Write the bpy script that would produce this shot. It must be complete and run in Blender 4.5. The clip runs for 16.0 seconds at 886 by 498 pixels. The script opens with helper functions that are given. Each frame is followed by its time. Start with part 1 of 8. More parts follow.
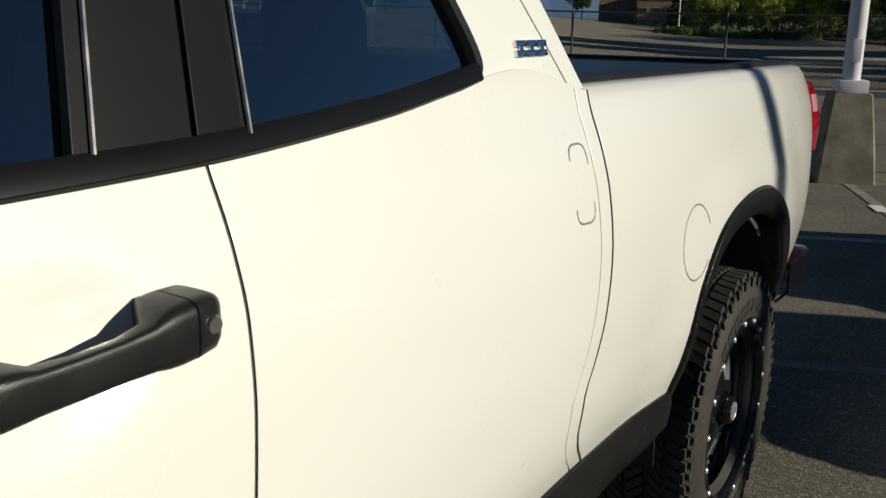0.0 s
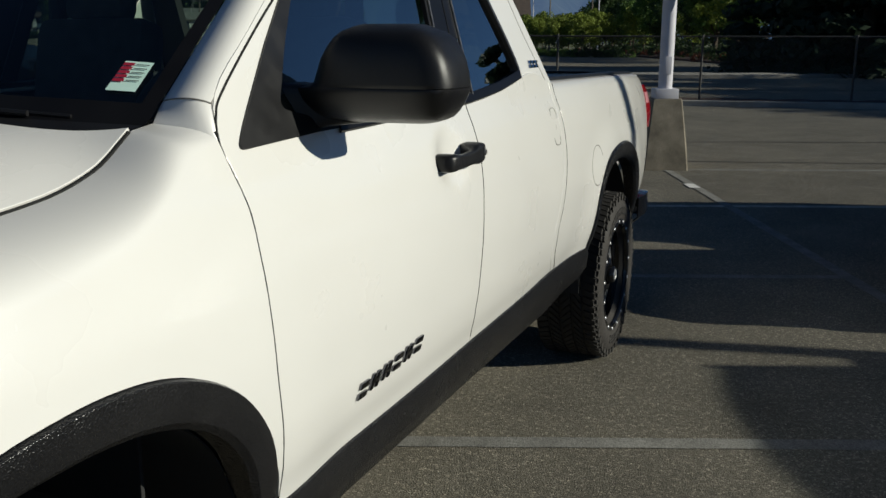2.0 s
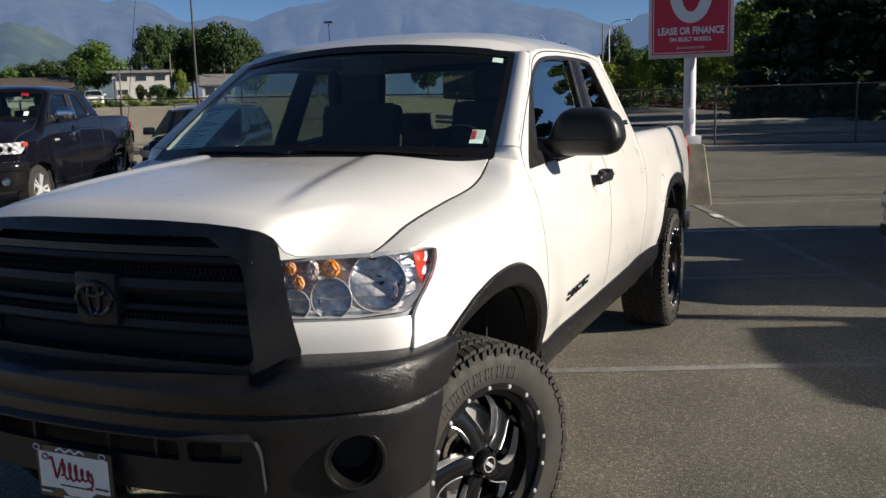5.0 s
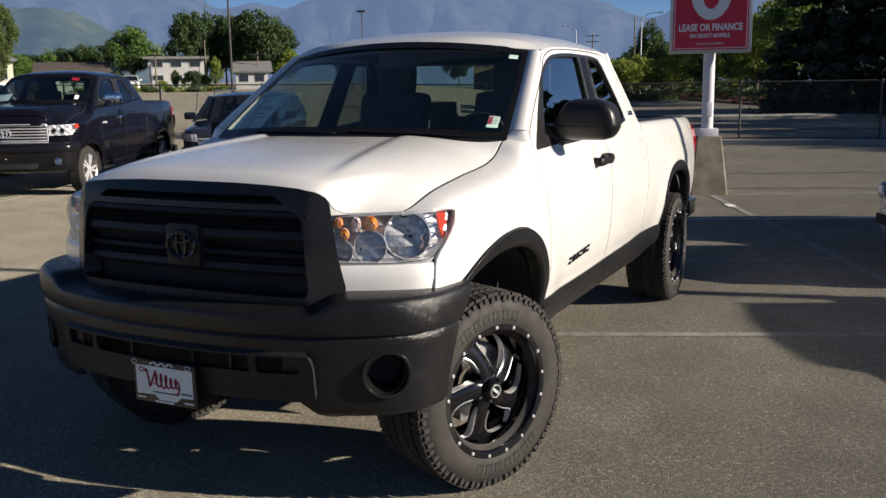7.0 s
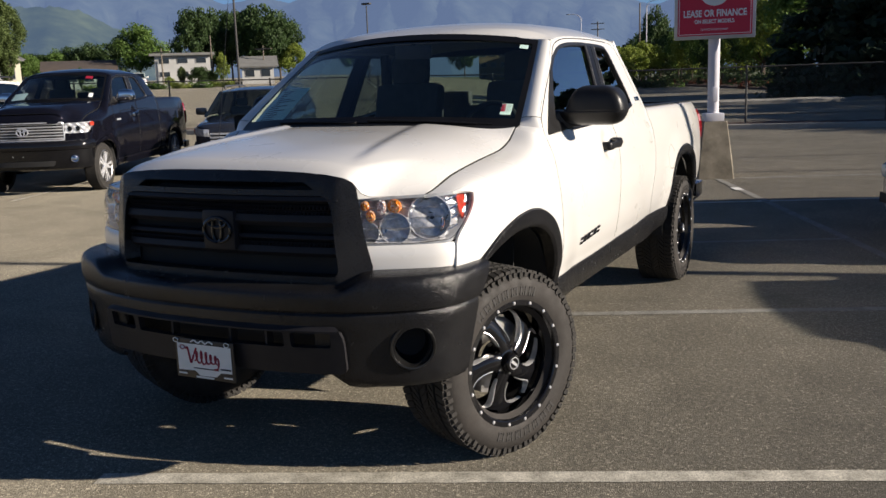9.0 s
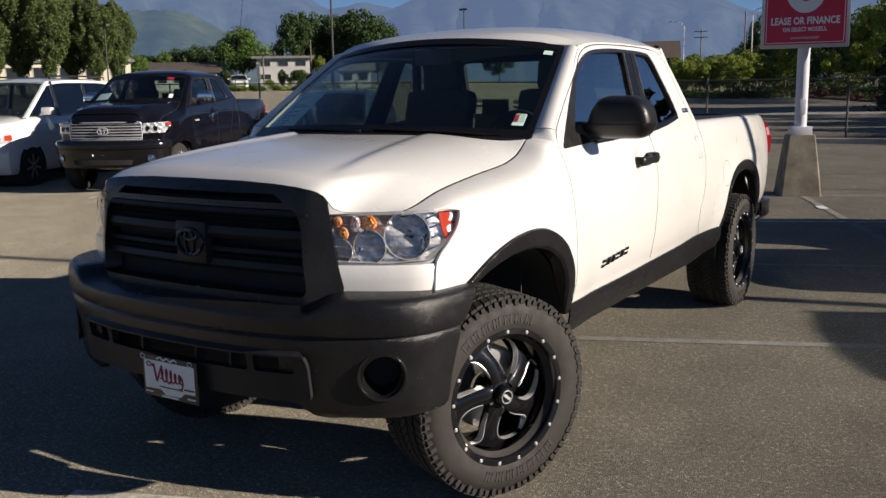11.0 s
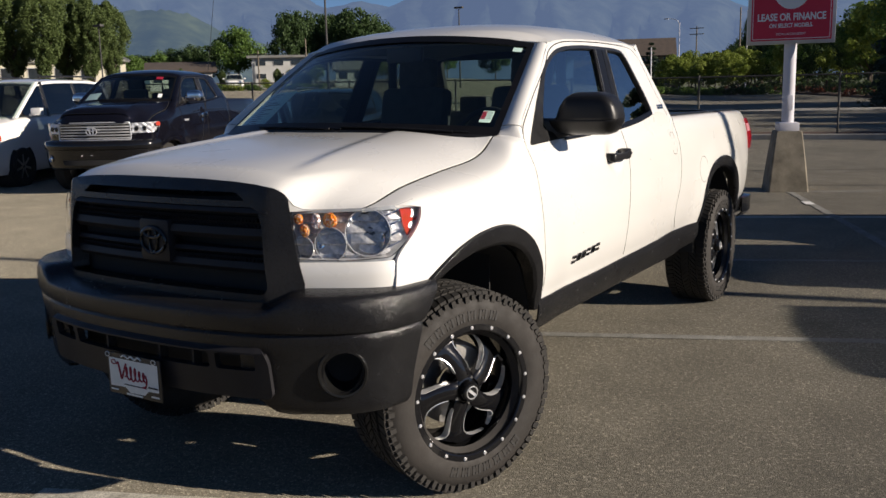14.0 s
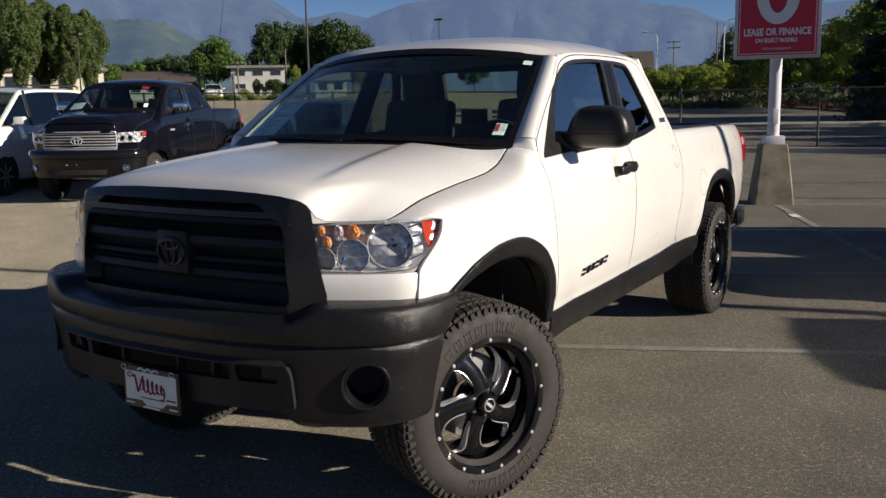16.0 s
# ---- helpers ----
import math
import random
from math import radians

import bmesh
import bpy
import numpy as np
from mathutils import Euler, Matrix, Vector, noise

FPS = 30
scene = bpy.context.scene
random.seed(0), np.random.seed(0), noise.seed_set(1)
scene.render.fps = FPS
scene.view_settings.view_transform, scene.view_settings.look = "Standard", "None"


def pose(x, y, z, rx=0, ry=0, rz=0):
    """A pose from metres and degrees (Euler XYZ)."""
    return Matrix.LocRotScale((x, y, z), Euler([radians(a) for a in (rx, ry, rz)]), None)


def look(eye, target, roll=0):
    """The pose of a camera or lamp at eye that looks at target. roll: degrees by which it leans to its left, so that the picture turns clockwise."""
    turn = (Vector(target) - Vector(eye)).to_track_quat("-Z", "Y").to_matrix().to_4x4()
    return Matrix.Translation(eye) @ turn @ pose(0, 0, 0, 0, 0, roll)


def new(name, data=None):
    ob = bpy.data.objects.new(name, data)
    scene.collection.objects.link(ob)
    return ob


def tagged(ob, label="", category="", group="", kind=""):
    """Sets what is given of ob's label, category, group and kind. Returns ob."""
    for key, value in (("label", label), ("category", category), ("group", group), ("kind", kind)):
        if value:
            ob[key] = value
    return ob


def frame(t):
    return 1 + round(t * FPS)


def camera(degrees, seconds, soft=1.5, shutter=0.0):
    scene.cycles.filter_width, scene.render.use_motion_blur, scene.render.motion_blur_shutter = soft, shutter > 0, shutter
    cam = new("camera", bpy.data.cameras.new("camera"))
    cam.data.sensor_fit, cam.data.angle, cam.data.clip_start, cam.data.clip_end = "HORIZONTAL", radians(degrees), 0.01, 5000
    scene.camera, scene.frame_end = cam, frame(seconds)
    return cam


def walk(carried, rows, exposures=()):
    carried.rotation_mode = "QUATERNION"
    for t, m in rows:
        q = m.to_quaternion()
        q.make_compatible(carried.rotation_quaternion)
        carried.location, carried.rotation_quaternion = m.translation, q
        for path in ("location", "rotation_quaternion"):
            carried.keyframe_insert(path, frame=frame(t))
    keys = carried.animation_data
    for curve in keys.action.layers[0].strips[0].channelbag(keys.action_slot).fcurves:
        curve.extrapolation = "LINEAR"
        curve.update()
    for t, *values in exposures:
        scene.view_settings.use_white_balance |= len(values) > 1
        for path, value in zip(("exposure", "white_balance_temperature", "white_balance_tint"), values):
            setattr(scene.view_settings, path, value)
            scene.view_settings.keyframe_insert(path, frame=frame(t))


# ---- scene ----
cam = camera(52.1, 16.0)
PATH = [
    (0, (1.707, 1.125, 1.56), (0.643, 2.746, 1.067), 0.8),
    (0.5, (1.825, 0.645, 1.604), (0.909, 2.359, 1.13), 0.1),
    (1, (1.877, 0.145, 1.62), (1.078, 1.917, 1.149), -1.1),
    (1.5, (1.993, -0.316, 1.619), (1.176, 1.456, 1.18), -1.0),
    (2, (2.007, -0.799, 1.595), (1.246, 0.997, 1.148), 0.2),
    (2.5, (2.036, -1.246, 1.625), (1.201, 0.513, 1.166), 0.3),
    (3, (2.124, -1.628, 1.635), (1.255, 0.126, 1.226), -0.2),
    (3.5, (2.089, -2.061, 1.63), (1.279, -0.266, 1.281), -0.3),
    (4, (2.1, -2.374, 1.662), (1.302, -0.571, 1.326), -0.8),
    (4.5, (2.149, -2.67, 1.68), (1.353, -0.866, 1.349), -1.5),
    (5, (2.156, -2.891, 1.691), (1.356, -1.088, 1.361), -1.7),
    (7.5, (2.508, -3.651, 1.694), (1.648, -1.88, 1.343), -0.7),
    (8, (2.507, -3.772, 1.704), (1.662, -1.992, 1.362), -0.8),
    (8.5, (2.508, -3.797, 1.696), (1.655, -2.021, 1.346), -1.5),
    (9, (2.53, -3.74, 1.689), (1.66, -1.977, 1.321), -2.0),
    (9.5, (2.612, -3.566, 1.685), (1.702, -1.824, 1.31), -1.8),
    (10, (2.702, -3.443, 1.684), (1.726, -1.735, 1.322), -1.4),
    (12.5, (2.863, -3.113, 1.682), (1.768, -1.477, 1.326), -1.8),
    (13, (2.942, -3.126, 1.676), (1.838, -1.498, 1.315), -2.4),
    (13.5, (2.946, -3.155, 1.671), (1.847, -1.521, 1.32), -2.0),
    (14, (2.89, -3.194, 1.676), (1.843, -1.527, 1.322), -1.4),
    (14.5, (2.797, -3.243, 1.681), (1.8, -1.546, 1.329), -1.2),
    (15, (2.75, -3.279, 1.683), (1.753, -1.577, 1.352), -1.2),
    (15.5, (2.743, -3.291, 1.683), (1.741, -1.59, 1.36), -1.1),
    (16, (2.748, -3.279, 1.684), (1.741, -1.583, 1.353), -1.0),
]
walk(cam, [(t, look(eye, target, roll)) for t, eye, target, roll in PATH],
     [(0, 0.05, 6380, 1), (0.5, -0.68, 6080, 2), (1, -0.56, 6030, 1), (1.5, -0.28, 6020, 1), (2, -0.06, 6010, 1), (2.5, -0.04, 6000, 1), (3, -0.28, 5940, 3), (3.5, -0.14, 6020, 4), (4, 0.1, 6200, 6), (5, 0.72, 6350, 9), (7.5, 0.82, 6400, 11), (10, 0.72, 6450, 12), (12.5, 0.5, 6450, 12), (16, 0.55, 6450, 12)])

# ---- light: low evening sun, clear sky ----
SUN_AZ, SUN_EL = 13.0, 20.0
sun_dir = Vector((math.cos(radians(SUN_EL)) * math.cos(radians(SUN_AZ)), math.cos(radians(SUN_EL)) * math.sin(radians(SUN_AZ)), math.sin(radians(SUN_EL))))
world = bpy.data.worlds.new("evening_sky")
world.use_nodes = True
scene.world = world
wn = world.node_tree
sky = wn.nodes.new("ShaderNodeTexSky")
sky.sky_type = "NISHITA"
sky.sun_disc = False
sky.sun_elevation = radians(SUN_EL)
sky.sun_rotation = radians(90.0 - SUN_AZ)
sky.air_density, sky.dust_density, sky.ozone_density = 0.50, 0.0, 3.5
bg = wn.nodes["Background"]
bg.inputs["Strength"].default_value = 0.05
wn.links.new(sky.outputs[0], bg.inputs["Color"])
sun = new("sun", bpy.data.lights.new("sun", "SUN"))
sun.data.energy = 5.0
sun.data.angle = radians(0.53)
sun.data.color = (1.0, 0.89, 0.74)
sun.matrix_world = look(sun_dir * 60, (0, 0, 0))


# ---- small tools ----
def table(*rows):
    """A smooth curve through (place, value) rows."""
    xs = [r[0] for r in rows]
    ys = [r[1] for r in rows]
    n = len(xs)
    d = [(ys[i + 1] - ys[i]) / (xs[i + 1] - xs[i]) for i in range(n - 1)]
    m = [d[0]] + [0.0 if d[i - 1] * d[i] <= 0 else 2 * d[i - 1] * d[i] / (d[i - 1] + d[i]) for i in range(1, n - 1)] + [d[-1]]

    def f(x):
        if x <= xs[0]:
            return ys[0] + m[0] * 0
        if x >= xs[-1]:
            return ys[-1]
        i = 0
        while x > xs[i + 1]:
            i += 1
        h = xs[i + 1] - xs[i]
        t = (x - xs[i]) / h
        return (ys[i] * (1 + 2 * t) * (1 - t) ** 2 + m[i] * h * t * (1 - t) ** 2 + ys[i + 1] * t * t * (3 - 2 * t) + m[i + 1] * h * t * t * (t - 1))
    return f


def lerp(a, b, t):
    return a + (b - a) * t


def step(a, b, x):
    t = min(1.0, max(0.0, (x - a) / (b - a)))
    return t * t * (3 - 2 * t)


def sheet(bm, rows, close=False):
    """Faces between rows of points."""
    vs = [[bm.verts.new(p) for p in r] for r in rows]
    for a, b in zip(vs, vs[1:]):
        n = len(a)
        for j in range(n if close else n - 1):
            k = (j + 1) % n
            bm.faces.new((a[j], a[k], b[k], b[j]))
    return vs


def box(bm, lo, hi, m=None, bev=0.0):
    r = bmesh.ops.create_cube(bm, size=1.0)
    lo, hi = Vector(lo), Vector(hi)
    for v in r["verts"]:
        v.co = Vector(((lo[i] + hi[i]) / 2 + v.co[i] * (hi[i] - lo[i]) for i in range(3)))
    if bev:
        es = list({e for v in r["verts"] for e in v.link_edges})
        q = bmesh.ops.bevel(bm, geom=es, offset=bev, segments=2, affect="EDGES", profile=0.6)
        vs = list({v for f in q["faces"] for v in f.verts} | {v for v in r["verts"] if v.is_valid})
    else:
        vs = r["verts"]
    if m is not None:
        bmesh.ops.transform(bm, matrix=m, verts=[v for v in vs if v.is_valid])
    return vs


def tube(bm, pts, r, n=8, r2=None, caps=True):
    """A round bar along points."""
    pts = [Vector(p) for p in pts]
    rows = []
    for i, p in enumerate(pts):
        d = (pts[min(i + 1, len(pts) - 1)] - pts[max(i - 1, 0)]).normalized()
        up = Vector((0, 0, 1)) if abs(d.z) < 0.9 else Vector((1, 0, 0))
        a = d.cross(up).normalized()
        b = d.cross(a)
        rr = r if r2 is None else lerp(r, r2, i / (len(pts) - 1))
        rows.append([p + (a * math.cos(2 * math.pi * k / n) + b * math.sin(2 * math.pi * k / n)) * rr for k in range(n)])
    vs = sheet(bm, rows, close=True)
    if caps:
        bm.faces.new(vs[0])
        bm.faces.new(vs[-1][::-1])
    return vs


def lathe(bm, prof, n=48, axis="x", a0=0.0, a1=2 * math.pi):
    """Turns (along, radius) points round the x or z axis."""
    full = abs(a1 - a0 - 2 * math.pi) < 1e-6
    rows = []
    for al, r in prof:
        row = []
        for k in range(n if full else n + 1):
            a = a0 + (a1 - a0) * k / n
            row.append((al, r * math.cos(a), r * math.sin(a)) if axis == "x" else (r * math.cos(a), r * math.sin(a), al))
        rows.append(row)
    return sheet(bm, rows, close=full)


def plate(bm, outline, holes=(), place=None, du=0.0, dv=0.0):
    """A flat piece with holes; outlines are (u, v) loops; du, dv: steps at which it is cut, so that place can bend it."""
    es = []
    for ring in (outline, *holes):
        vs = [bm.verts.new((u, v, 0)) for u, v in ring]
        es += [bm.edges.new((vs[i], vs[(i + 1) % len(vs)])) for i in range(len(vs))]
    bmesh.ops.triangle_fill(bm, edges=es, use_beauty=True)
    for d, ax in ((du, 0), (dv, 1)):
        if d:
            lo, hi = min(p[ax] for p in outline), max(p[ax] for p in outline)
            for k in range(1, int((hi - lo) / d) + 1):
                co = [0, 0, 0]
                no = [0, 0, 0]
                co[ax], no[ax] = lo + k * d, 1
                bmesh.ops.bisect_plane(bm, geom=bm.verts[:] + bm.edges[:] + bm.faces[:], dist=1e-5, plane_co=co, plane_no=no)
    if place:
        for v in bm.verts:
            v.co = Vector(place(v.co.x, v.co.y))


def inset(ring, d):
    """The outline moved inwards by d."""
    n = len(ring)
    area = sum(ring[i][0] * ring[(i + 1) % n][1] - ring[(i + 1) % n][0] * ring[i][1] for i in range(n))
    sgn = 1 if area > 0 else -1
    out = []
    for i in range(n):
        a, c = Vector(ring[i - 1]), Vector(ring[(i + 1) % n])
        t = (c - a).normalized()
        out.append((ring[i][0] - t.y * d * sgn, ring[i][1] + t.x * d * sgn))
    return out


def loop(*pts, n=6):
    """A closed smooth outline through points."""
    out, k = [], len(pts)
    for i in range(k):
        p0, p1, p2, p3 = (Vector(pts[(i + j - 1) % k]) for j in range(4))
        for s in range(n):
            t = s / n
            out.append(tuple(0.5 * (2 * p1 + (p2 - p0) * t + (2 * p0 - 5 * p1 + 4 * p2 - p3) * t * t + (3 * p1 - p0 - 3 * p2 + p3) * t ** 3)))
    return out


def rounded(pts, r, n=5):
    """A closed outline with straight sides and rounded corners."""
    out, k = [], len(pts)
    for i in range(k):
        a, b, c = (Vector(pts[(i + j - 1) % k]) for j in range(3))
        u, v = (a - b), (c - b)
        q = min(r, u.length * 0.45, v.length * 0.45)
        p, s = b + u.normalized() * q, b + v.normalized() * q
        for j in range(n + 1):
            t = j / n
            out.append(tuple(p * (1 - t) ** 2 + b * 2 * t * (1 - t) + s * t * t))
    return out


def spline(pts, n=6):
    """An open smooth line through points."""
    pts = [Vector(p) for p in pts]
    q = [pts[0] * 2 - pts[1]] + pts + [pts[-1] * 2 - pts[-2]]
    out = []
    for i in range(len(pts) - 1):
        p0, p1, p2, p3 = q[i:i + 4]
        for s in range(n):
            t = s / n
            out.append(0.5 * (2 * p1 + (p2 - p0) * t + (2 * p0 - 5 * p1 + 4 * p2 - p3) * t * t + (3 * p1 - p0 - 3 * p2 + p3) * t ** 3))
    return out + [pts[-1]]


def mesh_of(name, bm, material, sharp=32.0, fix=True, out=None):
    if fix:
        bmesh.ops.recalc_face_normals(bm, faces=bm.faces)
    if out is not None:
        bm.normal_update()
        if sum((f.normal * f.calc_area() for f in bm.faces), Vector()).dot(Vector(out)) < 0:
            bmesh.ops.reverse_faces(bm, faces=bm.faces)
    me = bpy.data.meshes.new(name)
    for f in bm.faces:
        f.smooth = True
    bm.to_mesh(me)
    bm.free()
    me.set_sharp_from_angle(angle=radians(sharp))
    for m in (material if isinstance(material, (list, tuple)) else (material,)):
        me.materials.append(m)
    return me


def part(name, bm, material, parent=None, label="", thick=0.0, bevel=0.0, sharp=32.0, offset=-1.0, fix=True, out=None):
    ob = new(name, mesh_of(name, bm, material, sharp, fix, out))
    ob.parent = parent
    if thick:
        s = ob.modifiers.new("thickness", "SOLIDIFY")
        s.thickness, s.offset = thick, offset
        b = ob.modifiers.new("edge", "BEVEL")
        b.width, b.segments, b.limit_method, b.angle_limit, b.harden_normals = min(0.002, thick * 0.3), 2, "ANGLE", radians(50), True
    if bevel:
        b = ob.modifiers.new("edge", "BEVEL")
        b.width, b.segments, b.limit_method, b.angle_limit = bevel, 2, "ANGLE", radians(40)
    if label:
        tagged(ob, label)
    return ob


def mirrored(ob, parent=None, label=""):
    """The same part on the other side of x = 0."""
    me = ob.data.copy()
    me.transform(Matrix.Diagonal((-1, 1, 1, 1)))
    me.flip_normals()
    o = new(ob.name.split(".")[0], me)
    o.parent = parent if parent is not None else ob.parent
    for m in ob.modifiers:
        c = o.modifiers.new(m.name, m.type)
        if m.type == "SOLIDIFY":
            c.thickness, c.offset = m.thickness, m.offset
        elif m.type == "BEVEL":
            c.width, c.segments, c.limit_method, c.angle_limit, c.harden_normals = m.width, m.segments, m.limit_method, m.angle_limit, m.harden_normals
    if label or "label" in ob:
        tagged(o, label or ob["label"])
    return o


def both(name, bm, material, parent, label="", **k):
    a = part(name, bm, material, parent, label, **k)
    return a, mirrored(a)


def thing(name, label, category, group="", at=None, kind=""):
    e = new(name)
    e.empty_display_size = 0.2
    if at is not None:
        e.matrix_world = at
    return tagged(e, label, category, group, kind)


def words(text, size, material, parent, m, name="lettering", depth=0.002, align="CENTER", wide=1.0, bold=0.0):
    c = bpy.data.curves.new(name, "FONT")
    c.body, c.size, c.extrude, c.align_x, c.offset = text, size, depth, align, bold
    c.resolution_u = 3
    t = new(name, c)
    bpy.context.view_layer.update()
    me = bpy.data.meshes.new_from_object(t.evaluated_get(bpy.context.evaluated_depsgraph_get()))
    bpy.data.objects.remove(t)
    me.transform(m @ Matrix.Diagonal((wide, 1, 1, 1)))
    me.materials.clear()
    me.materials.append(material)
    o = new(name, me)
    o.parent = parent
    return o


# ---- materials ----
def surf(name, c1, c2=None, scale=8.0, rough=0.5, metal=0.0, bump=0.0, bscale=60.0, coat=0.0, rvar=0.0, fine=0.0, detail=4.0, isl=0.0, spec=0.5, pebble=False):
    """Colour between c1 and c2 by a slow noise, with finer grain, bump and uneven gloss."""
    m = bpy.data.materials.new(name)
    m.use_nodes = True
    nt = m.node_tree
    p = nt.nodes["Principled BSDF"]
    c2 = c2 or c1
    co = nt.nodes.new("ShaderNodeTexCoord").outputs["Object"]

    def noi(s, d=detail):
        n = nt.nodes.new("ShaderNodeTexNoise")
        n.inputs["Scale"].default_value, n.inputs["Detail"].default_value = s, d
        nt.links.new(co, n.inputs["Vector"])
        return n.outputs["Fac"]

    def mapped(src, a, b, lo=0.3, hi=0.7):
        r = nt.nodes.new("ShaderNodeMapRange")
        r.inputs["From Min"].default_value, r.inputs["From Max"].default_value = lo, hi
        r.inputs["To Min"].default_value, r.inputs["To Max"].default_value = a, b
        nt.links.new(src, r.inputs["Value"])
        return r.outputs[0]

    def mix(f, a, b):
        x = nt.nodes.new("ShaderNodeMix")
        x.data_type = "RGBA"
        for s, v in ((x.inputs[0], f), (x.inputs[6], a), (x.inputs[7], b)):
            if hasattr(v, "is_linked"):
                nt.links.new(v, s)
            elif isinstance(v, tuple):
                s.default_value = (*v, 1)
            else:
                s.default_value = v
        return x.outputs[2]
    col = mix(mapped(noi(scale), 0, 1), c1, c2)
    if fine:
        g = nt.nodes.new("ShaderNodeHueSaturation")
        nt.links.new(col, g.inputs["Color"])
        nt.links.new(mapped(noi(bscale, 2.0), 1 - fine, 1 + fine), g.inputs["Value"])
        col = g.outputs[0]
    if isl:
        g = nt.nodes.new("ShaderNodeHueSaturation")
        geo = nt.nodes.new("ShaderNodeNewGeometry")
        nt.links.new(col, g.inputs["Color"])
        nt.links.new(mapped(geo.outputs["Random Per Island"], 1 - isl, 1 + isl, 0, 1), g.inputs["Value"])
        col = g.outputs[0]
    nt.links.new(col, p.inputs["Base Color"])
    p.inputs["Metallic"].default_value = metal
    p.inputs["Specular IOR Level"].default_value = spec
    p.inputs["Coat Weight"].default_value = coat
    p.inputs["Coat Roughness"].default_value = 0.03
    if rvar:
        nt.links.new(mapped(noi(scale * 2.3), max(0.02, rough - rvar), min(1, rough + rvar)), p.inputs["Roughness"])
    else:
        p.inputs["Roughness"].default_value = rough
    if bump:
        b = nt.nodes.new("ShaderNodeBump")
        b.inputs["Strength"].default_value = 1.0
        b.inputs["Distance"].default_value = bump
        if pebble:
            v = nt.nodes.new("ShaderNodeTexVoronoi")
            v.feature = "SMOOTH_F1"
            v.inputs["Scale"].default_value = bscale
            nt.links.new(co, v.inputs["Vector"])
            b.invert = True
            nt.links.new(v.outputs["Distance"], b.inputs["Height"])
        else:
            nt.links.new(noi(bscale, 3.0), b.inputs["Height"])
        nt.links.new(b.outputs[0], p.inputs["Normal"])
    return m


def pane(name, tint, gloss=0.0, base=(1, 1, 1), power=5.0):
    """Thin glass: clear or tinted, with a mirror gloss that grows at flat angles."""
    m = bpy.data.materials.new(name)
    m.use_nodes = True
    nt = m.node_tree
    nt.nodes.remove(nt.nodes["Principled BSDF"])
    t = nt.nodes.new("ShaderNodeBsdfTransparent")
    t.inputs[0].default_value = (*tint, 1)
    g = nt.nodes.new("ShaderNodeBsdfGlossy")
    g.inputs["Roughness"].default_value = 0.005
    g.inputs["Color"].default_value = (*base, 1)
    f0 = ((0.5 + gloss) / (2.5 + gloss)) ** 2
    lw = nt.nodes.new("ShaderNodeLayerWeight")
    lw.inputs["Blend"].default_value = 0.5
    pw = nt.nodes.new("ShaderNodeMath")
    pw.operation = "POWER"
    pw.inputs[1].default_value = power
    f = nt.nodes.new("ShaderNodeMath")
    f.operation = "MULTIPLY_ADD"
    f.inputs[1].default_value, f.inputs[2].default_value = 1.0 - f0, f0
    x = nt.nodes.new("ShaderNodeMixShader")
    nt.links.new(lw.outputs["Facing"], pw.inputs[0])
    nt.links.new(pw.outputs[0], f.inputs[0])
    nt.links.new(f.outputs[0], x.inputs[0])
    nt.links.new(t.outputs[0], x.inputs[1])
    nt.links.new(g.outputs[0], x.inputs[2])
    nt.links.new(x.outputs[0], nt.nodes["Material Output"].inputs[0])
    return m


WHITE = surf("white_car_paint", (0.73, 0.72, 0.695), (0.705, 0.695, 0.67), 1.5, rough=0.30, coat=1.0, rvar=0.05)
WHITE.node_tree.nodes["Principled BSDF"].inputs["Coat Roughness"].default_value = 0.14
LINER = surf("textured_black_coating", (0.009, 0.009, 0.010), (0.014, 0.014, 0.015), 6, rough=0.22, bump=0.0015, bscale=300, rvar=0.06, fine=0.35, spec=0.36, pebble=True)
GRILLEBLK = surf("flat_black_grille_plastic", (0.016, 0.0155, 0.018), (0.022, 0.0215, 0.024), 9, rough=0.45, bump=0.0003, bscale=700, spec=0.22)
PLASTIC = surf("matt_black_plastic", (0.009, 0.009, 0.010), (0.013, 0.013, 0.014), 9, rough=0.36, bump=0.0003, bscale=900, rvar=0.06, spec=0.35)
TRIM = surf("satin_black_trim", (0.012, 0.012, 0.013), (0.02, 0.02, 0.021), 5, rough=0.3)
BLACK = surf("black_void", (0.018, 0.018, 0.018), (0.024, 0.024, 0.024), 5, rough=0.9)
# dark and grey tones that stand in for the shade in panel gaps and grooves
SEAM = surf("dark_shut_line", (0.006, 0.006, 0.006), (0.009, 0.009, 0.009), 5, rough=0.9)
PSEAM = surf("grey_paint_groove", (0.20, 0.19, 0.17), (0.14, 0.14, 0.13), 5, rough=0.7)
RUBBER = surf("tyre_rubber", (0.015, 0.0128, 0.0112), (0.026, 0.0222, 0.0195), 7, rough=0.75, bump=0.0008, bscale=260, rvar=0.1, fine=0.25)
TREAD = surf("dusty_tread_rubber", (0.014, 0.013, 0.012), (0.030, 0.027, 0.024), 12, rough=0.85, bump=0.001, bscale=200, fine=0.3)
GLOSSBLK = surf("gloss_black_enamel", (0.006, 0.006, 0.007), (0.009, 0.009, 0.01), 4, rough=0.12, coat=0.25, spec=0.4)
MILLED = surf("milled_aluminium", (0.90, 0.90, 0.90), (0.70, 0.70, 0.72), 30, rough=0.24, metal=0.6, bump=0.0002, bscale=700)
CHROME = surf("chrome", (0.82, 0.83, 0.85), (0.75, 0.76, 0.78), 6, rough=0.06, metal=1.0)
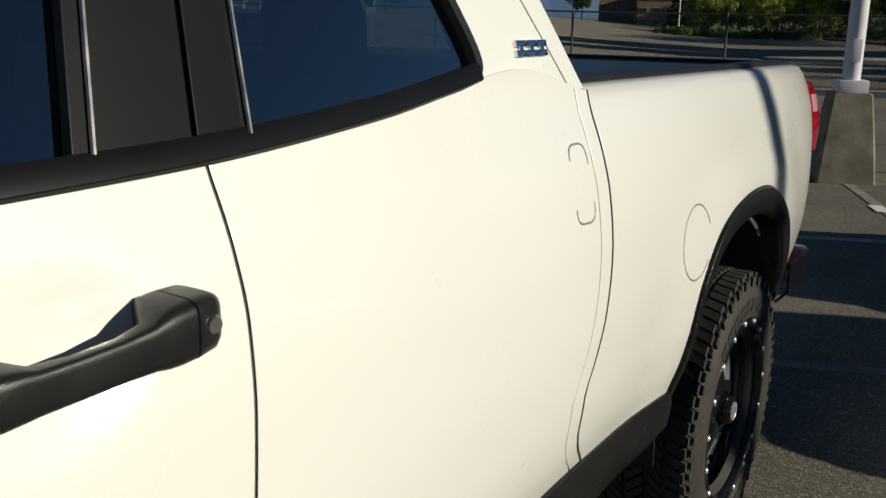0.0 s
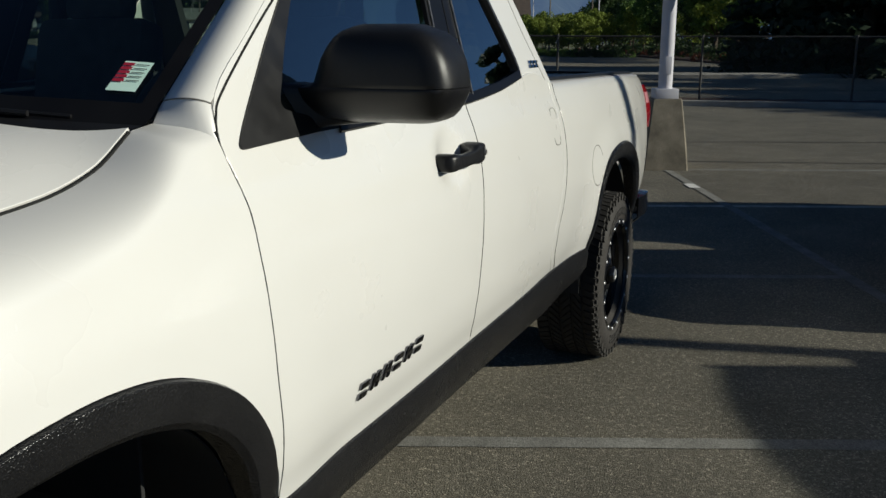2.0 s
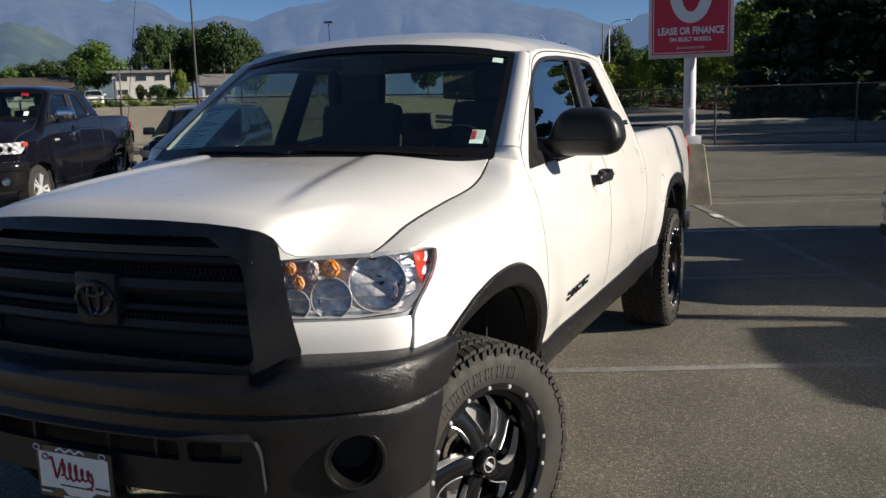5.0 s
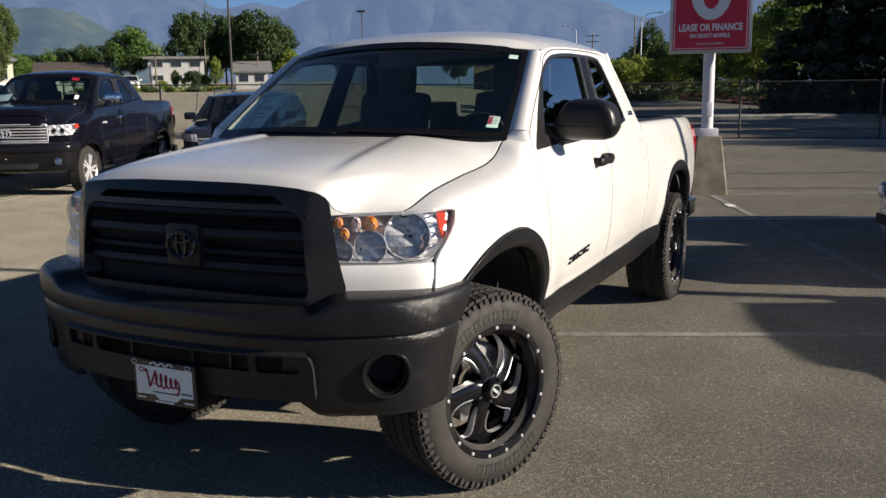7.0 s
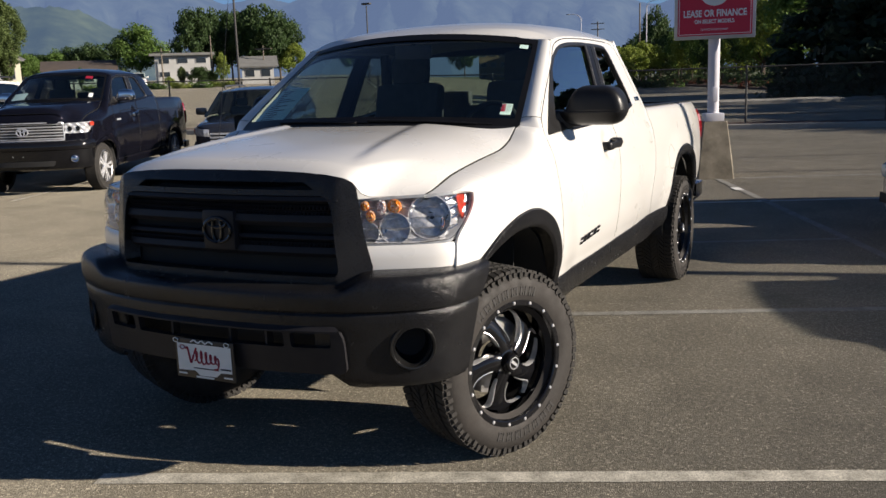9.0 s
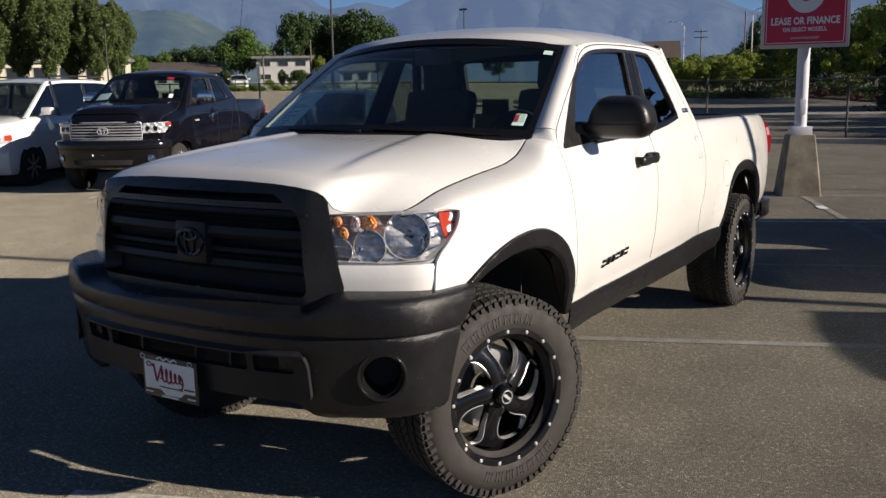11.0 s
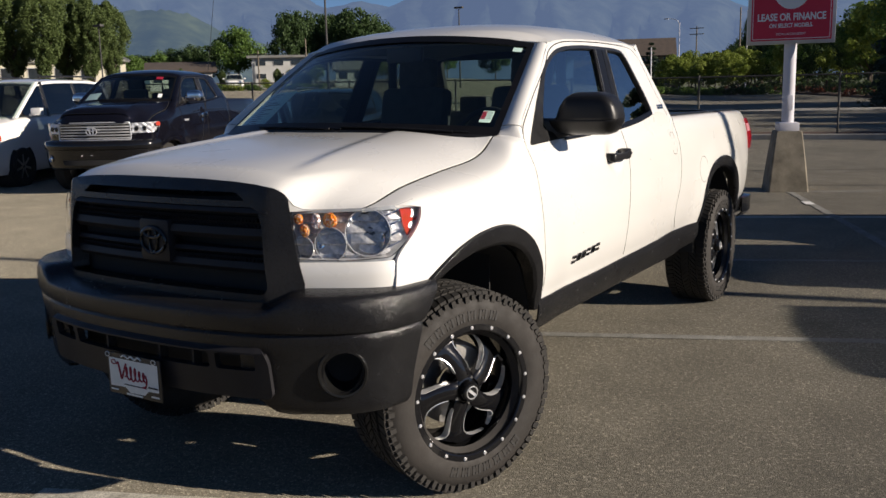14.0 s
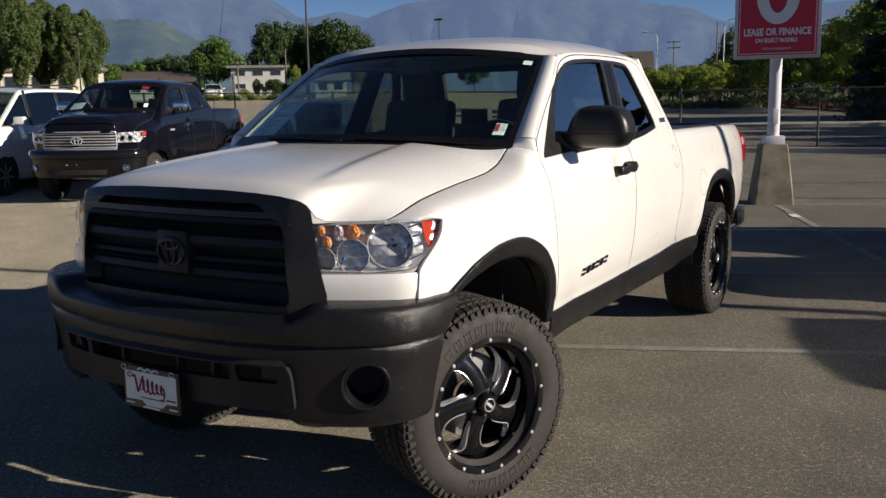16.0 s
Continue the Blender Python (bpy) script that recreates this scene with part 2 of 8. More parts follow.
STEEL = surf("dull_steel", (0.42, 0.41, 0.40), (0.30, 0.29, 0.28), 15, rough=0.4, metal=1.0, rvar=0.1)
REDLENS = surf("red_lens", (0.30, 0.006, 0.016), (0.20, 0.005, 0.012), 30, rough=0.1, coat=0.8)
REFLECTOR = surf("red_reflector", (0.48, 0.04, 0.03), (0.36, 0.05, 0.02), 50, rough=0.15, coat=0.8)
CLOTH = surf("grey_seat_cloth", (0.075, 0.073, 0.078), (0.10, 0.098, 0.10), 20, rough=0.95, bump=0.001, bscale=500)
DASH = surf("dark_dashboard_vinyl", (0.032, 0.030, 0.032), (0.045, 0.042, 0.043), 20, rough=0.7, bump=0.0006, bscale=500)
PAPER = surf("white_paper", (0.78, 0.80, 0.78), (0.70, 0.74, 0.72), 20, rough=0.8)
GREENPAPER = surf("pale_green_sheet", (0.50, 0.70, 0.66), (0.44, 0.63, 0.60), 10, rough=0.8)
INK = surf("dark_ink", (0.03, 0.03, 0.035), None, 5, rough=0.7)
CRIMSON = surf("crimson_ink", (0.30, 0.01, 0.035), (0.26, 0.01, 0.03), 5, rough=0.6)
GLASS = pane("clear_tinted_glass", (0.76, 0.85, 0.80), 0.22)
SIDEGLASS = pane("dark_side_glass", (0.24, 0.30, 0.30), 0.8, power=2.2)
DOORGLASS = pane("green_tinted_door_glass", (0.46, 0.56, 0.52), 0.9, power=2.2)
REARGLASS = pane("green_tinted_rear_glass", (0.50, 0.60, 0.54), 0.1)
CARGLASS = pane("dark_car_glass", (0.07, 0.08, 0.09), 0.35)
POSTBLK = surf("black_door_post_film", (0.005, 0.005, 0.006), (0.008, 0.008, 0.009), 6, rough=0.3, spec=0.2)
LENS = pane("clear_lamp_lens", (0.97, 0.97, 0.97))

# ---- the white pickup: front towards -y, its left side at +x, front axle near y = 0 ----
truck = thing("pickup_truck", "lifted white double cab pickup truck with black bumper, parked on asphalt", "pickup truck")
truck.matrix_world = Matrix.Translation((0.034, 0, 0)) @ Matrix.Diagonal((0.966, 1, 1, 1))

base_x = table((0.50, 0.985), (0.60, 1.003), (0.68, 1.020), (0.76, 1.044), (0.86, 1.060), (1.0, 1.067), (1.14, 1.061), (1.25, 1.046), (1.33, 1.023), (1.40, 0.995), (1.46, 0.978))
taper = table((-0.75, -0.17), (-0.6, -0.11), (-0.49, -0.074), (-0.36, -0.057), (-0.2, -0.030), (0.05, -0.006), (0.4, 0.0), (3.9, 0.0), (4.3, -0.018), (4.6, -0.045), (4.88, -0.105))


def side(y, z):
    """How far out the body side stands."""
    x = base_x(z) + taper(y)
    for cy, rz in ((0.13, 0.55), (3.73, 0.60)):
        d = math.hypot(y - cy, (z - 0.55) * 0.95)
        x += 0.016 * step(0.85, 0.56, d) * step(1.3, 1.12, z)
    d = ((y - 1.553) / 0.115) ** 2 + ((z - 1.272) / 0.085) ** 2
    if d < 1 and 1.4 < y < 1.70:
        x -= 0.022 * (1 - d) ** 1.2
    return x


front_seam = table((0.66, 0.638), (0.85, 0.605), (1.0, 0.582), (1.15, 0.580), (1.27, 0.580), (1.36, 0.566), (1.42, 0.556), (1.49, 0.550))
mid_seam = table((0.66, 1.762), (0.70, 1.748), (0.75, 1.734), (0.80, 1.727), (0.90, 1.731), (1.0, 1.741), (1.09, 1.752), (1.2, 1.763), (1.28, 1.768), (1.36, 1.769), (1.43, 1.766))
bed_seam = table((0.68, 2.700), (0.71, 2.672), (0.75, 2.632), (0.80, 2.612), (0.86, 2.612), (0.935, 2.645), (1.02, 2.680), (1.14, 2.704), (1.31, 2.708), (1.44, 2.710))
sill = table((0.6, 0.660), (1.22, 0.658), (1.84, 0.668), (2.3, 0.676), (2.66, 0.692), (3.2, 0.684))
belt = table((0.5, 1.394), (0.8, 1.398), (1.2, 1.404), (1.5, 1.411), (1.73, 1.415), (2.07, 1.437), (2.25, 1.459), (2.45, 1.482), (2.7, 1.435))
FRONT_ARCH = [(-0.345, 0.937), (-0.245, 1.0), (-0.16, 1.04), (-0.04, 1.075), (0.05, 1.087), (0.15, 1.09), (0.26, 1.077), (0.37, 1.04), (0.47, 0.975), (0.548, 0.88), (0.590, 0.777), (0.608, 0.70), (0.616, 0.62)]
REAR_ARCH = [(3.150, 0.672), (3.176, 0.79), (3.222, 0.93), (3.31, 1.03), (3.42, 1.085), (3.56, 1.112), (3.70, 1.117), (3.83, 1.10), (3.95, 1.05), (4.05, 0.985), (4.14, 0.895), (4.225, 0.77), (4.265, 0.68)]
front_arch = [tuple(p) for p in spline(FRONT_ARCH, 4)]
rear_arch = [tuple(p) for p in spline(REAR_ARCH, 4)]


def on(curve, y):
    for (a, za), (b, zb) in zip(curve, curve[1:]):
        if a <= y <= b:
            return lerp(za, zb, (y - a) / (b - a))
    return curve[0][1] if y < curve[0][0] else curve[-1][1]


# doors: a bent sheet between two shut lines
def door_panel(y0, y1, ny=46, nz=34):
    bm = bmesh.new()
    rows = []
    for j in range(nz + 1):
        row = []
        for i in range(ny + 1):
            v, u = j / nz, i / ny
            z = lerp(0.67, 1.42, v)
            y = lerp(y0(z), y1(z), u)
            z = lerp(sill(y), belt(y), v)
            y = lerp(y0(z), y1(z), u)
            row.append((side(y, z), y, z))
        rows.append(row)
    sheet(bm, rows)
    return bm


front_door, front_door_r = both("front_door", door_panel(lambda z: front_seam(z) + 0.003, lambda z: mid_seam(z) - 0.0018), WHITE, truck, thick=0.012, out=(1, 0, 0))
rear_door, rear_door_r = both("rear_door", door_panel(lambda z: mid_seam(z) + 0.0018, lambda z: bed_seam(z) - 0.055, 30), WHITE, truck, thick=0.012, out=(1, 0, 0))
both("cab_corner", door_panel(lambda z: bed_seam(z) - 0.052, lambda z: bed_seam(z) - 0.004, 6), WHITE, truck, thick=0.012, out=(1, 0, 0))

# dark bars laid in the shut lines, standing in for the shade there
for seam, z0, z1, sr in ((front_seam, 0.668, 1.435, 0.0022), (mid_seam, 0.685, 1.42, 0.0012), (lambda z: bed_seam(z) - 0.002, 0.695, 1.435, 0.0016)):
    bm = bmesh.new()
    tube(bm, [(side(seam(z) + 0.001, z) - sr * 0.5, seam(z) + 0.001, z) for z in np.linspace(z0, z1, 36)], sr, 6)
    both("door_seal", bm, SEAM, truck)

# a dark inner shell behind the shut lines, so that the gaps read as shaded
bm = bmesh.new()
sheet(bm, [[(side(y, z) - 0.014, y, z) for y in np.linspace(0.60, 2.72, 30)] for z in np.linspace(0.68, 1.40, 12)])
both("inner_shell", bm, SEAM, truck)

# hood
hood_edge_z = table((-0.60, 1.232), (-0.50, 1.243), (-0.28, 1.290), (0.0, 1.325), (0.25, 1.350), (0.36, 1.380), (0.455, 1.440))
hood_mid_z = table((-0.80, 1.352), (-0.7, 1.378), (-0.5, 1.412), (-0.1, 1.448), (0.3, 1.476))
HOOD_X = 0.872


lamp_top_y = table((0.60, -0.714), (0.63, -0.706), (0.655, -0.688), (0.69, -0.656), (0.74, -0.620), (0.80, -0.588), (0.872, -0.545))


def hood_front(x):
    x = abs(x)
    return -0.742 + 0.028 * (x / 0.60) ** 2 if x < 0.60 else lamp_top_y(x)


def hood_back(x):
    return 0.275 + 0.18 * (abs(x) / HOOD_X) ** 2.2


def hood_z(x, y):
    s = abs(x) / HOOD_X
    edge = hood_edge_z(y)
    mid = hood_mid_z(y)
    z = edge + (mid - edge) * (1 - s ** 3.8)
    crease = lerp(0.60, 0.40, min(1.0, max(0.0, (y + 0.75) / 1.0)))
    z -= 0.013 * (step(crease + 0.024, crease - 0.024, abs(x)) - 0.5) * step(-0.66, -0.36, y)
    return z


hood_lip = table((0.0, 1.334), (0.40, 1.334), (0.53, 1.329), (0.598, 1.319), (0.632, 1.302), (0.653, 1.268), (0.666, 1.248), (0.70, 1.240), (0.90, 1.240))


def hood_dip(x, y):
    """The nose rolls down behind the grille frame and to the lamps."""
    yf = hood_front(x)
    d = y - yf
    k = step(0.58, 0.74, abs(x))
    drop = max(0.0, hood_z(x, yf) - hood_lip(abs(x)))
    return -drop * max(0.0, 1 - d / lerp(0.09, 0.30, k)) ** 1.6


bm = bmesh.new()
rows = []
for j in range(41):
    row = []
    for i in range(-32, 33):
        x = HOOD_X * math.copysign(abs(i / 32) ** 0.85, i)
        y = lerp(hood_front(x), hood_back(x), (j / 40) ** 1.15)
        row.append((x, y, hood_z(x, y) + hood_dip(x, y)))
    rows.append(row)
sheet(bm, rows)
hood = part("hood", bm, WHITE, truck, thick=0.012, sharp=50, out=(0, 0, 1))
bm = bmesh.new()
sheet(bm, [[(x, hood_front(x) + 0.003 + 0.002 * t, lerp(hood_lip(x) - 0.002, 1.233, t)) for x in np.linspace(0.642, 0.80, 18)] for t in (0, 0.5, 1)])
both("hood_front_edge", bm, WHITE, truck, thick=0.008, out=(0, -1, 0))

# front fenders: side up from the arch, rolled over to the hood line
fender_front = table((0.93, -0.508), (1.045, -0.494), (1.075, -0.470), (1.11, -0.424), (1.16, -0.365), (1.20, -0.338), (1.235, -0.330))


shoulder = table((-0.49, 1.226), (-0.30, 1.232), (0.0, 1.245), (0.25, 1.285), (0.42, 1.350), (0.54, 1.405), (0.62, 1.415))


def fender():
    bm = bmesh.new()
    ys = [-0.49, -0.45, -0.42, -0.39, -0.36] + [p[0] for p in front_arch if p[0] < 0.611] + [0.611]
    rows = []
    for y0 in ys:
        b = 0.945 if y0 < -0.345 else max(0.66, on(front_arch, y0))
        wb, wf = step(0.25, 0.611, y0), step(-0.10, -0.49, y0)
        col = []
        n1, n2 = 18, 12
        z1 = shoulder(y0)
        for j in range(n1 + 1):
            z = lerp(b, z1, j / n1)
            y = y0 + (front_seam(z) - 0.611) * wb + (fender_front(z) + 0.49) * wf
            col.append((side(y, z), y, z))
        for j in range(1, n2 + 1):
            t = j / n2
            yt = y0 + (lerp(front_seam(z1), 0.512, t) - 0.611) * wb + (lerp(fender_front(z1), -0.548, t ** 0.8) + 0.49) * wf
            ze = hood_edge_z(yt) if yt < 0.455 else 1.44 + (yt - 0.455) * 0.15
            xs = side(yt, z1)
            slope = (side(yt, z1) - side(yt, z1 - 0.03)) / 0.03
            rise_z = max(0.012, (ze - z1) * 0.55)
            p0, p3 = Vector((xs, z1)), Vector((HOOD_X + 0.004, ze))
            p1 = Vector((xs + slope * rise_z, z1 + rise_z))
            top = p3 + Vector((0.075, -0.004 - (ze - z1) * 0.12))
            q = p0 * (1 - t) ** 3 + p1 * 3 * t * (1 - t) ** 2 + top * 3 * t * t * (1 - t) + p3 * t ** 3
            col.append((q.x, yt, q.y))
        rows.append(col)
    sheet(bm, rows)
    return bm


both("front_fender", fender(), WHITE, truck, thick=0.012, sharp=50, out=(1, 0, 0))
# a dark sheet and bar along the hood gap, for the shade inside it
bm = bmesh.new()
sheet(bm, [[(HOOD_X + dx, y, hood_edge_z(y) - dz) for y in np.linspace(-0.54, 0.30, 40)] for dx, dz in ((0.012, 0.02), (-0.012, 0.02))])
both("hood_gap", bm, SEAM, truck)
bm = bmesh.new()
tube(bm, [(HOOD_X + 0.003, y, hood_edge_z(y) - 0.0012) for y in np.linspace(-0.545, 0.452, 44)], 0.0048, 8)
both("hood_seal", bm, SEAM, truck)

# bed sides
bed_top = table((2.69, 1.436), (3.3, 1.430), (4.2, 1.418), (4.86, 1.400))


def bed_side():
    bm = bmesh.new()
    ys = [2.70, 2.75, 2.80, 2.87, 2.95, 3.02, 3.09, 3.13] + [p[0] for p in rear_arch] + [4.32, 4.4, 4.5, 4.6, 4.68, 4.75, 4.80, 4.835]
    rows = []
    for y0 in ys:
        b = lerp(0.69, 0.674, (y0 - 2.7) / 0.45) if y0 < 3.155 else on(rear_arch, y0) if y0 <= 4.285 else lerp(0.69, 0.735, (y0 - 4.285) / 0.55)
        w, wr = step(3.1, 2.70, y0), step(4.5, 4.835, y0)
        col = []
        for j in range(31):
            z = lerp(b, bed_top(y0), (j / 30))
            y = y0 + (bed_seam(z) + 0.004 - 2.70) * w + wr * 0.03 * math.sin(math.pi * (z - 0.73) / 0.68) * -1
            col.append((side(y, z) - 0.012 * step(bed_top(y0) - 0.03, bed_top(y0), z), y, z))
        col.append((side(y0, bed_top(y0)) - 0.035, col[-1][1], bed_top(y0) + 0.006))
        col.append((side(y0, bed_top(y0)) - 0.085, col[-1][1], bed_top(y0) + 0.006))
        rows.append(col)
    sheet(bm, rows)
    return bm


both("bed_side", bed_side(), WHITE, truck, thick=0.01, sharp=50, out=(1, 0, 0))
bm = bmesh.new()
for sx in (1, -1):
    sheet(bm, [[(sx * (side(y, 1.40) - 0.088), y, z) for y in np.linspace(2.72, 4.82, 14)] for z in (0.93, 1.42)])
sheet(bm, [[(x, y, 0.93) for y in np.linspace(2.72, 4.82, 8)] for x in (-0.9, 0.0, 0.9)])
sheet(bm, [[(x, 2.725, z) for x in (-0.9, 0.9)] for z in (0.93, 1.415)])
part("bed_liner", bm, BLACK, truck, "black ribbed bed liner", thick=0.006)
for sx in (1, -1):
    bm = bmesh.new()
    rows = []
    for y in np.linspace(2.715, 4.83, 24):
        x = side(y, 1.40) - 0.075
        z = bed_top(y) + 0.008
        rows.append([(sx * (x + 0.028), y, z), (sx * (x + 0.02), y, z + 0.012), (sx * (x - 0.03), y, z + 0.012), (sx * (x - 0.045), y, z - 0.02)])
    sheet(bm, rows)
    part("bed_rail_cap", bm, PLASTIC, truck, "black plastic bed rail cap", thick=0.006)
bm = bmesh.new()
box(bm, (-0.80, 4.80, 0.80), (0.80, 4.87, 1.40), bev=0.015)
part("tailgate", bm, WHITE, truck)
bm = bmesh.new()
box(bm, (-0.80, 4.80, 1.402), (0.80, 4.875, 1.418), bev=0.006)
part("tailgate_cap", bm, PLASTIC, truck)

# tail lamps
bm = bmesh.new()
rows = []
for z in np.linspace(1.09, 1.345, 12):
    t = (z - 1.09) / 0.255
    x0 = side(4.80, z) + 0.004
    b = 0.03 * math.sin(math.pi * t)
    rows.append([(x0 + 0.002, 4.79 - 0.01 * t, z), (x0 + 0.006, 4.83, z), (x0 - 0.005 + b * 0.4, 4.885 + b * 0.4, z), (x0 - 0.05, 4.925 + b * 0.5, z), (x0 - 0.13, 4.935 + b * 0.4, z)])
sheet(bm, rows)
tail, tail_r = both("tail_lamp", bm, REDLENS, truck, "red tail lamp", thick=0.03, out=(1, 0, 0))
bm = bmesh.new()
sheet(bm, [[(side(4.80, z) + 0.008, 4.80, z), (side(4.80, z) + 0.014, 4.84, z), (side(4.80, z) + 0.010, 4.885, z)] for z in (1.235, 1.265, 1.30)])
both("clear_lens", bm, surf("pale_red_lens", (0.55, 0.25, 0.28), None, 20, rough=0.1, coat=1.0), tail, thick=0.004)
bm = bmesh.new()
rows = []
for x, y in [tuple(p) for p in spline([(0.99, 4.62), (1.0, 4.78), (0.985, 4.92), (0.90, 4.98), (0.6, 5.0), (0.0, 5.0)], 4)]:
    rows.append([(x - 0.05, y - 0.03, 0.69), (x, y, 0.68), (x, y, 0.56), (x - 0.04, y - 0.02, 0.52)])
sheet(bm, rows)
rb, rb_r = both("rear_bumper", bm, GLOSSBLK, truck, "black rear step bumper", thick=0.01)
bm = bmesh.new()
sheet(bm, [[(side(4.3 + 0.5 * t, 0.70) + 0.004, 4.30 + 0.52 * t, 0.705 + 0.04 * t), (side(4.3 + 0.5 * t, 0.66), 4.30 + 0.52 * t, 0.62), (0.93, 4.30 + 0.5 * t, 0.55)] for t in (0, 0.25, 0.5, 0.75, 1)])
both("lower_quarter_trim", bm, LINER, truck, thick=0.012)


# arch trims and liners
def arch_trim(curve, w0, wt, w1):
    bm = bmesh.new()
    n = len(curve)
    rows = []
    inner = []
    for k, (y, z) in enumerate(curve):
        a, b = curve[max(k - 1, 0)], curve[min(k + 1, n - 1)]
        t = Vector((b[0] - a[0], b[1] - a[1])).normalized()
        f = k / (n - 1)
        w = lerp(w0, w1, f) + (wt - lerp(w0, w1, f)) * math.sin(math.pi * f) ** 0.7
        iy, iz = y + t.y * w, z - t.x * w
        inner.append((iy, iz))
        x = side(y, z)
        rows.append([(x - 0.006, y, z), (x + 0.010, y + t.y * 0.006, z - t.x * 0.006), (x + 0.012, lerp(y, iy, 0.4), lerp(z, iz, 0.4)), (x + 0.002, lerp(y, iy, 0.85), lerp(z, iz, 0.85)), (x - 0.012, iy, iz), (x - 0.07, iy, iz)])
    sheet(bm, rows)
    return bm, inner


for curve, ws in ((front_arch, (0.035, 0.088, 0.045)), (rear_arch, (0.05, 0.085, 0.045))):
    bm, inner = arch_trim(curve, *ws)
    both("arch_trim", bm, LINER, truck, "textured black wheel arch trim", thick=0.006, out=(1, 0, 0))
    bm = bmesh.new()
    yc = sum(p[0] for p in inner) / len(inner)
    out = [(inner[0][0], inner[0][1] - 0.02 if curve is front_arch else 0.45)] + inner + [(inner[-1][0], 0.45)]
    sheet(bm, [[(x, yc + (y - yc) * k, z) for y, z in out] for x, k in ((1.0, 1.0), (0.9, 1.04), (0.6, 1.04), (0.56, 0.9))])
    vs = [bm.verts.new((0.565, yc + (y - yc) * 0.95, z)) for y, z in out]
    bm.faces.new(vs)
    both("arch_liner", bm, BLACK, truck, thick=0.004)

# rockers
bm = bmesh.new()
rows = []
for y in np.linspace(0.60, 3.17, 40):
    z = sill(y) if y < 3.15 else 0.68
    s = side(y, z)
    low = 0.505 + 0.03 * step(2.6, 3.17, y)
    rows.append([(s - 0.012, y, z + 0.004), (s + 0.006, y, z - 0.002), (s + 0.012, y, z - 0.03), (s + 0.004, y, z - 0.09), (s - 0.03, y, low), (s - 0.12, y, low - 0.02)])
sheet(bm, rows)
both("rocker_panel", bm, LINER, truck, "textured black rocker panel", thick=0.01, out=(1, 0, 0))

# greenhouse
def side_up(y, z):
    return 0.988 - 0.345 * (z - 1.42) - 0.10 * max(0.0, z - 1.80) ** 1.3


def glass_y(z):
    return 0.505 + (z - 1.45) / 0.435 * 0.635


def cab_place(d=0.0):
    return lambda u, v: (side_up(u, v) + d, u, v)


roof_line = [(glass_y(1.86) + 0.035, 1.872), (1.30, 1.902), (1.55, 1.912), (1.9, 1.912), (2.2, 1.902), (2.36, 1.885)]
outer = [(0.560, 1.405), (glass_y(1.50) + 0.012, 1.50), (glass_y(1.62) + 0.014, 1.62), (glass_y(1.75) + 0.02, 1.75)] + roof_line + [(2.44, 1.84), (2.50, 1.77), (2.57, 1.66), (2.635, 1.55), (2.698, 1.438)]
outer = [tuple(p) for p in spline(outer, 4)]
bottom = [(y, belt(y) - 0.004 if y < 2.6 else 1.438) for y in np.linspace(2.66, 0.525, 26)]
hole = loop((0.655, 1.425), (0.80, 1.585), (0.93, 1.70), (1.06, 1.792), (1.24, 1.856), (1.5, 1.878), (1.8, 1.878), (2.08, 1.868), (2.17, 1.838), (2.248, 1.72), (2.318, 1.60), (2.358, 1.500), (2.318, 1.468), (2.2, 1.455), (2.0, 1.433), (1.73, 1.421), (1.4, 1.411), (1.0, 1.405), (0.72, 1.404), n=4)
bm = bmesh.new()
plate(bm, outer + bottom, [hole], cab_place(), 0.08, 0.06)
cab, cab_r = both("cab_side", bm, WHITE, truck, thick=0.035, sharp=40, out=(1, 0, 0))
bm = bmesh.new()
plate(bm, hole, [inset(hole, 0.018)], cab_place(0.004), 0.08, 0.06)
both("window_frame", bm, TRIM, truck, "black window surround", thick=0.03, out=(1, 0, 0))


def within(y0, y1, k0=0.0, k1=0.0):
    """The window opening between two lines that lean back by k0 and k1."""
    ring = inset(hole, 0.010)
    for lim, sgn, k in ((y0, 1, k0), (y1, -1, k1)):
        out = []
        d = [sgn * (q[0] - lim - k * (q[1] - 1.43)) for q in ring]
        for i in range(len(ring)):
            a, b, da, db = ring[i], ring[(i + 1) % len(ring)], d[i], d[(i + 1) % len(ring)]
            if da >= 0:
                out.append(a)
            if (da >= 0) != (db >= 0):
                t = da / (da - db)
                out.append((lerp(a[0], b[0], t), lerp(a[1], b[1], t)))
        ring = out
    return ring


bm = bmesh.new()
plate(bm, within(0.0, 1.622, 0, 0.24), (), cab_place(-0.012), 0.3, 0.1)
part("window_glass", bm, DOORGLASS, front_door, "green-tinted door glass")
bm = bmesh.new()
plate(bm, within(1.832, 9.0, 0.155), (), cab_place(-0.012), 0.3, 0.1)
part("window_glass", bm, SIDEGLASS, rear_door, "tinted door glass")
for c in (front_door.children[0], rear_door.children[0]):
    mirrored(c, front_door_r if c.parent == front_door else rear_door_r)
for y0, y1, k0, k1, d in ((1.613, 1.754, 0.24, 0.19, 0.004), (1.760, 1.838, 0.19, 0.155, 0.004)):
    bm = bmesh.new()
    plate(bm, within(y0, y1, k0, k1), (), cab_place(d), 0, 0.08)
    both("door_post", bm, POSTBLK, truck, "satin black door post", thick=0.015, out=(1, 0, 0))
for y, k in ((1.634, 0.24), (1.832, 0.155)):
    bm = bmesh.new()
    tube(bm, [(side_up(y, z) + 0.007, y + k * (z - 1.43), z) for z in np.linspace(1.435, 1.862, 6)], 0.003, 6)
    both("post_strip", bm, STEEL, truck)
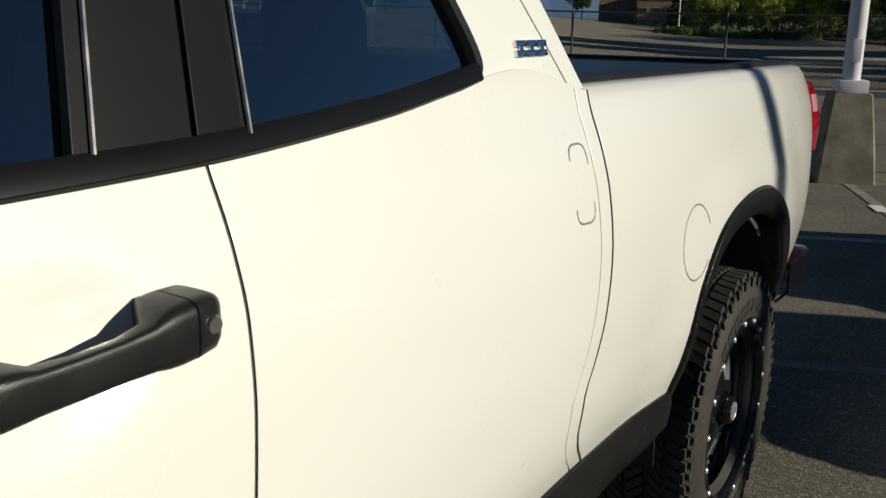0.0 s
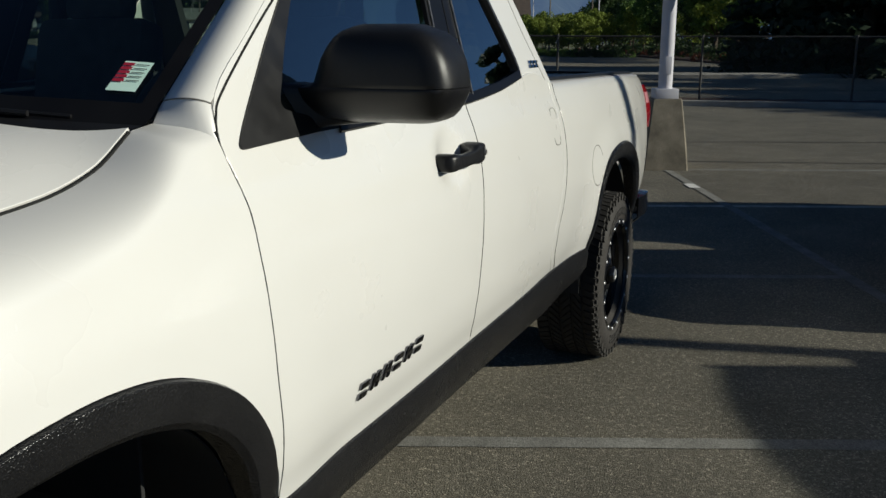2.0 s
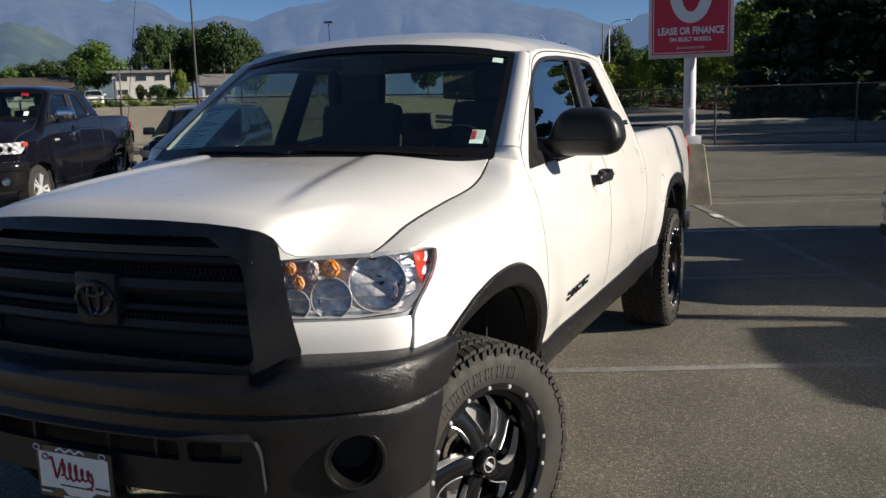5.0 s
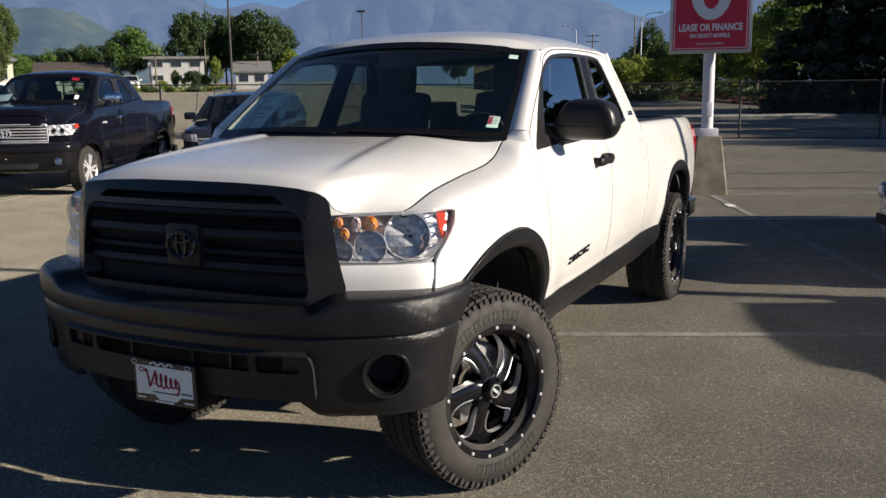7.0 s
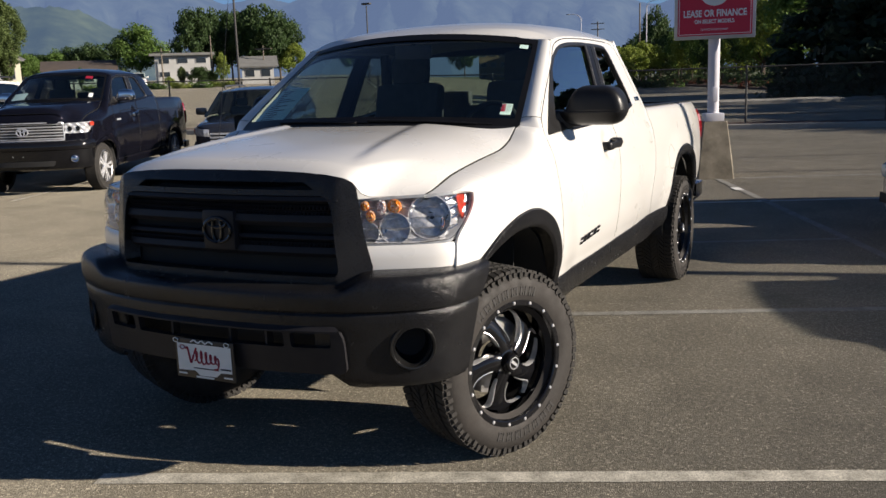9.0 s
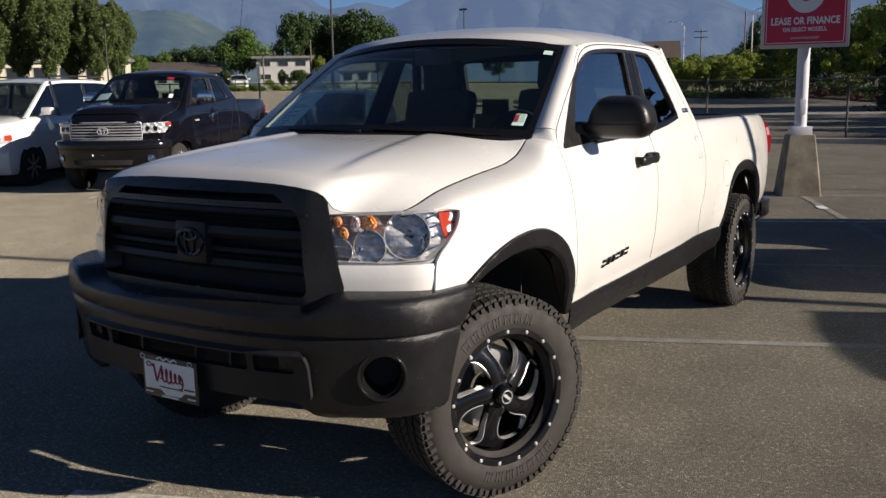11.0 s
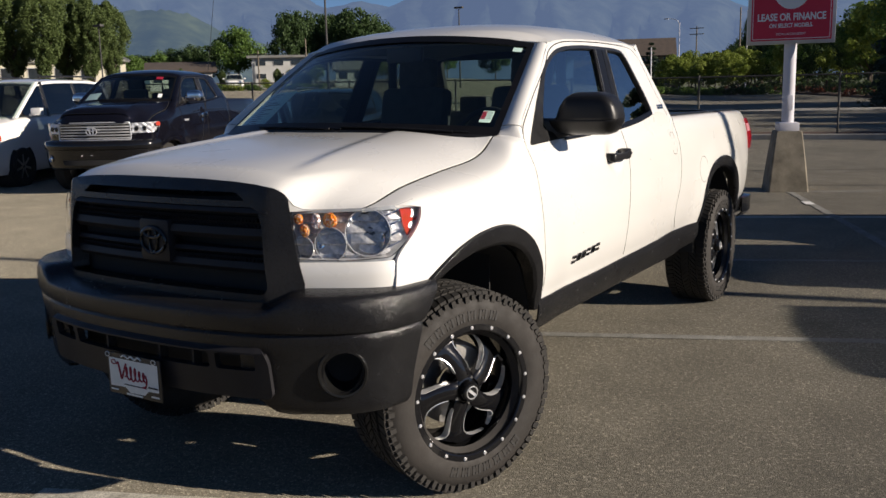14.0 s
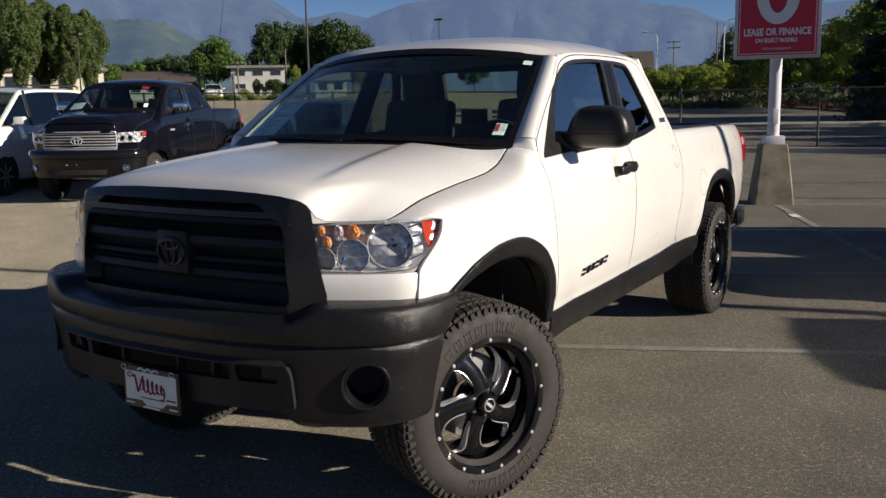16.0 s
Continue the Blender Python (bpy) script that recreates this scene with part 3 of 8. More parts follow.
# upper shut line of the doors
line = [(0.557, 1.425), (0.572, 1.46), (glass_y(1.50) + 0.032, 1.50), (glass_y(1.62) + 0.035, 1.62), (glass_y(1.75) + 0.055, 1.75), (1.13, 1.845), (1.30, 1.888), (1.55, 1.899), (1.9, 1.899), (2.2, 1.888), (2.35, 1.862), (2.44, 1.77), (2.52, 1.62), (2.60, 1.50), (2.645, 1.43)]
bm = bmesh.new()
tube(bm, [(side_up(y, z) - 0.0005, y, z) for y, z in [tuple(p) for p in spline(line, 5)][:46]], 0.0032, 6)
both("shut_line", bm, SEAM, truck)
bm = bmesh.new()
tube(bm, [(side_up(y, z) - 0.0022, y, z) for y, z in [tuple(p) for p in spline(line, 5)][45:]], 0.0035, 6)
both("shut_line", bm, PSEAM, truck)

bm = bmesh.new()
rows = []
for y in np.linspace(0.985, 2.34, 40):
    zb = belt(y) + 0.005
    rows.append([(side_up(y, zb + 0.020) + 0.004, y, zb + 0.020), (side_up(y, zb + 0.012) + 0.010, y, zb + 0.012), (side_up(y, zb - 0.006) + 0.010, y, zb - 0.006), (side_up(y, zb - 0.012) + 0.003, y, zb - 0.012)])
sheet(bm, rows)
both("belt_moulding", bm, POSTBLK, truck, "black window sill moulding", thick=0.004, out=(1, 0, 0))

# windscreen, roof, pillars, rear wall
roof_mid = table((1.0, 1.938), (1.12, 1.972), (1.3, 2.005), (1.6, 2.026), (2.0, 2.026), (2.3, 2.005), (2.47, 1.965))


def screen_edge(t):
    return Vector((lerp(0.876, 0.748, t) + 0.006 * math.sin(math.pi * t), lerp(0.505, 1.142, t), lerp(1.452, 1.887, t) + 0.008 * math.sin(math.pi * t)))


def screen(s, t):
    e = screen_edge(t)
    lift = lerp(0.030, 0.055, t)
    return Vector((e.x * s, e.y - lerp(0.215, 0.125, t) * (1 - s * s), e.z + lift * (1 - s * s)))


bm = bmesh.new()
sheet(bm, [[screen(i / 14, j / 10) for i in range(-14, 15)] for j in range(11)])
ws = part("windshield", bm, GLASS, truck, "clear windshield with paper stickers")
bm = bmesh.new()
for a, b in (((-14, 14), None),):
    up = Vector((0, -0.004, 0.004))
    sheet(bm, [[screen(i / 14, j) + up for i in range(-14, 15)] for j in (0.925, 0.96, 1.0)])
    sheet(bm, [[screen(i / 14, j) + up for i in range(-14, 15)] for j in (-0.02, 0.03, 0.055)])
    for sx in (1, -1):
        sheet(bm, [[screen(sx * s, j / 10) + up for s in (0.970, 0.985, 1.004)] for j in range(11)])
part("windshield_border", bm, POSTBLK, ws, "black printed glass border")
def pillar_row(t):
    """Across the windshield pillar, from the glass to the door."""
    g = screen_edge(t)
    z = g.z - 0.002
    o = Vector((side_up(0, z), glass_y(z) + 0.014 + 0.012 * t, z - 0.008 * t))
    bulge = Vector((0.7, -0.7, 0.35)).normalized()
    return [g.lerp(o, k / 6) + bulge * 0.024 * math.sin(math.pi * k / 6) ** 0.8 for k in range(7)]


def fender_end(n=6):
    """The fender's rear edge, from the hood over to the door."""
    z1 = shoulder(0.611)
    out = []
    for k in range(n + 1):
        t = 1 - k / n
        yt = lerp(front_seam(z1), 0.512, t)
        ze = 1.44 + (yt - 0.455) * 0.15
        xs = side(yt, z1)
        slope = (xs - side(yt, z1 - 0.03)) / 0.03
        rz = max(0.012, (ze - z1) * 0.55)
        p0, p3 = Vector((xs, z1)), Vector((HOOD_X + 0.004, ze))
        p1 = Vector((xs + slope * rz, z1 + rz))
        top = p3 + Vector((0.075, -0.004 - (ze - z1) * 0.12))
        q = p0 * (1 - t) ** 3 + p1 * 3 * t * (1 - t) ** 2 + top * 3 * t * t * (1 - t) + p3 * t ** 3
        out.append(Vector((q.x, yt, q.y)))
    return out


FOOT = 0.075
bm = bmesh.new()
low, high = fender_end(), pillar_row(FOOT)
rows = []
for k in range(-2, 9):
    t = k / 8
    rows.append([a.lerp(b, t) + Vector((0.3, -0.5, 0.3)) * 0.012 * (t - t * t) - Vector((0, 0, 0.012 if k < 0 else 0)) for a, b in zip(low, high)])
sheet(bm, rows)
both("pillar_foot", bm, WHITE, truck, thick=0.006, sharp=60, out=(0.7, -0.5, 0.3))
bm = bmesh.new()
tube(bm, [q + Vector((0.001, -0.001, 0.0)) for q in pillar_row(FOOT)], 0.0016, 6)
both("pillar_joint", bm, PSEAM, truck)
bm = bmesh.new()
rows = []
for j in range(16):
    row = pillar_row(lerp(FOOT, 1.0, j / 15))
    rows.append([row[0] + Vector((0, 0.018, -0.012))] + row)
sheet(bm, rows)
both("windshield_pillar", bm, WHITE, truck, thick=0.02, sharp=60, out=(0.7, -0.7, 0))
bm = bmesh.new()
rows = []
for j in range(25):
    t = j / 24
    row = []
    for i in range(-20, 21):
        s = abs(i) / 20
        yf = screen(s, 1.0).y - 0.004
        y = lerp(yf, 2.47 - 0.05 * s * s, t)
        zr = roof_mid(y)
        edge = 1.908 - 0.025 * step(1.4, 1.14, y) - 0.02 * step(2.2, 2.45, y)
        xe = side_up(0, edge) + 0.002
        if t == 0:
            q = screen(s, 1.0)
            xx = lerp(q.x, s * xe, s ** 6)
            row.append((math.copysign(xx, i), y, lerp(q.z, edge, s ** 6) + 0.004))
        else:
            row.append((math.copysign(s * xe, i), y, zr - (zr - edge) * (0.55 * s ** 2.2 + 0.45 * s ** 7) + 0.012 * step(0, 0.05, t) * 0))
    rows.append(row)
sheet(bm, rows)
part("roof", bm, WHITE, truck, thick=0.02, sharp=50, out=(0, 0, 1))
bm = bmesh.new()
win = rounded([(-0.74, 0.06), (0.74, 0.06), (0.68, 0.88), (-0.68, 0.88)], 0.06)
plate(bm, [(-0.965, -0.6), (0.965, -0.6), (0.955, 0.0), (0.82, 1.0), (-0.82, 1.0), (-0.955, 0.0)], [inset(win, -0.03)], lambda u, v: (u, 2.685 - 0.245 * max(0, v), 1.44 + 0.465 * v), 0.1, 0.1)
part("cab_back", bm, WHITE, truck, thick=0.03, out=(0, 1, 0))
bm = bmesh.new()
plate(bm, [(-0.93, -0.6), (0.93, -0.6), (0.92, 0.0), (0.78, 0.98), (-0.78, 0.98), (-0.92, 0.0)], [win], lambda u, v: (u, 2.640 - 0.245 * max(0, v), 1.44 + 0.465 * v), 0.1, 0.1)
part("rear_trim_panel", bm, BLACK, truck, thick=0.04, out=(0, -1, 0))
bm = bmesh.new()
plate(bm, inset(win, -0.02), (), lambda u, v: (u, 2.688 - 0.245 * v, 1.44 + 0.465 * v))
part("rear_window", bm, REARGLASS, truck, "rear cab window glass")
bm = bmesh.new()
sheet(bm, [[(x, 0.44, z) for x in (-0.86, 0, 0.86)] for z in (0.70, 1.38)])
sheet(bm, [[(x, y, 0.70) for x in (-0.9, 0, 0.9)] for y in (0.66, 1.5, 2.66)])
part("firewall_and_floor", bm, BLACK, truck, thick=0.01)

# cowl below the windscreen and wipers
bm = bmesh.new()
rows = []
for i in range(-14, 15):
    s = i / 14
    a = screen(s, 0.0)
    x = s * 0.85
    rows.append([a + Vector((0, 0.01, 0.002)), (a.x, a.y - 0.02, a.z - 0.006), (x, hood_back(x) - 0.003, hood_z(x, hood_back(x)) - 0.014), (x, hood_back(x) - 0.01, hood_z(x, hood_back(x)) - 0.06)])
sheet(bm, rows)
part("cowl_panel", bm, PLASTIC, truck, "black plastic cowl below the glass")
for s0, s1 in ((0.78, 0.12), (0.05, -0.58)):
    bm = bmesh.new()
    off = Vector((0, -0.012, 0.016))
    tube(bm, [screen(lerp(s0, s1, k / 8), -0.012 + 0.02 * math.sin(k / 8 * 1.6)) + off * 0.6 for k in range(9)], 0.006, 6)
    tube(bm, [screen(lerp(s0, s1, k / 8) + 0.08, -0.008 + 0.02 * math.sin(k / 8 * 1.6)) + off * 0.4 for k in range(9)], 0.004, 6)
    part("wiper", bm, PLASTIC, truck)

# ---- grille ----
def grille_y(x):
    x = abs(x)
    return -0.815 + 0.035 * (x / 0.56) ** 2 + max(0.0, x - 0.58) * 0.52


ring_out = [(0.0, 1.352), (0.25, 1.350), (0.42, 1.343), (0.53, 1.334), (0.598, 1.322), (0.632, 1.303), (0.649, 1.268), (0.660, 1.20), (0.679, 1.08), (0.704, 0.965), (0.700, 0.935), (0.61, 0.868), (0.57, 0.858), (0.3, 0.852), (0.0, 0.850)]
ring_out = ring_out + [(-x, z) for x, z in ring_out[-2:0:-1]]
ring_in = rounded([(-0.590, 0.930), (0.590, 0.930), (0.560, 1.20), (0.530, 1.252), (-0.530, 1.252), (-0.560, 1.20)], 0.04)
slot = rounded([(-0.48, 1.275), (0.48, 1.275), (0.43, 1.306), (-0.43, 1.306)], 0.012)
bm = bmesh.new()
plate(bm, ring_out, [ring_in, slot], lambda x, z: (x, grille_y(x) + 0.045 * ((z - 0.89) / 0.46) ** 2 + 0.015 * step(1.30, 1.36, z), z), 0.025, 0.03)
grille = part("grille", bm, LINER, truck, "textured black grille surround", thick=0.07, sharp=30, out=(0, -1, 0))
bm = bmesh.new()
sheet(bm, [[(x, grille_y(x) + 0.13, z) for x in np.linspace(-0.63, 0.63, 12)] for z in (0.88, 1.1, 1.285)])
part("backing", bm, BLACK, grille)
for z, h, d in ((1.232, 0.020, 0.03), (1.145, 0.034, 0.035), (1.075, 0.018, 0.045), (1.018, 0.030, 0.04)):
    bm = bmesh.new()
    sheet(bm, [[(x, grille_y(x) + d + 0.03, z + h), (x, grille_y(x) + d, z + h * 0.8), (x, grille_y(x) + d - 0.008, z), (x, grille_y(x) + d + 0.01, z - h * 0.6), (x, grille_y(x) + d + 0.04, z - h * 0.7)] for x in np.linspace(-0.585, 0.585, 24)])
    part("bar", bm, GRILLEBLK, grille, thick=0.004)
for z0, z1 in ((1.165, 1.212), (1.035, 1.062)):
    bm = bmesh.new()
    n = 64
    for i in range(n):
        for r in range(2 if z1 - z0 > 0.03 else 1):
            x = -0.57 + 1.14 * (i + 0.5 * (r % 2)) / n
            zc = lerp(z0, z1, (r + 0.5) / (2 if z1 - z0 > 0.03 else 1))
            rad = 0.0135
            pts = [(x + rad * math.cos(k * math.pi / 3), zc + rad * 0.9 * math.sin(k * math.pi / 3)) for k in range(6)]
            pin = [(x + rad * 0.72 * math.cos(k * math.pi / 3), zc + rad * 0.65 * math.sin(k * math.pi / 3)) for k in range(6)]
            y = grille_y(x) + 0.045
            va = [bm.verts.new((a, y, b)) for a, b in pts]
            vb = [bm.verts.new((a, y - 0.003, b)) for a, b in pin]
            vc = [bm.verts.new((a, y + 0.02, b)) for a, b in pin]
            for k in range(6):
                bm.faces.new((va[k], va[(k + 1) % 6], vb[(k + 1) % 6], vb[k]))
                bm.faces.new((vb[k], vb[(k + 1) % 6], vc[(k + 1) % 6], vc[k]))
    part("honeycomb_mesh", bm, GRILLEBLK, grille, fix=False)
bm = bmesh.new()
box(bm, (-0.088, -0.800, 1.016), (0.088, -0.74, 1.190), bev=0.02)
part("emblem_plinth", bm, GRILLEBLK, grille)
for rx, rz, cx, cz in ((0.072, 0.052, 0, 1.104), (0.024, 0.050, 0, 1.104), (0.050, 0.018, 0, 1.133)):
    bm = bmesh.new()
    tube(bm, [(cx + rx * math.cos(a), -0.803, cz + rz * math.sin(a)) for a in np.linspace(0, 2 * math.pi, 33)], 0.0075, 8, caps=False)
    part("oval_ring", bm, GLOSSBLK, grille)
bm = bmesh.new()
sheet(bm, [[(x, grille_y(x) + 0.105, z) for x in np.linspace(-0.53, 0.53, 12)] for z in (1.26, 1.325)])
part("slot_backing", bm, BLACK, grille)

# ---- front bumper ----
plan = [Vector(p) for p in spline([(0, -0.935), (0.2, -0.931), (0.40, -0.912), (0.62, -0.866), (0.80, -0.800), (0.945, -0.712), (1.030, -0.596), (1.060, -0.45), (1.070, -0.33), (1.073, -0.26)], 6)]
plan_s = [0.0]
for a, b in zip(plan, plan[1:]):
    plan_s.append(plan_s[-1] + (b - a).length)
PLAN_L = plan_s[-1]


def around(s, d=0.0):
    """A place s along the bumper from the middle, d inwards."""
    sg = -1 if s < 0 else 1
    s = abs(s)
    i = max(0, min(len(plan) - 2, int(np.searchsorted(plan_s, s)) - 1))
    t = (s - plan_s[i]) / (plan_s[i + 1] - plan_s[i])
    p = plan[i].lerp(plan[i + 1], t)
    q, r = plan[max(i - 1, 0)], plan[min(i + 2, len(plan) - 1)]
    n = Vector((-(r - q).y, (r - q).x)).normalized()
    return (p.x + n.x * d) * sg, p.y + n.y * d


bump_d = table((0.47, 0.12), (0.485, 0.070), (0.505, 0.048), (0.54, 0.040), (0.60, 0.033), (0.70, 0.022), (0.785, 0.012), (0.798, 0.014), (0.804, 0.020), (0.810, 0.008), (0.84, 0.0), (0.90, 0.0), (0.93, 0.008), (0.945, 0.028))
bump_end = table((0.47, PLAN_L - 0.225), (0.52, PLAN_L - 0.205), (0.60, PLAN_L - 0.20), (0.70, PLAN_L - 0.18), (0.80, PLAN_L - 0.16), (0.90, PLAN_L - 0.085), (0.945, PLAN_L - 0.06))


def bump_place(s, z):
    s2 = s * bump_end(z) / PLAN_L
    x, y = around(s2, bump_d(z))
    z -= 0.048 * step(0.86, 0.945, z) * step(0.80, 0.66, abs(s))
    return x, y, z


FOG_Z = 0.660
FOG_S = next(q for q in np.linspace(0.8, PLAN_L, 400) if around(q * bump_end(FOG_Z) / PLAN_L)[0] > 0.905)
circle = [(0.088 * math.cos(a), 0.078 * math.sin(a)) for a in np.linspace(0, 2 * math.pi, 33)[:-1]]
bm = bmesh.new()
plate(bm, [(-PLAN_L, 0.478), (-0.86, 0.472), (-0.76, 0.50), (-0.66, 0.56), (0.66, 0.56), (0.76, 0.50), (0.86, 0.472), (PLAN_L, 0.478), (PLAN_L, 0.804), (-PLAN_L, 0.804)], [[(sg * FOG_S + a, FOG_Z + b) for a, b in circle] for sg in (1, -1)] + [rounded([(-0.60, 0.640), (0.60, 0.640), (0.60, 0.735), (-0.60, 0.735)], 0.02)], bump_place, 0.045, 0.02)
bumper = part("front_bumper", bm, LINER, truck, "textured black front bumper", thick=0.012, sharp=28, out=(0, -1, 0))
bm = bmesh.new()
sheet(bm, [[bump_place(s, z) for s in np.linspace(-PLAN_L, PLAN_L, 81)] for z in (0.802, 0.806, 0.812, 0.83, 0.86, 0.89, 0.915, 0.932, 0.94, 0.945)])
rows = [[bump_place(s, 0.945) for s in np.linspace(-PLAN_L, PLAN_L, 81)]]
rows.append([(x * 0.93, y + 0.07 + 0.03 * (1 - abs(x)), z + 0.005) for x, y, z in rows[0]])
rows.append([(x * 0.80, y + 0.20, z) for x, y, z in rows[0]])
sheet(bm, rows)
bmesh.ops.remove_doubles(bm, verts=bm.verts, dist=0.0005)
part("upper_shell", bm, LINER, bumper, sharp=40)
# lower tray with the air slot
tray_out = rounded([(-0.66, 0.555), (0.66, 0.555), (0.655, 0.70), (0.63, 0.752), (-0.63, 0.752), (-0.655, 0.70)], 0.03)
holes = [rounded([(a, 0.665), (b, 0.665), (b, 0.728), (a, 0.728)], 0.014) for a, b in ((-0.60, -0.425), (-0.395, 0.395), (0.425, 0.60))]
bm = bmesh.new()
plate(bm, tray_out, holes, lambda s, z: (*around(s, bump_d(z) - 0.020 * step(0.0, 0.02, 0.752 - z)), z), 0.04, 0.03)
part("lower_tray", bm, GRILLEBLK, bumper, "black plastic lower tray with air slots", thick=0.03, sharp=28, out=(0, -1, 0))
bm = bmesh.new()
sheet(bm, [[(*around(s, 0.19), z) for s in np.linspace(-0.98, 0.98, 30)] for z in (0.54, 0.80)])
part("backing", bm, BLACK, bumper)
for a in (-0.2, 0.12, 0.30):
    bm = bmesh.new()
    box(bm, (a - 0.006, around(a, 0.06)[1], 0.66), (a + 0.006, around(a, 0.02)[1], 0.73))
    part("slot_rib", bm, GRILLEBLK, bumper)
for sg in (1, -1):
    x, y = around(FOG_S * bump_end(FOG_Z) / PLAN_L, bump_d(FOG_Z))
    x2, y2 = around(FOG_S * bump_end(FOG_Z) / PLAN_L, bump_d(FOG_Z) + 0.05)
    nrm = Vector((sg * (x - x2), y - y2, 0)).normalized()
    m = Matrix.Translation((sg * x, y, FOG_Z)) @ nrm.to_track_quat("X", "Z").to_matrix().to_4x4()
    bm = bmesh.new()
    lathe(bm, [(-0.002, 0.093), (0.004, 0.090), (0.003, 0.085), (-0.010, 0.082), (-0.055, 0.074), (-0.105, 0.066)], 40)
    fog = part("fog_lamp_bezel", bm, surf("black_bezel_plastic", (0.008, 0.008, 0.008), (0.012, 0.012, 0.012), 12, rough=0.28, spec=0.4), bumper, "satin black fog lamp bezel", thick=0.003)
    fog.matrix_local = m
    bm = bmesh.new()
    lathe(bm, [(-0.100, 0.070), (-0.10, 0.04), (-0.10, 0.0005)], 32)
    part("blank_cover", bm, BLACK, fog)

# filler panel under each lamp
lamp_plan = [Vector(p) for p in spline([(0.640, -0.694), (0.75, -0.644), (0.86, -0.588), (0.938, -0.536), (0.980, -0.475), (0.994, -0.405), (1.003, -0.325), (1.008, -0.292)], 6)]
lamp_s = [0.0]
for a, b in zip(lamp_plan, lamp_plan[1:]):
    lamp_s.append(lamp_s[-1] + (b - a).length)


def lamp_at(s, d=0.0):
    s = max(0.0, min(s, lamp_s[-1] - 1e-4))
    i = max(0, min(len(lamp_plan) - 2, int(np.searchsorted(lamp_s, s)) - 1))
    p = lamp_plan[i].lerp(lamp_plan[i + 1], (s - lamp_s[i]) / (lamp_s[i + 1] - lamp_s[i]))
    q, r = lamp_plan[max(i - 1, 0)], lamp_plan[min(i + 2, len(lamp_plan) - 1)]
    n = Vector((-(r - q).y, (r - q).x)).normalized()
    return p.x + n.x * d, p.y + n.y * d


S_SEAM = next(s for s, p in zip(lamp_s, lamp_plan) if p.y > -0.492)
bm = bmesh.new()
sheet(bm, [[(*lamp_at(lerp(0.020, S_SEAM + 0.029, u), -0.012 - d + 0.014 * step(0.93, 1.0, u)), z) for u in np.linspace(0, 1, 24)] for z, d in ((0.935, -0.01), (0.95, 0.002), (0.99, 0.006), (1.03, 0.002), (1.046, -0.006))])
both("lamp_filler_panel", bm, WHITE, truck, thick=0.02, out=(0.6, -0.8, 0))

# ---- head lamps ----
L = lamp_s[-1]
lamp_ring = [tuple(p) for p in rounded([(0.012, 1.050), (S_SEAM * 0.55, 1.044), (S_SEAM - 0.01, 1.052), (S_SEAM + 0.085, 1.108), (L - 0.036, 1.165), (L - 0.006, 1.243), (L - 0.05, 1.250), (L - 0.15, 1.236), (0.2, 1.232), (0.002, 1.226)], 0.022)]
lean = lambda z: 0.05 * (z - 1.05) / 0.18
bm = bmesh.new()
plate(bm, lamp_ring, (), lambda s, z: (*lamp_at(s, lean(z) * 0.5 - 0.006 - 0.012 * math.sin(math.pi * (z - 1.04) / 0.21)), z), 0.03, 0.03)
lamp, lamp_r = both("headlight", bm, LENS, truck, "clear headlight with chrome reflectors and amber bulbs")
GREYCHROME = surf("bright_reflector", (0.84, 0.84, 0.85), (0.46, 0.47, 0.50), 60, rough=0.2, metal=0.5, bump=0.005, bscale=70)
BOWL = surf("silver_reflector_bowl", (0.90, 0.91, 0.92), (0.62, 0.63, 0.66), 30, rough=0.02, metal=1.0, bump=0.007, bscale=34, pebble=True)
LAMPEDGE = surf("pale_lamp_edge", (0.36, 0.37, 0.38), (0.24, 0.25, 0.26), 20, rough=0.2, coat=0.6)
def cut_glass(name, cols):
    """Small bright and dark cells, which put the glints of a cut lens's prisms into the colour."""
    m = surf(name, cols[0], cols[1], 90, rough=0.08, coat=0.8, bump=0.003, bscale=160)
    nt = m.node_tree
    v = nt.nodes.new("ShaderNodeTexVoronoi")
    v.inputs["Scale"].default_value = 170
    nt.links.new(nt.nodes["Texture Coordinate"].outputs["Object"], v.inputs["Vector"])
    sp = nt.nodes.new("ShaderNodeSeparateColor")
    r = nt.nodes.new("ShaderNodeValToRGB")
    r.color_ramp.interpolation = "CONSTANT"
    for k, c in enumerate(cols):
        e = r.color_ramp.elements[k] if k < 2 else r.color_ramp.elements.new(k / len(cols))
        e.position, e.color = k / len(cols), (*c, 1)
    nt.links.new(v.outputs["Color"], sp.inputs[0])
    nt.links.new(sp.outputs[0], r.inputs[0])
    nt.links.new(r.outputs[0], nt.nodes["Principled BSDF"].inputs["Base Color"])
    return m


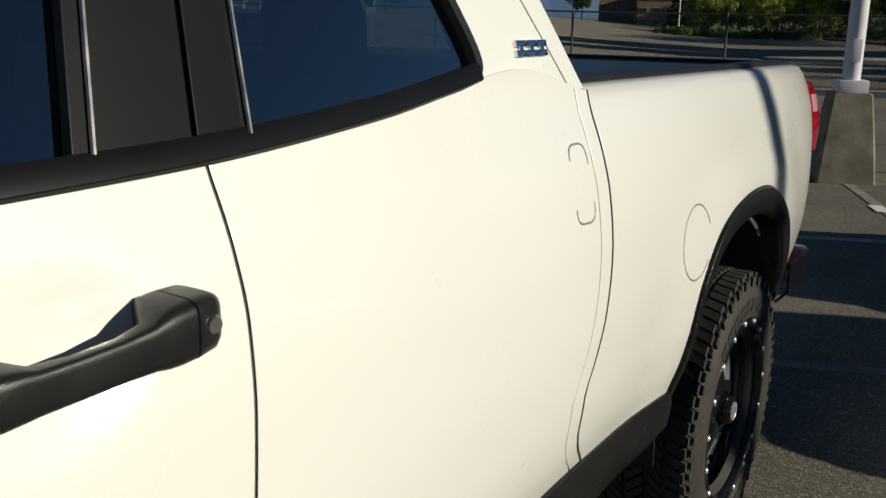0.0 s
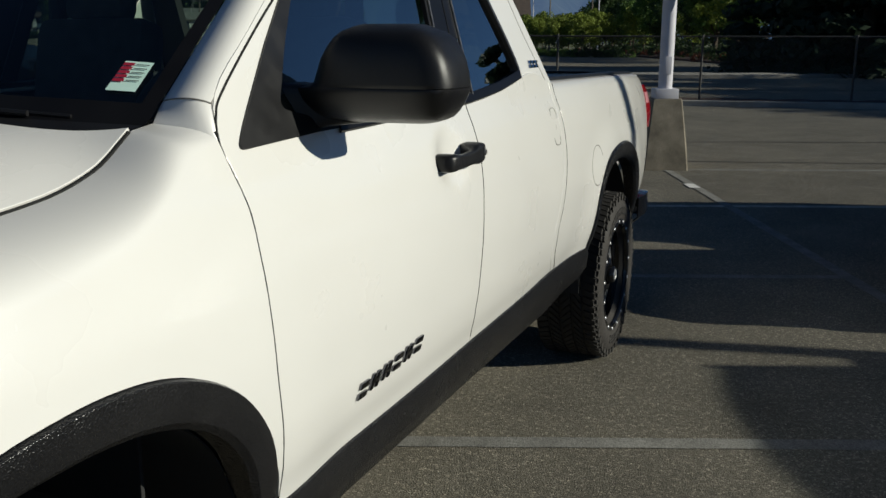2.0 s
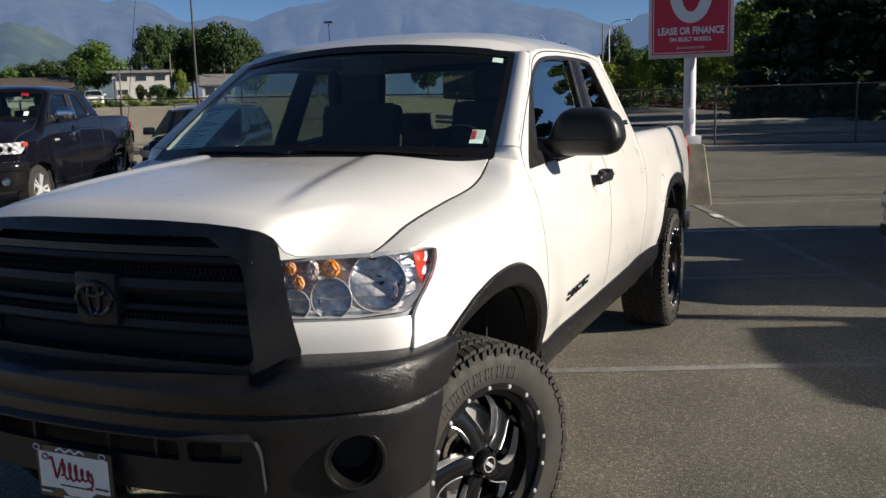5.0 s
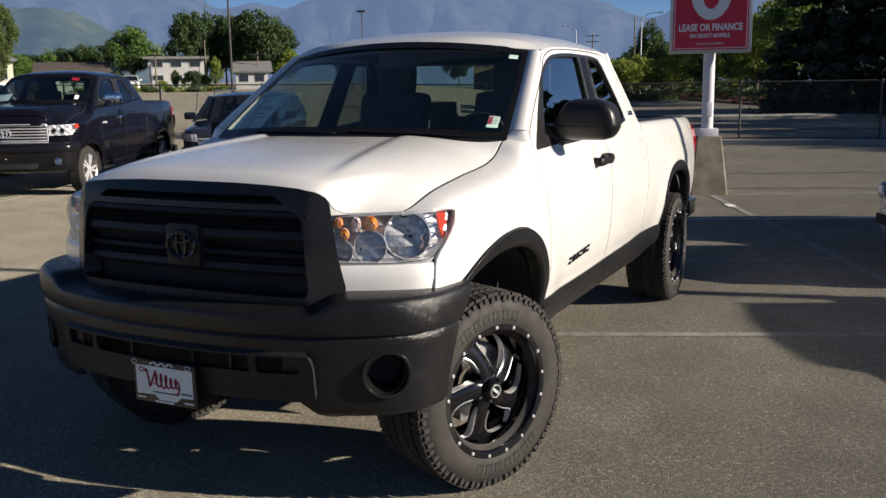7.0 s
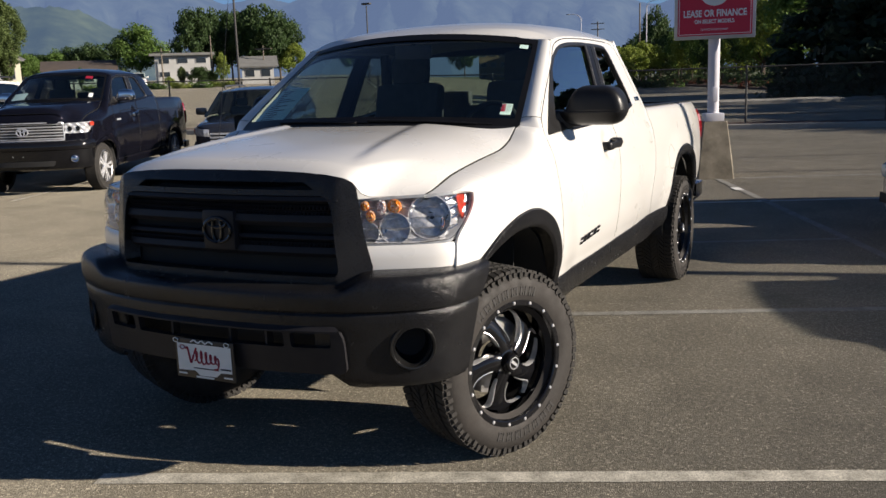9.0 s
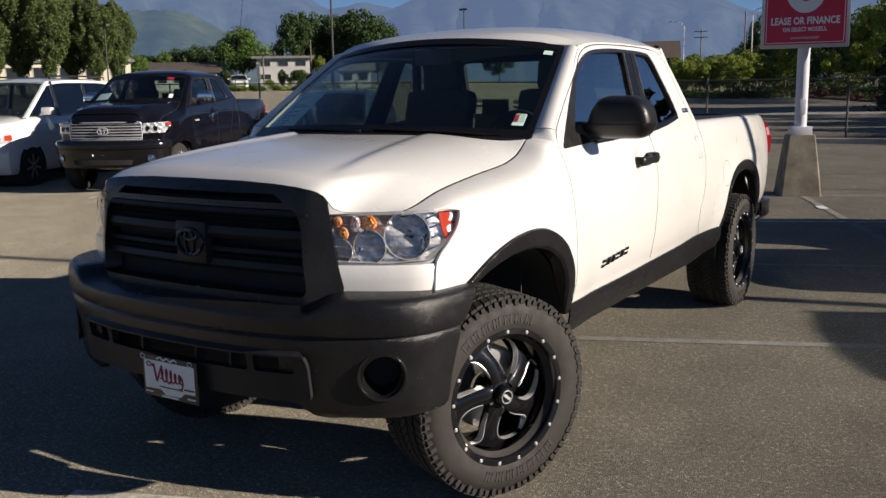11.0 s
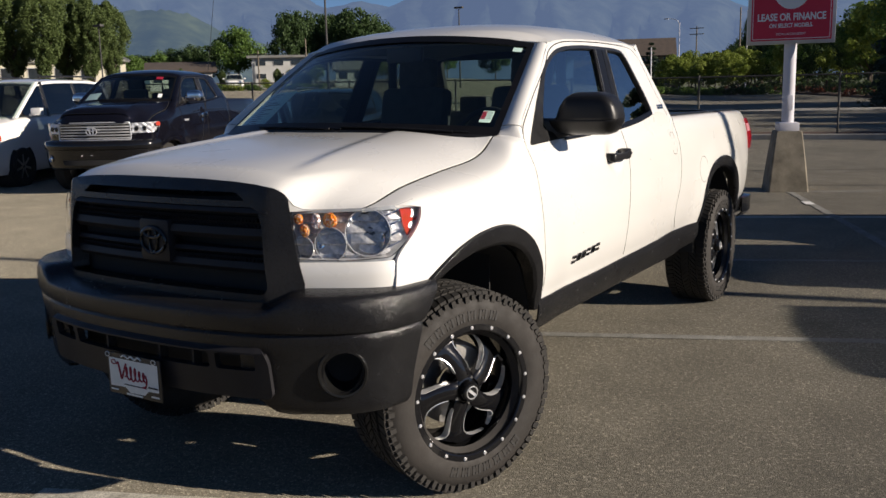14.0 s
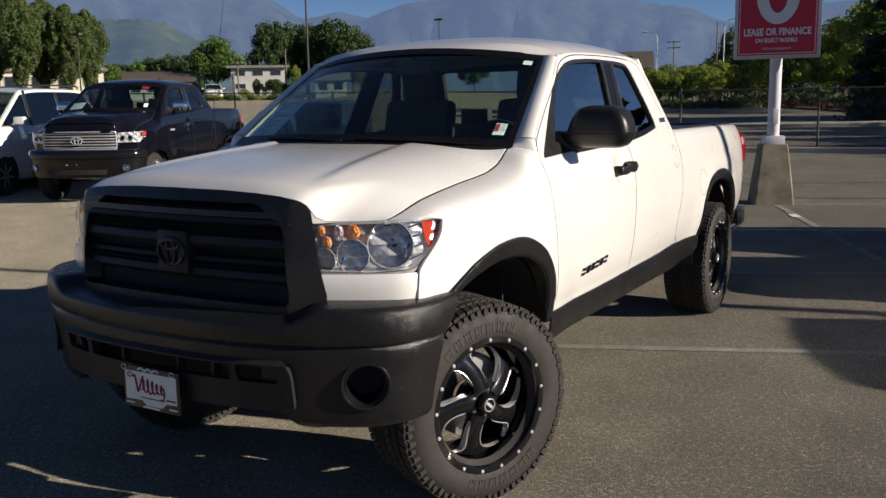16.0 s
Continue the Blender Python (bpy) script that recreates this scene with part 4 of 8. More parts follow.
AMBERCUT = cut_glass("amber_cut_glass", ((0.98, 0.34, 0.02), (0.62, 0.12, 0.01), (0.98, 0.62, 0.20), (0.85, 0.24, 0.02), (0.85, 0.52, 0.36)))
PINKCUT = cut_glass("clear_cut_glass", ((0.70, 0.60, 0.60), (0.40, 0.30, 0.32), (0.90, 0.86, 0.86), (0.60, 0.34, 0.24)))
RINGCHROME = surf("pale_lamp_ring", (0.90, 0.90, 0.90), (0.78, 0.78, 0.79), 25, rough=0.25, metal=0.4)
for side_lamp, sg in ((lamp, 1), (lamp_r, -1)):
    def lp(name, bm, material, label="", **k):
        if sg < 0:
            bmesh.ops.transform(bm, matrix=Matrix.Diagonal((-1, 1, 1, 1)), verts=bm.verts)
            bmesh.ops.reverse_faces(bm, faces=bm.faces)
        return part(name, bm, material, side_lamp, label, **k)
    bm = bmesh.new()
    rim = inset(lamp_ring, -0.008)
    plate(bm, rim, [inset(lamp_ring, 0.004)], lambda s, z: (*lamp_at(s, lean(z) * 0.5 + 0.002), z), 0.03, 0.03)
    lp("lamp_border", bm, LAMPEDGE, "pale clear lamp edge")
    bm = bmesh.new()
    plate(bm, inset(lamp_ring, 0.002), (), lambda s, z: (*lamp_at(s, lean(z) * 0.5 + (0.034 + 0.022 * ((z / 0.041) % 1.0) + 0.010 * math.sin(s * 45 + z * 60)) * (1 - 0.75 * step(L - 0.17, L - 0.05, s))), z), 0.015, 0.01025)
    lp("reflector_housing", bm, GREYCHROME, "chrome reflector housing", sharp=20)

    bm = bmesh.new()
    sheet(bm, [[(*lamp_at(s, lean(z) * 0.5 + d), z) for s, z in inset(lamp_ring, 0.006)] for d in (0.003, 0.03, 0.062)], close=True)
    lp("housing_wall", bm, RINGCHROME)

    def bowl(s, z, r, depth, d, aim):
        x, y = lamp_at(s, d)
        m = Matrix.Translation((x, y, z)) @ Vector(aim).normalized().to_track_quat("X", "Z").to_matrix().to_4x4()
        b = bmesh.new()
        lathe(b, [(0.006, r * 1.06), (0.010, r), (0.0, r * 0.97), (-depth * 0.4, r * 0.86), (-depth * 0.8, r * 0.55), (-depth, r * 0.22)], 28)
        bmesh.ops.transform(b, matrix=m, verts=b.verts)
        lp("reflector_bowl", b, BOWL, "round chrome reflector bowl")
        b = bmesh.new()
        tube(b, [m @ Vector((0.010, r * 1.03 * math.cos(q), r * 1.03 * math.sin(q))) for q in np.linspace(0, 2 * math.pi, 33)], 0.0015, 6, caps=False)
        lp("bowl_ring", b, RINGCHROME)
        b = bmesh.new()
        lathe(b, [(-depth * 0.55, 0.002), (-depth * 0.55, r * 0.20), (-depth * 0.95, r * 0.24)], 16)
        bmesh.ops.transform(b, matrix=m, verts=b.verts)
        lp("bulb_cap", b, surf("dark_bulb_cap", (0.02, 0.02, 0.03), (0.05, 0.05, 0.06), 30, rough=0.15), "")
    bowl(0.300, 1.148, 0.086, 0.045, 0.040, (0.45, -1, 0.05))
    bowl(0.152, 1.108, 0.062, 0.038, 0.036, (0.35, -1, 0.0))
    bowl(0.040, 1.092, 0.044, 0.03, 0.040, (0.3, -1, 0.0))
    # amber turn optics: faceted blisters, with a clear ribbed one between them
    for s, z, r, wide, tall, mat, label in ((0.030, 1.203, 0.024, 0.85, 0.85, AMBERCUT, "amber turn optic"), (0.052, 1.160, 0.025, 0.85, 1.05, AMBERCUT, "amber turn optic"), (0.098, 1.195, 0.026, 0.85, 1.15, PINKCUT, "clear ribbed optic"), (0.152, 1.198, 0.031, 1.05, 0.95, AMBERCUT, "amber turn optic")):
        x, y = lamp_at(s, 0.026)
        b = bmesh.new()
        bmesh.ops.create_icosphere(b, subdivisions=3, radius=r, matrix=Matrix.Translation((x, y, z)) @ Matrix.Diagonal((wide, 0.5, tall, 1)))
        for q in b.verts:
            q.co.y += 0.004 * math.sin(q.co.x * 640) * math.cos(q.co.z * 560)
        lp("turn_optic", b, mat, label, sharp=12)
    b = bmesh.new()
    plate(b, rounded([(L - 0.120, 1.160), (L - 0.098, 1.112), (L - 0.040, 1.170), (L - 0.012, 1.236), (L - 0.128, 1.226)], 0.008), (), lambda s, z: (*lamp_at(s, lean(z) * 0.5 + 0.014), z), 0.03, 0.03)
    lp("side_reflector", b, REFLECTOR, "orange-red side reflector", thick=0.006)
    b = bmesh.new()
    for z in (1.09, 1.13, 1.17, 1.21):
        a, c = (L - 0.22, L - 0.15)
        p = [Vector((*lamp_at(lerp(a, c, k / 4), 0.022), z + 0.004 * k)) for k in range(5)]
        tube(b, p, 0.004, 6)
    lp("ribbed_reflector", b, BOWL)

# ---- door mirrors ----
def mirror():
    bm = bmesh.new()
    xl = table((1.425, 0.955), (1.46, 0.930), (1.498, 0.924), (1.504, 0.985), (1.55, 1.003), (1.60, 1.034), (1.618, 1.052), (1.630, 1.08))
    xr = table((1.425, 1.235), (1.435, 1.268), (1.455, 1.290), (1.50, 1.312), (1.55, 1.304), (1.59, 1.283), (1.612, 1.258), (1.630, 1.20))
    yf = table((1.425, 0.945), (1.44, 0.905), (1.50, 0.868), (1.56, 0.868), (1.60, 0.878), (1.618, 0.900), (1.630, 0.940))
    rows = []
    zs = [1.425, 1.430, 1.438, 1.45, 1.47, 1.49, 1.4985, 1.5005, 1.5025, 1.51, 1.53, 1.56, 1.585, 1.602, 1.615, 1.625, 1.630]
    for z in zs:
        a, b, f, r = xl(z), xr(z), yf(z), 1.035
        g = 0.0025 if abs(z - 1.5005) < 0.001 else 0.0
        row = []
        for k in range(40):
            t = 2 * math.pi * k / 40
            c, s = math.cos(t), math.sin(t)
            ex = 0.30
            u = math.copysign(abs(c) ** ex, c)
            w = math.copysign(abs(s) ** (0.50 if s < 0 else 0.28), s)
            row.append(((a + b) / 2 + (b - a) / 2 * u * (1 - g * 6), (f + r) / 2 + (r - f) / 2 * w * (1 - g * 6) + 0.05 * ((a + b) / 2 + (b - a) / 2 * u - 1.15), z))
        rows.append(row)
    vs = sheet(bm, rows, close=True)
    bm.faces.new(vs[0])
    bm.faces.new(vs[-1][::-1])
    return bm


mir, mir_r = both("door_mirror", mirror(), PLASTIC, truck, "matt black plastic door mirror", sharp=50)
bm = bmesh.new()
rows = []
for k in range(9):
    t = k / 8
    x = lerp(0.925, 1.13, t)
    flare = (1 - t) ** 3
    z0, z1 = lerp(1.408, 1.427, t) - 0.012 * flare, 1.4985 + 0.014 * flare
    y0, y1 = lerp(0.93, 0.95, t) - 0.15 * flare, lerp(0.95, 1.01, t)
    rows.append([(x, lerp((y0 + y1) / 2, y0 if c < 0 else y1, abs(c) ** 0.35), lerp((z0 + z1) / 2, z0 if s < 0 else z1, abs(s) ** 0.35)) for c, s in ((math.cos(a), math.sin(a)) for a in np.linspace(0, 2 * math.pi, 33)[:-1])])
sheet(bm, rows, close=True)
arm = part("mirror_arm", bm, PLASTIC, mir)
mirrored(arm, mir_r)
bm = bmesh.new()
plate(bm, rounded([(0.60, 1.395), (0.92, 1.406), (0.88, 1.44), (0.775, 1.462), (0.865, 1.585), (0.99, 1.735), (0.965, 1.735), (0.80, 1.592), (0.645, 1.445)], 0.03), (), cab_place(0.006), 0.06, 0.06)
sail = part("mirror_base", bm, PLASTIC, mir, thick=0.02)
mirrored(sail, truck)
bm = bmesh.new()
sheet(bm, [[(x, 1.040, z) for x in np.linspace(1.07, 1.27, 6)] for z in np.linspace(1.45, 1.60, 5)])
gl = part("mirror_glass", bm, CHROME, mir, thick=0.003)
mirrored(gl, mir_r)
# the far mirror is folded back against its window
fold = Matrix.Translation((-0.985, 0.93, 0))
mir_r.matrix_local = Matrix.Translation((-0.13, 0.02, 0)) @ fold @ pose(0, 0, 0, 0, 0, -74) @ fold.inverted()

# ---- door handles, fuel flap, rear handle cover, badges ----
def handle():
    """A squared pull handle: a broad foot in front, a thinner grip, and the lock block behind."""
    bm = bmesh.new()
    x0 = base_x(1.272)
    rows = []
    for y, xo, xi, zc, h in ((1.440, 0.022, -0.02, 1.271, 0.012), (1.444, 0.040, -0.02, 1.271, 0.020), (1.452, 0.048, -0.02, 1.271, 0.0235), (1.470, 0.052, -0.02, 1.272, 0.0245), (1.490, 0.052, -0.005, 1.272, 0.0225), (1.503, 0.051, 0.024, 1.2715, 0.0195), (1.538, 0.053, 0.033, 1.2725, 0.0185), (1.58, 0.054, 0.033, 1.274, 0.019), (1.612, 0.055, 0.026, 1.2755, 0.0215), (1.626, 0.056, 0.004, 1.277, 0.0265), (1.640, 0.056, -0.02, 1.278, 0.0295), (1.657, 0.055, -0.02, 1.279, 0.030), (1.6585, 0.0525, -0.02, 1.279, 0.0285), (1.660, 0.055, -0.02, 1.279, 0.030), (1.684, 0.051, -0.02, 1.280, 0.0285), (1.694, 0.044, -0.02, 1.280, 0.025), (1.699, 0.024, -0.02, 1.280, 0.016)):
        a0, a1 = x0 + xi, x0 + xo
        rows.append([((a0 + a1) / 2 + (a1 - a0) / 2 * math.copysign(abs(math.cos(a)) ** 0.42, math.cos(a)), y, zc + h * math.copysign(abs(math.sin(a)) ** 0.42, math.sin(a))) for a in np.linspace(0, 2 * math.pi, 29)[:-1]])
    vs = sheet(bm, rows, close=True)
    bm.faces.new(vs[0])
    bm.faces.new(vs[-1][::-1])
    return bm


hd = part("door_handle", handle(), PLASTIC, front_door, "matt black pull handle", sharp=45)
mirrored(hd, front_door_r)
bm = bmesh.new()
lathe(bm, [(0.0, 0.0005), (0.0, 0.008), (-0.004, 0.010)], 16)
bmesh.ops.transform(bm, matrix=Matrix.Translation((base_x(1.272) + 0.0562, 1.677, 1.281)), verts=bm.verts)
part("key_lock", bm, STEEL, front_door, "small steel key lock")

def groove(name, pts, r, parent, material):
    bm = bmesh.new()
    tube(bm, [(side(y, z) - r * 0.55, y, z) for y, z in pts], r, 6)
    return part(name, bm, material, parent)


fuel = [(3.190 + 0.086 * math.cos(a), 1.056 + 0.090 * math.sin(a)) for a in np.linspace(0, 2 * math.pi, 49)]
groove("fuel_flap_edge", fuel[3:44], 0.0028, truck, PSEAM)
groove("handle_cover_edge", rounded([(2.556, 1.210), (2.632, 1.204), (2.634, 1.346), (2.566, 1.346)], 0.026, 6)[:28], 0.0028, rear_door, PSEAM)

# name badge on the door and trim badge on the corner post: plain raised marks
DARKCHROME = surf("dark_chrome", (0.10, 0.10, 0.11), (0.16, 0.16, 0.17), 40, rough=0.15, metal=1.0)
TWIN = ((0, 0, 0.042, 0.015), (0, 0.024, 0.042, 0.016))
POSTED = ((0, 0, 0.015, 0.040), (0.026, 0, 0.015, 0.040), (0.008, 0.014, 0.026, 0.012))
MARKS = (TWIN, POSTED, POSTED, TWIN, POSTED, TWIN)
for k, mark in enumerate(MARKS):
    bm = bmesh.new()
    for yo, zo, wy, hz in mark:
        y, z = 0.948 + k * 0.060 + yo, 0.775 + 0.0035 * k + zo
        for v in box(bm, (0, y, z), (0.009, y + wy, z + hz), bev=0.0025):
            if v.is_valid:
                v.co.y += (v.co.z - 0.775) * 0.28
                v.co.x += side(v.co.y, v.co.z) - 0.001
    part("name_badge", bm, DARKCHROME, front_door, "dark chrome badge mark")
for k in range(3):
    bm = bmesh.new()
    for yo, zo, wy, hz in ((0, 0.016, 0.033, 0.011), (0, 0, 0.033, 0.011), (0.011, 0.008, 0.011, 0.012)):
        y, z = 2.470 + k * 0.037 + yo, 1.500 + zo
        for v in box(bm, (0, y, z), (0.008, y + wy, z + hz), bev=0.0012):
            if v.is_valid:
                v.co.y += (v.co.z - 1.50) * 0.25
                v.co.x += side_up(v.co.y, v.co.z) - 0.001
    part("trim_badge", bm, CHROME, truck, "small chrome trim badge mark")

# ---- dealer plate on the bumper ----
PX, PY, PZ = 0.012, -0.955, 0.588
pm = pose(PX, PY, PZ, 90, 0, 0)
bm = bmesh.new()
box(bm, (-0.158, -0.086, -0.004), (0.158, 0.082, 0.004), pm, bev=0.003)
dealer = part("dealer_plate", bm, TRIM, truck, "white dealer plate with crimson script in black frame")
bm = bmesh.new()
plate(bm, [(-0.145, -0.055), (-0.055, -0.052), (-0.028, -0.072), (0.06, -0.070), (0.085, -0.050), (0.145, -0.048), (0.145, 0.062), (-0.145, 0.062)], (), lambda u, v: pm @ Vector((u, v, 0.006)))
part("card", bm, PAPER, dealer, "white card")


def ribbon(pts, w, z=0.009):
    bm = bmesh.new()
    tube(bm, [pm @ Vector((u, v, z)) for u, v in [tuple(p) for p in spline(pts, 5)]], w, 6)
    return bm


part("script_mark", ribbon([(-0.098, 0.040), (-0.088, 0.044), (-0.080, 0.010), (-0.072, -0.018), (-0.056, 0.016), (-0.040, 0.046)], 0.0045, 0.0065), CRIMSON, dealer, "crimson script mark")
loops = [(-0.052 + 0.125 * t + 0.009 * math.sin(2 * math.pi * 5 * t), 0.010 - 0.008 * t + (0.018 + 0.010 * math.sin(math.pi * min(1.0, 1.4 * t))) * -math.cos(2 * math.pi * 5 * t)) for t in np.linspace(0, 1, 41)]
part("script_mark", ribbon(loops, 0.0036, 0.0065), CRIMSON, dealer, "crimson script mark")
part("script_mark", ribbon([(0.072, 0.014), (0.078, -0.010), (0.070, -0.034), (0.052, -0.038)], 0.0040, 0.0065), CRIMSON, dealer, "crimson script mark")
part("script_mark", ribbon([(-0.07, 0.070), (-0.05, 0.078), (-0.03, 0.068), (-0.01, 0.078), (0.01, 0.068), (0.03, 0.078), (0.05, 0.070)], 0.0035, 0.005), PAPER, dealer, "pale script mark on the plate frame")
for a, b, z0, h in ((-0.06, 0.075, -0.042, 0.004), (0.085, 0.14, -0.036, 0.006), (-0.05, 0.045, -0.081, 0.007), (-0.145, -0.10, -0.071, 0.006), (0.10, 0.145, -0.071, 0.006)):
    bm = bmesh.new()
    box(bm, (a, z0, 0.0045), (b, z0 + h, 0.0075), pm)
    part("text_bar", bm, INK if -0.06 < z0 < 0.0 else PAPER, dealer)
for u, v in ((-0.115, 0.045), (-0.15, 0.073), (0.125, 0.073)):
    bm = bmesh.new()
    tube(bm, [pm @ Vector((u + 0.013 * math.cos(a), v + 0.009 * math.sin(a), 0.008)) for a in np.linspace(0, 2 * math.pi, 17)], 0.002, 5, caps=False)
    part("oval_mark", bm, CRIMSON if v < 0.06 else PAPER, dealer)

# ---- wheels: axis along x, lip at x = 0, outwards +x ----
TR = 0.440
bm = bmesh.new()
lathe(bm, [(-0.035, 0.246), (-0.012, 0.268), (0.004, 0.285), (0.012, 0.305), (0.017, 0.342), (0.014, 0.376), (0.003, 0.403), (-0.015, 0.421), (-0.04, 0.429), (-0.15, 0.431), (-0.26, 0.429), (-0.285, 0.422), (-0.303, 0.403), (-0.315, 0.36), (-0.318, 0.33), (-0.312, 0.30), (-0.302, 0.272), (-0.28, 0.25), (-0.26, 0.235)], 72)
tyre_mesh = mesh_of("tyre", bm, RUBBER, 35)
bm = bmesh.new()
NP = 74


def lug(a, da, x0, x1, r0, r1, skew=0.0, s0=0.0):
    """One tread block."""
    v = []
    for r, k in ((r0, 1.0), (r1, 0.9)):
        for x, q in ((x0, -1), (x1, 1)):
            for b in (-1, 1):
                aa = a + b * da * 0.5 * k + skew * q
                xx = (x0 + x1) / 2 + (x - (x0 + x1) / 2) * (1.0 if r == r0 else 0.94) + s0 * (r == r1)
                v.append(bm.verts.new((xx, r * math.cos(aa), r * math.sin(aa))))
    for f in ((0, 1, 3, 2), (4, 6, 7, 5), (0, 2, 6, 4), (1, 5, 7, 3), (0, 4, 5, 1), (2, 3, 7, 6)):
        bm.faces.new([v[i] for i in f])


P = 2 * math.pi / NP
for k in range(NP):
    a = k * P
    w = 0.82 if k % 2 else 0.90
    lug(a, P * w, -0.060, 0.000 if k % 2 else -0.005, 0.412, TR - 0.003, 0.02)
    lug(a, P * 0.60, -0.020, 0.0110 if k % 2 else 0.0075, 0.396 if k % 2 else 0.404, 0.424, 0.012)
    lug(a + P * 0.4, P * w, -0.306, -0.245, 0.412, TR, -0.02)
    lug(a + P * 0.4, P * 0.55, -0.312, -0.29, 0.398, 0.421, 0.0)
    lug(a + P * 0.25, P * 0.82, -0.112, -0.070, 0.420, TR, 0.05)
    lug(a + P * 0.62, P * 0.84, -0.174, -0.122, 0.420, TR + 0.001, -0.05)
    lug(a + P * 0.1, P * 0.82, -0.237, -0.184, 0.420, TR, 0.05)
lug_mesh = mesh_of("tread", bm, TREAD, 35)
MOULD = surf("mould_black_rubber", (0.022, 0.021, 0.020), (0.03, 0.028, 0.027), 9, rough=0.6)
bm = bmesh.new()
for k in range(7):
    for q in range(3):
        b0 = (k - 3) * 0.17 + q * 0.045
        for r0, r1 in (((0.322, 0.362),) if q != 1 else ((0.322, 0.333), (0.351, 0.362))):
            vs = [bm.verts.new((x, r * math.cos(b), r * math.sin(b))) for r in (r0, r1) for b in (b0, b0 + 0.032) for x in (0.010, 0.0182)]
            for f in ((0, 1, 3, 2), (4, 6, 7, 5), (0, 2, 6, 4), (1, 5, 7, 3), (0, 4, 5, 1), (2, 3, 7, 6)):
                bm.faces.new([vs[n] for n in f])
mark_mesh = mesh_of("raised_mark", bm, MOULD, 35)
bm = bmesh.new()
lathe(bm, [(-0.30, 0.272), (-0.30, 0.260), (-0.26, 0.244), (-0.10, 0.246), (-0.03, 0.254), (-0.010, 0.262), (0.000, 0.272), (0.004, 0.280), (0.002, 0.288), (-0.012, 0.290)], 72)
rim_mesh = mesh_of("rim", bm, GLOSSBLK, 35)
bm = bmesh.new()
lathe(bm, [(-0.008, 0.254), (0.006, 0.258), (0.010, 0.263), (0.010, 0.284), (0.004, 0.291), (-0.004, 0.293)], 72)
ring_mesh = mesh_of("lip_ring", bm, GLOSSBLK, 35)


SPOKE_R = (0.058, 0.075, 0.095, 0.115, 0.140, 0.165, 0.188, 0.204, 0.215, 0.222, 0.228, 0.233, 0.237, 0.240)
spoke_half = table((0.058, 0.628), (0.075, 0.50), (0.095, 0.38), (0.115, 0.31), (0.140, 0.255), (0.165, 0.225), (0.188, 0.225), (0.204, 0.26), (0.215, 0.31), (0.222, 0.365), (0.228, 0.43), (0.233, 0.50), (0.237, 0.57), (0.240, 0.630))


def spoke_point(r, da, dx):
    """A place on the swept face of a spoke: radius, angle off its middle line, height over its face."""
    t = (r - 0.058) / 0.182
    ang = 0.40 * t ** 1.4 + da
    return (-0.036 - 0.050 * t ** 1.3 + dx, r * math.cos(ang), r * math.sin(ang))


def spoke_shape():
    """A swept spoke that flares into the hub and into the rim, so that the gaps between spokes have round ends."""
    bm = bmesh.new()
    rows = []
    for r in SPOKE_R:
        h = spoke_half(r)
        e = 0.007 / r
        rows.append([spoke_point(r, -h, -0.042), spoke_point(r, -h, -0.006), spoke_point(r, -h + e, 0.0), spoke_point(r, 0.0, 0.005), spoke_point(r, h - e, 0.0), spoke_point(r, h, -0.006), spoke_point(r, h, -0.042)])
    sheet(bm, rows)
    return bm


def spoke_edge(sgn):
    """The bright machined bevel along one side of a spoke."""
    bm = bmesh.new()
    rows = []
    for k, r in enumerate(SPOKE_R[2:-1]):
        h, w = spoke_half(r), math.sin(math.pi * (k + 0.4) / 11.6) ** 0.6
        rows.append([spoke_point(r, sgn * (h + q * w / r), dx) for q, dx in ((-0.0035, 0.0005), (0.0005, 0.0015), (0.0050, -0.006 - 0.010 * w), (0.0055, -0.010 - 0.020 * w))])
    sheet(bm, rows)
    return bm


spoke_mesh = mesh_of("spoke", spoke_shape(), GLOSSBLK, 40)
edge_mesh = mesh_of("milled_edge", spoke_edge(-1), MILLED, 40)
edge2_mesh = mesh_of("milled_edge", spoke_edge(1), MILLED, 40)
bm = bmesh.new()
lathe(bm, [(-0.14, 0.080), (-0.060, 0.076), (-0.044, 0.066), (-0.038, 0.046), (-0.02, 0.044), (-0.006, 0.041), (0.000, 0.036), (0.0, 0.0005)], 40)
hub_mesh = mesh_of("hub_cap", bm, GLOSSBLK, 35)
bm = bmesh.new()
tube(bm, [(0.001, 0.026 * math.cos(a), 0.026 * math.sin(a)) for a in np.linspace(0, 2 * math.pi, 25)], 0.0022, 5, caps=False)
box(bm, (-0.001, -0.020, -0.006), (0.002, 0.020, 0.006))
cap_mesh = mesh_of("cap_mark", bm, MILLED, 35)
bm = bmesh.new()
lathe(bm, [(0.0015, 0.0005), (0.001, 0.0055), (-0.002, 0.0082), (-0.008, 0.0085)], 10)
stud_mesh = mesh_of("rivet", bm, MILLED, 35)
bm = bmesh.new()
lathe(bm, [(0.0, 0.0005), (0.0, 0.008), (-0.006, 0.011), (-0.03, 0.011)], 6)
nut_mesh = mesh_of("wheel_nut", bm, CHROME, 35)
bm = bmesh.new()
lathe(bm, [(-0.170, 0.07), (-0.165, 0.09), (-0.165, 0.168), (-0.19, 0.168), (-0.19, 0.07)], 48)
disc_mesh = mesh_of("brake_disc", bm, STEEL, 35)
bm = bmesh.new()
lathe(bm, [(-0.135, 0.10), (-0.130, 0.12), (-0.130, 0.17), (-0.145, 0.185), (-0.21, 0.185), (-0.21, 0.10)], 14, a0=0.2, a1=1.25)
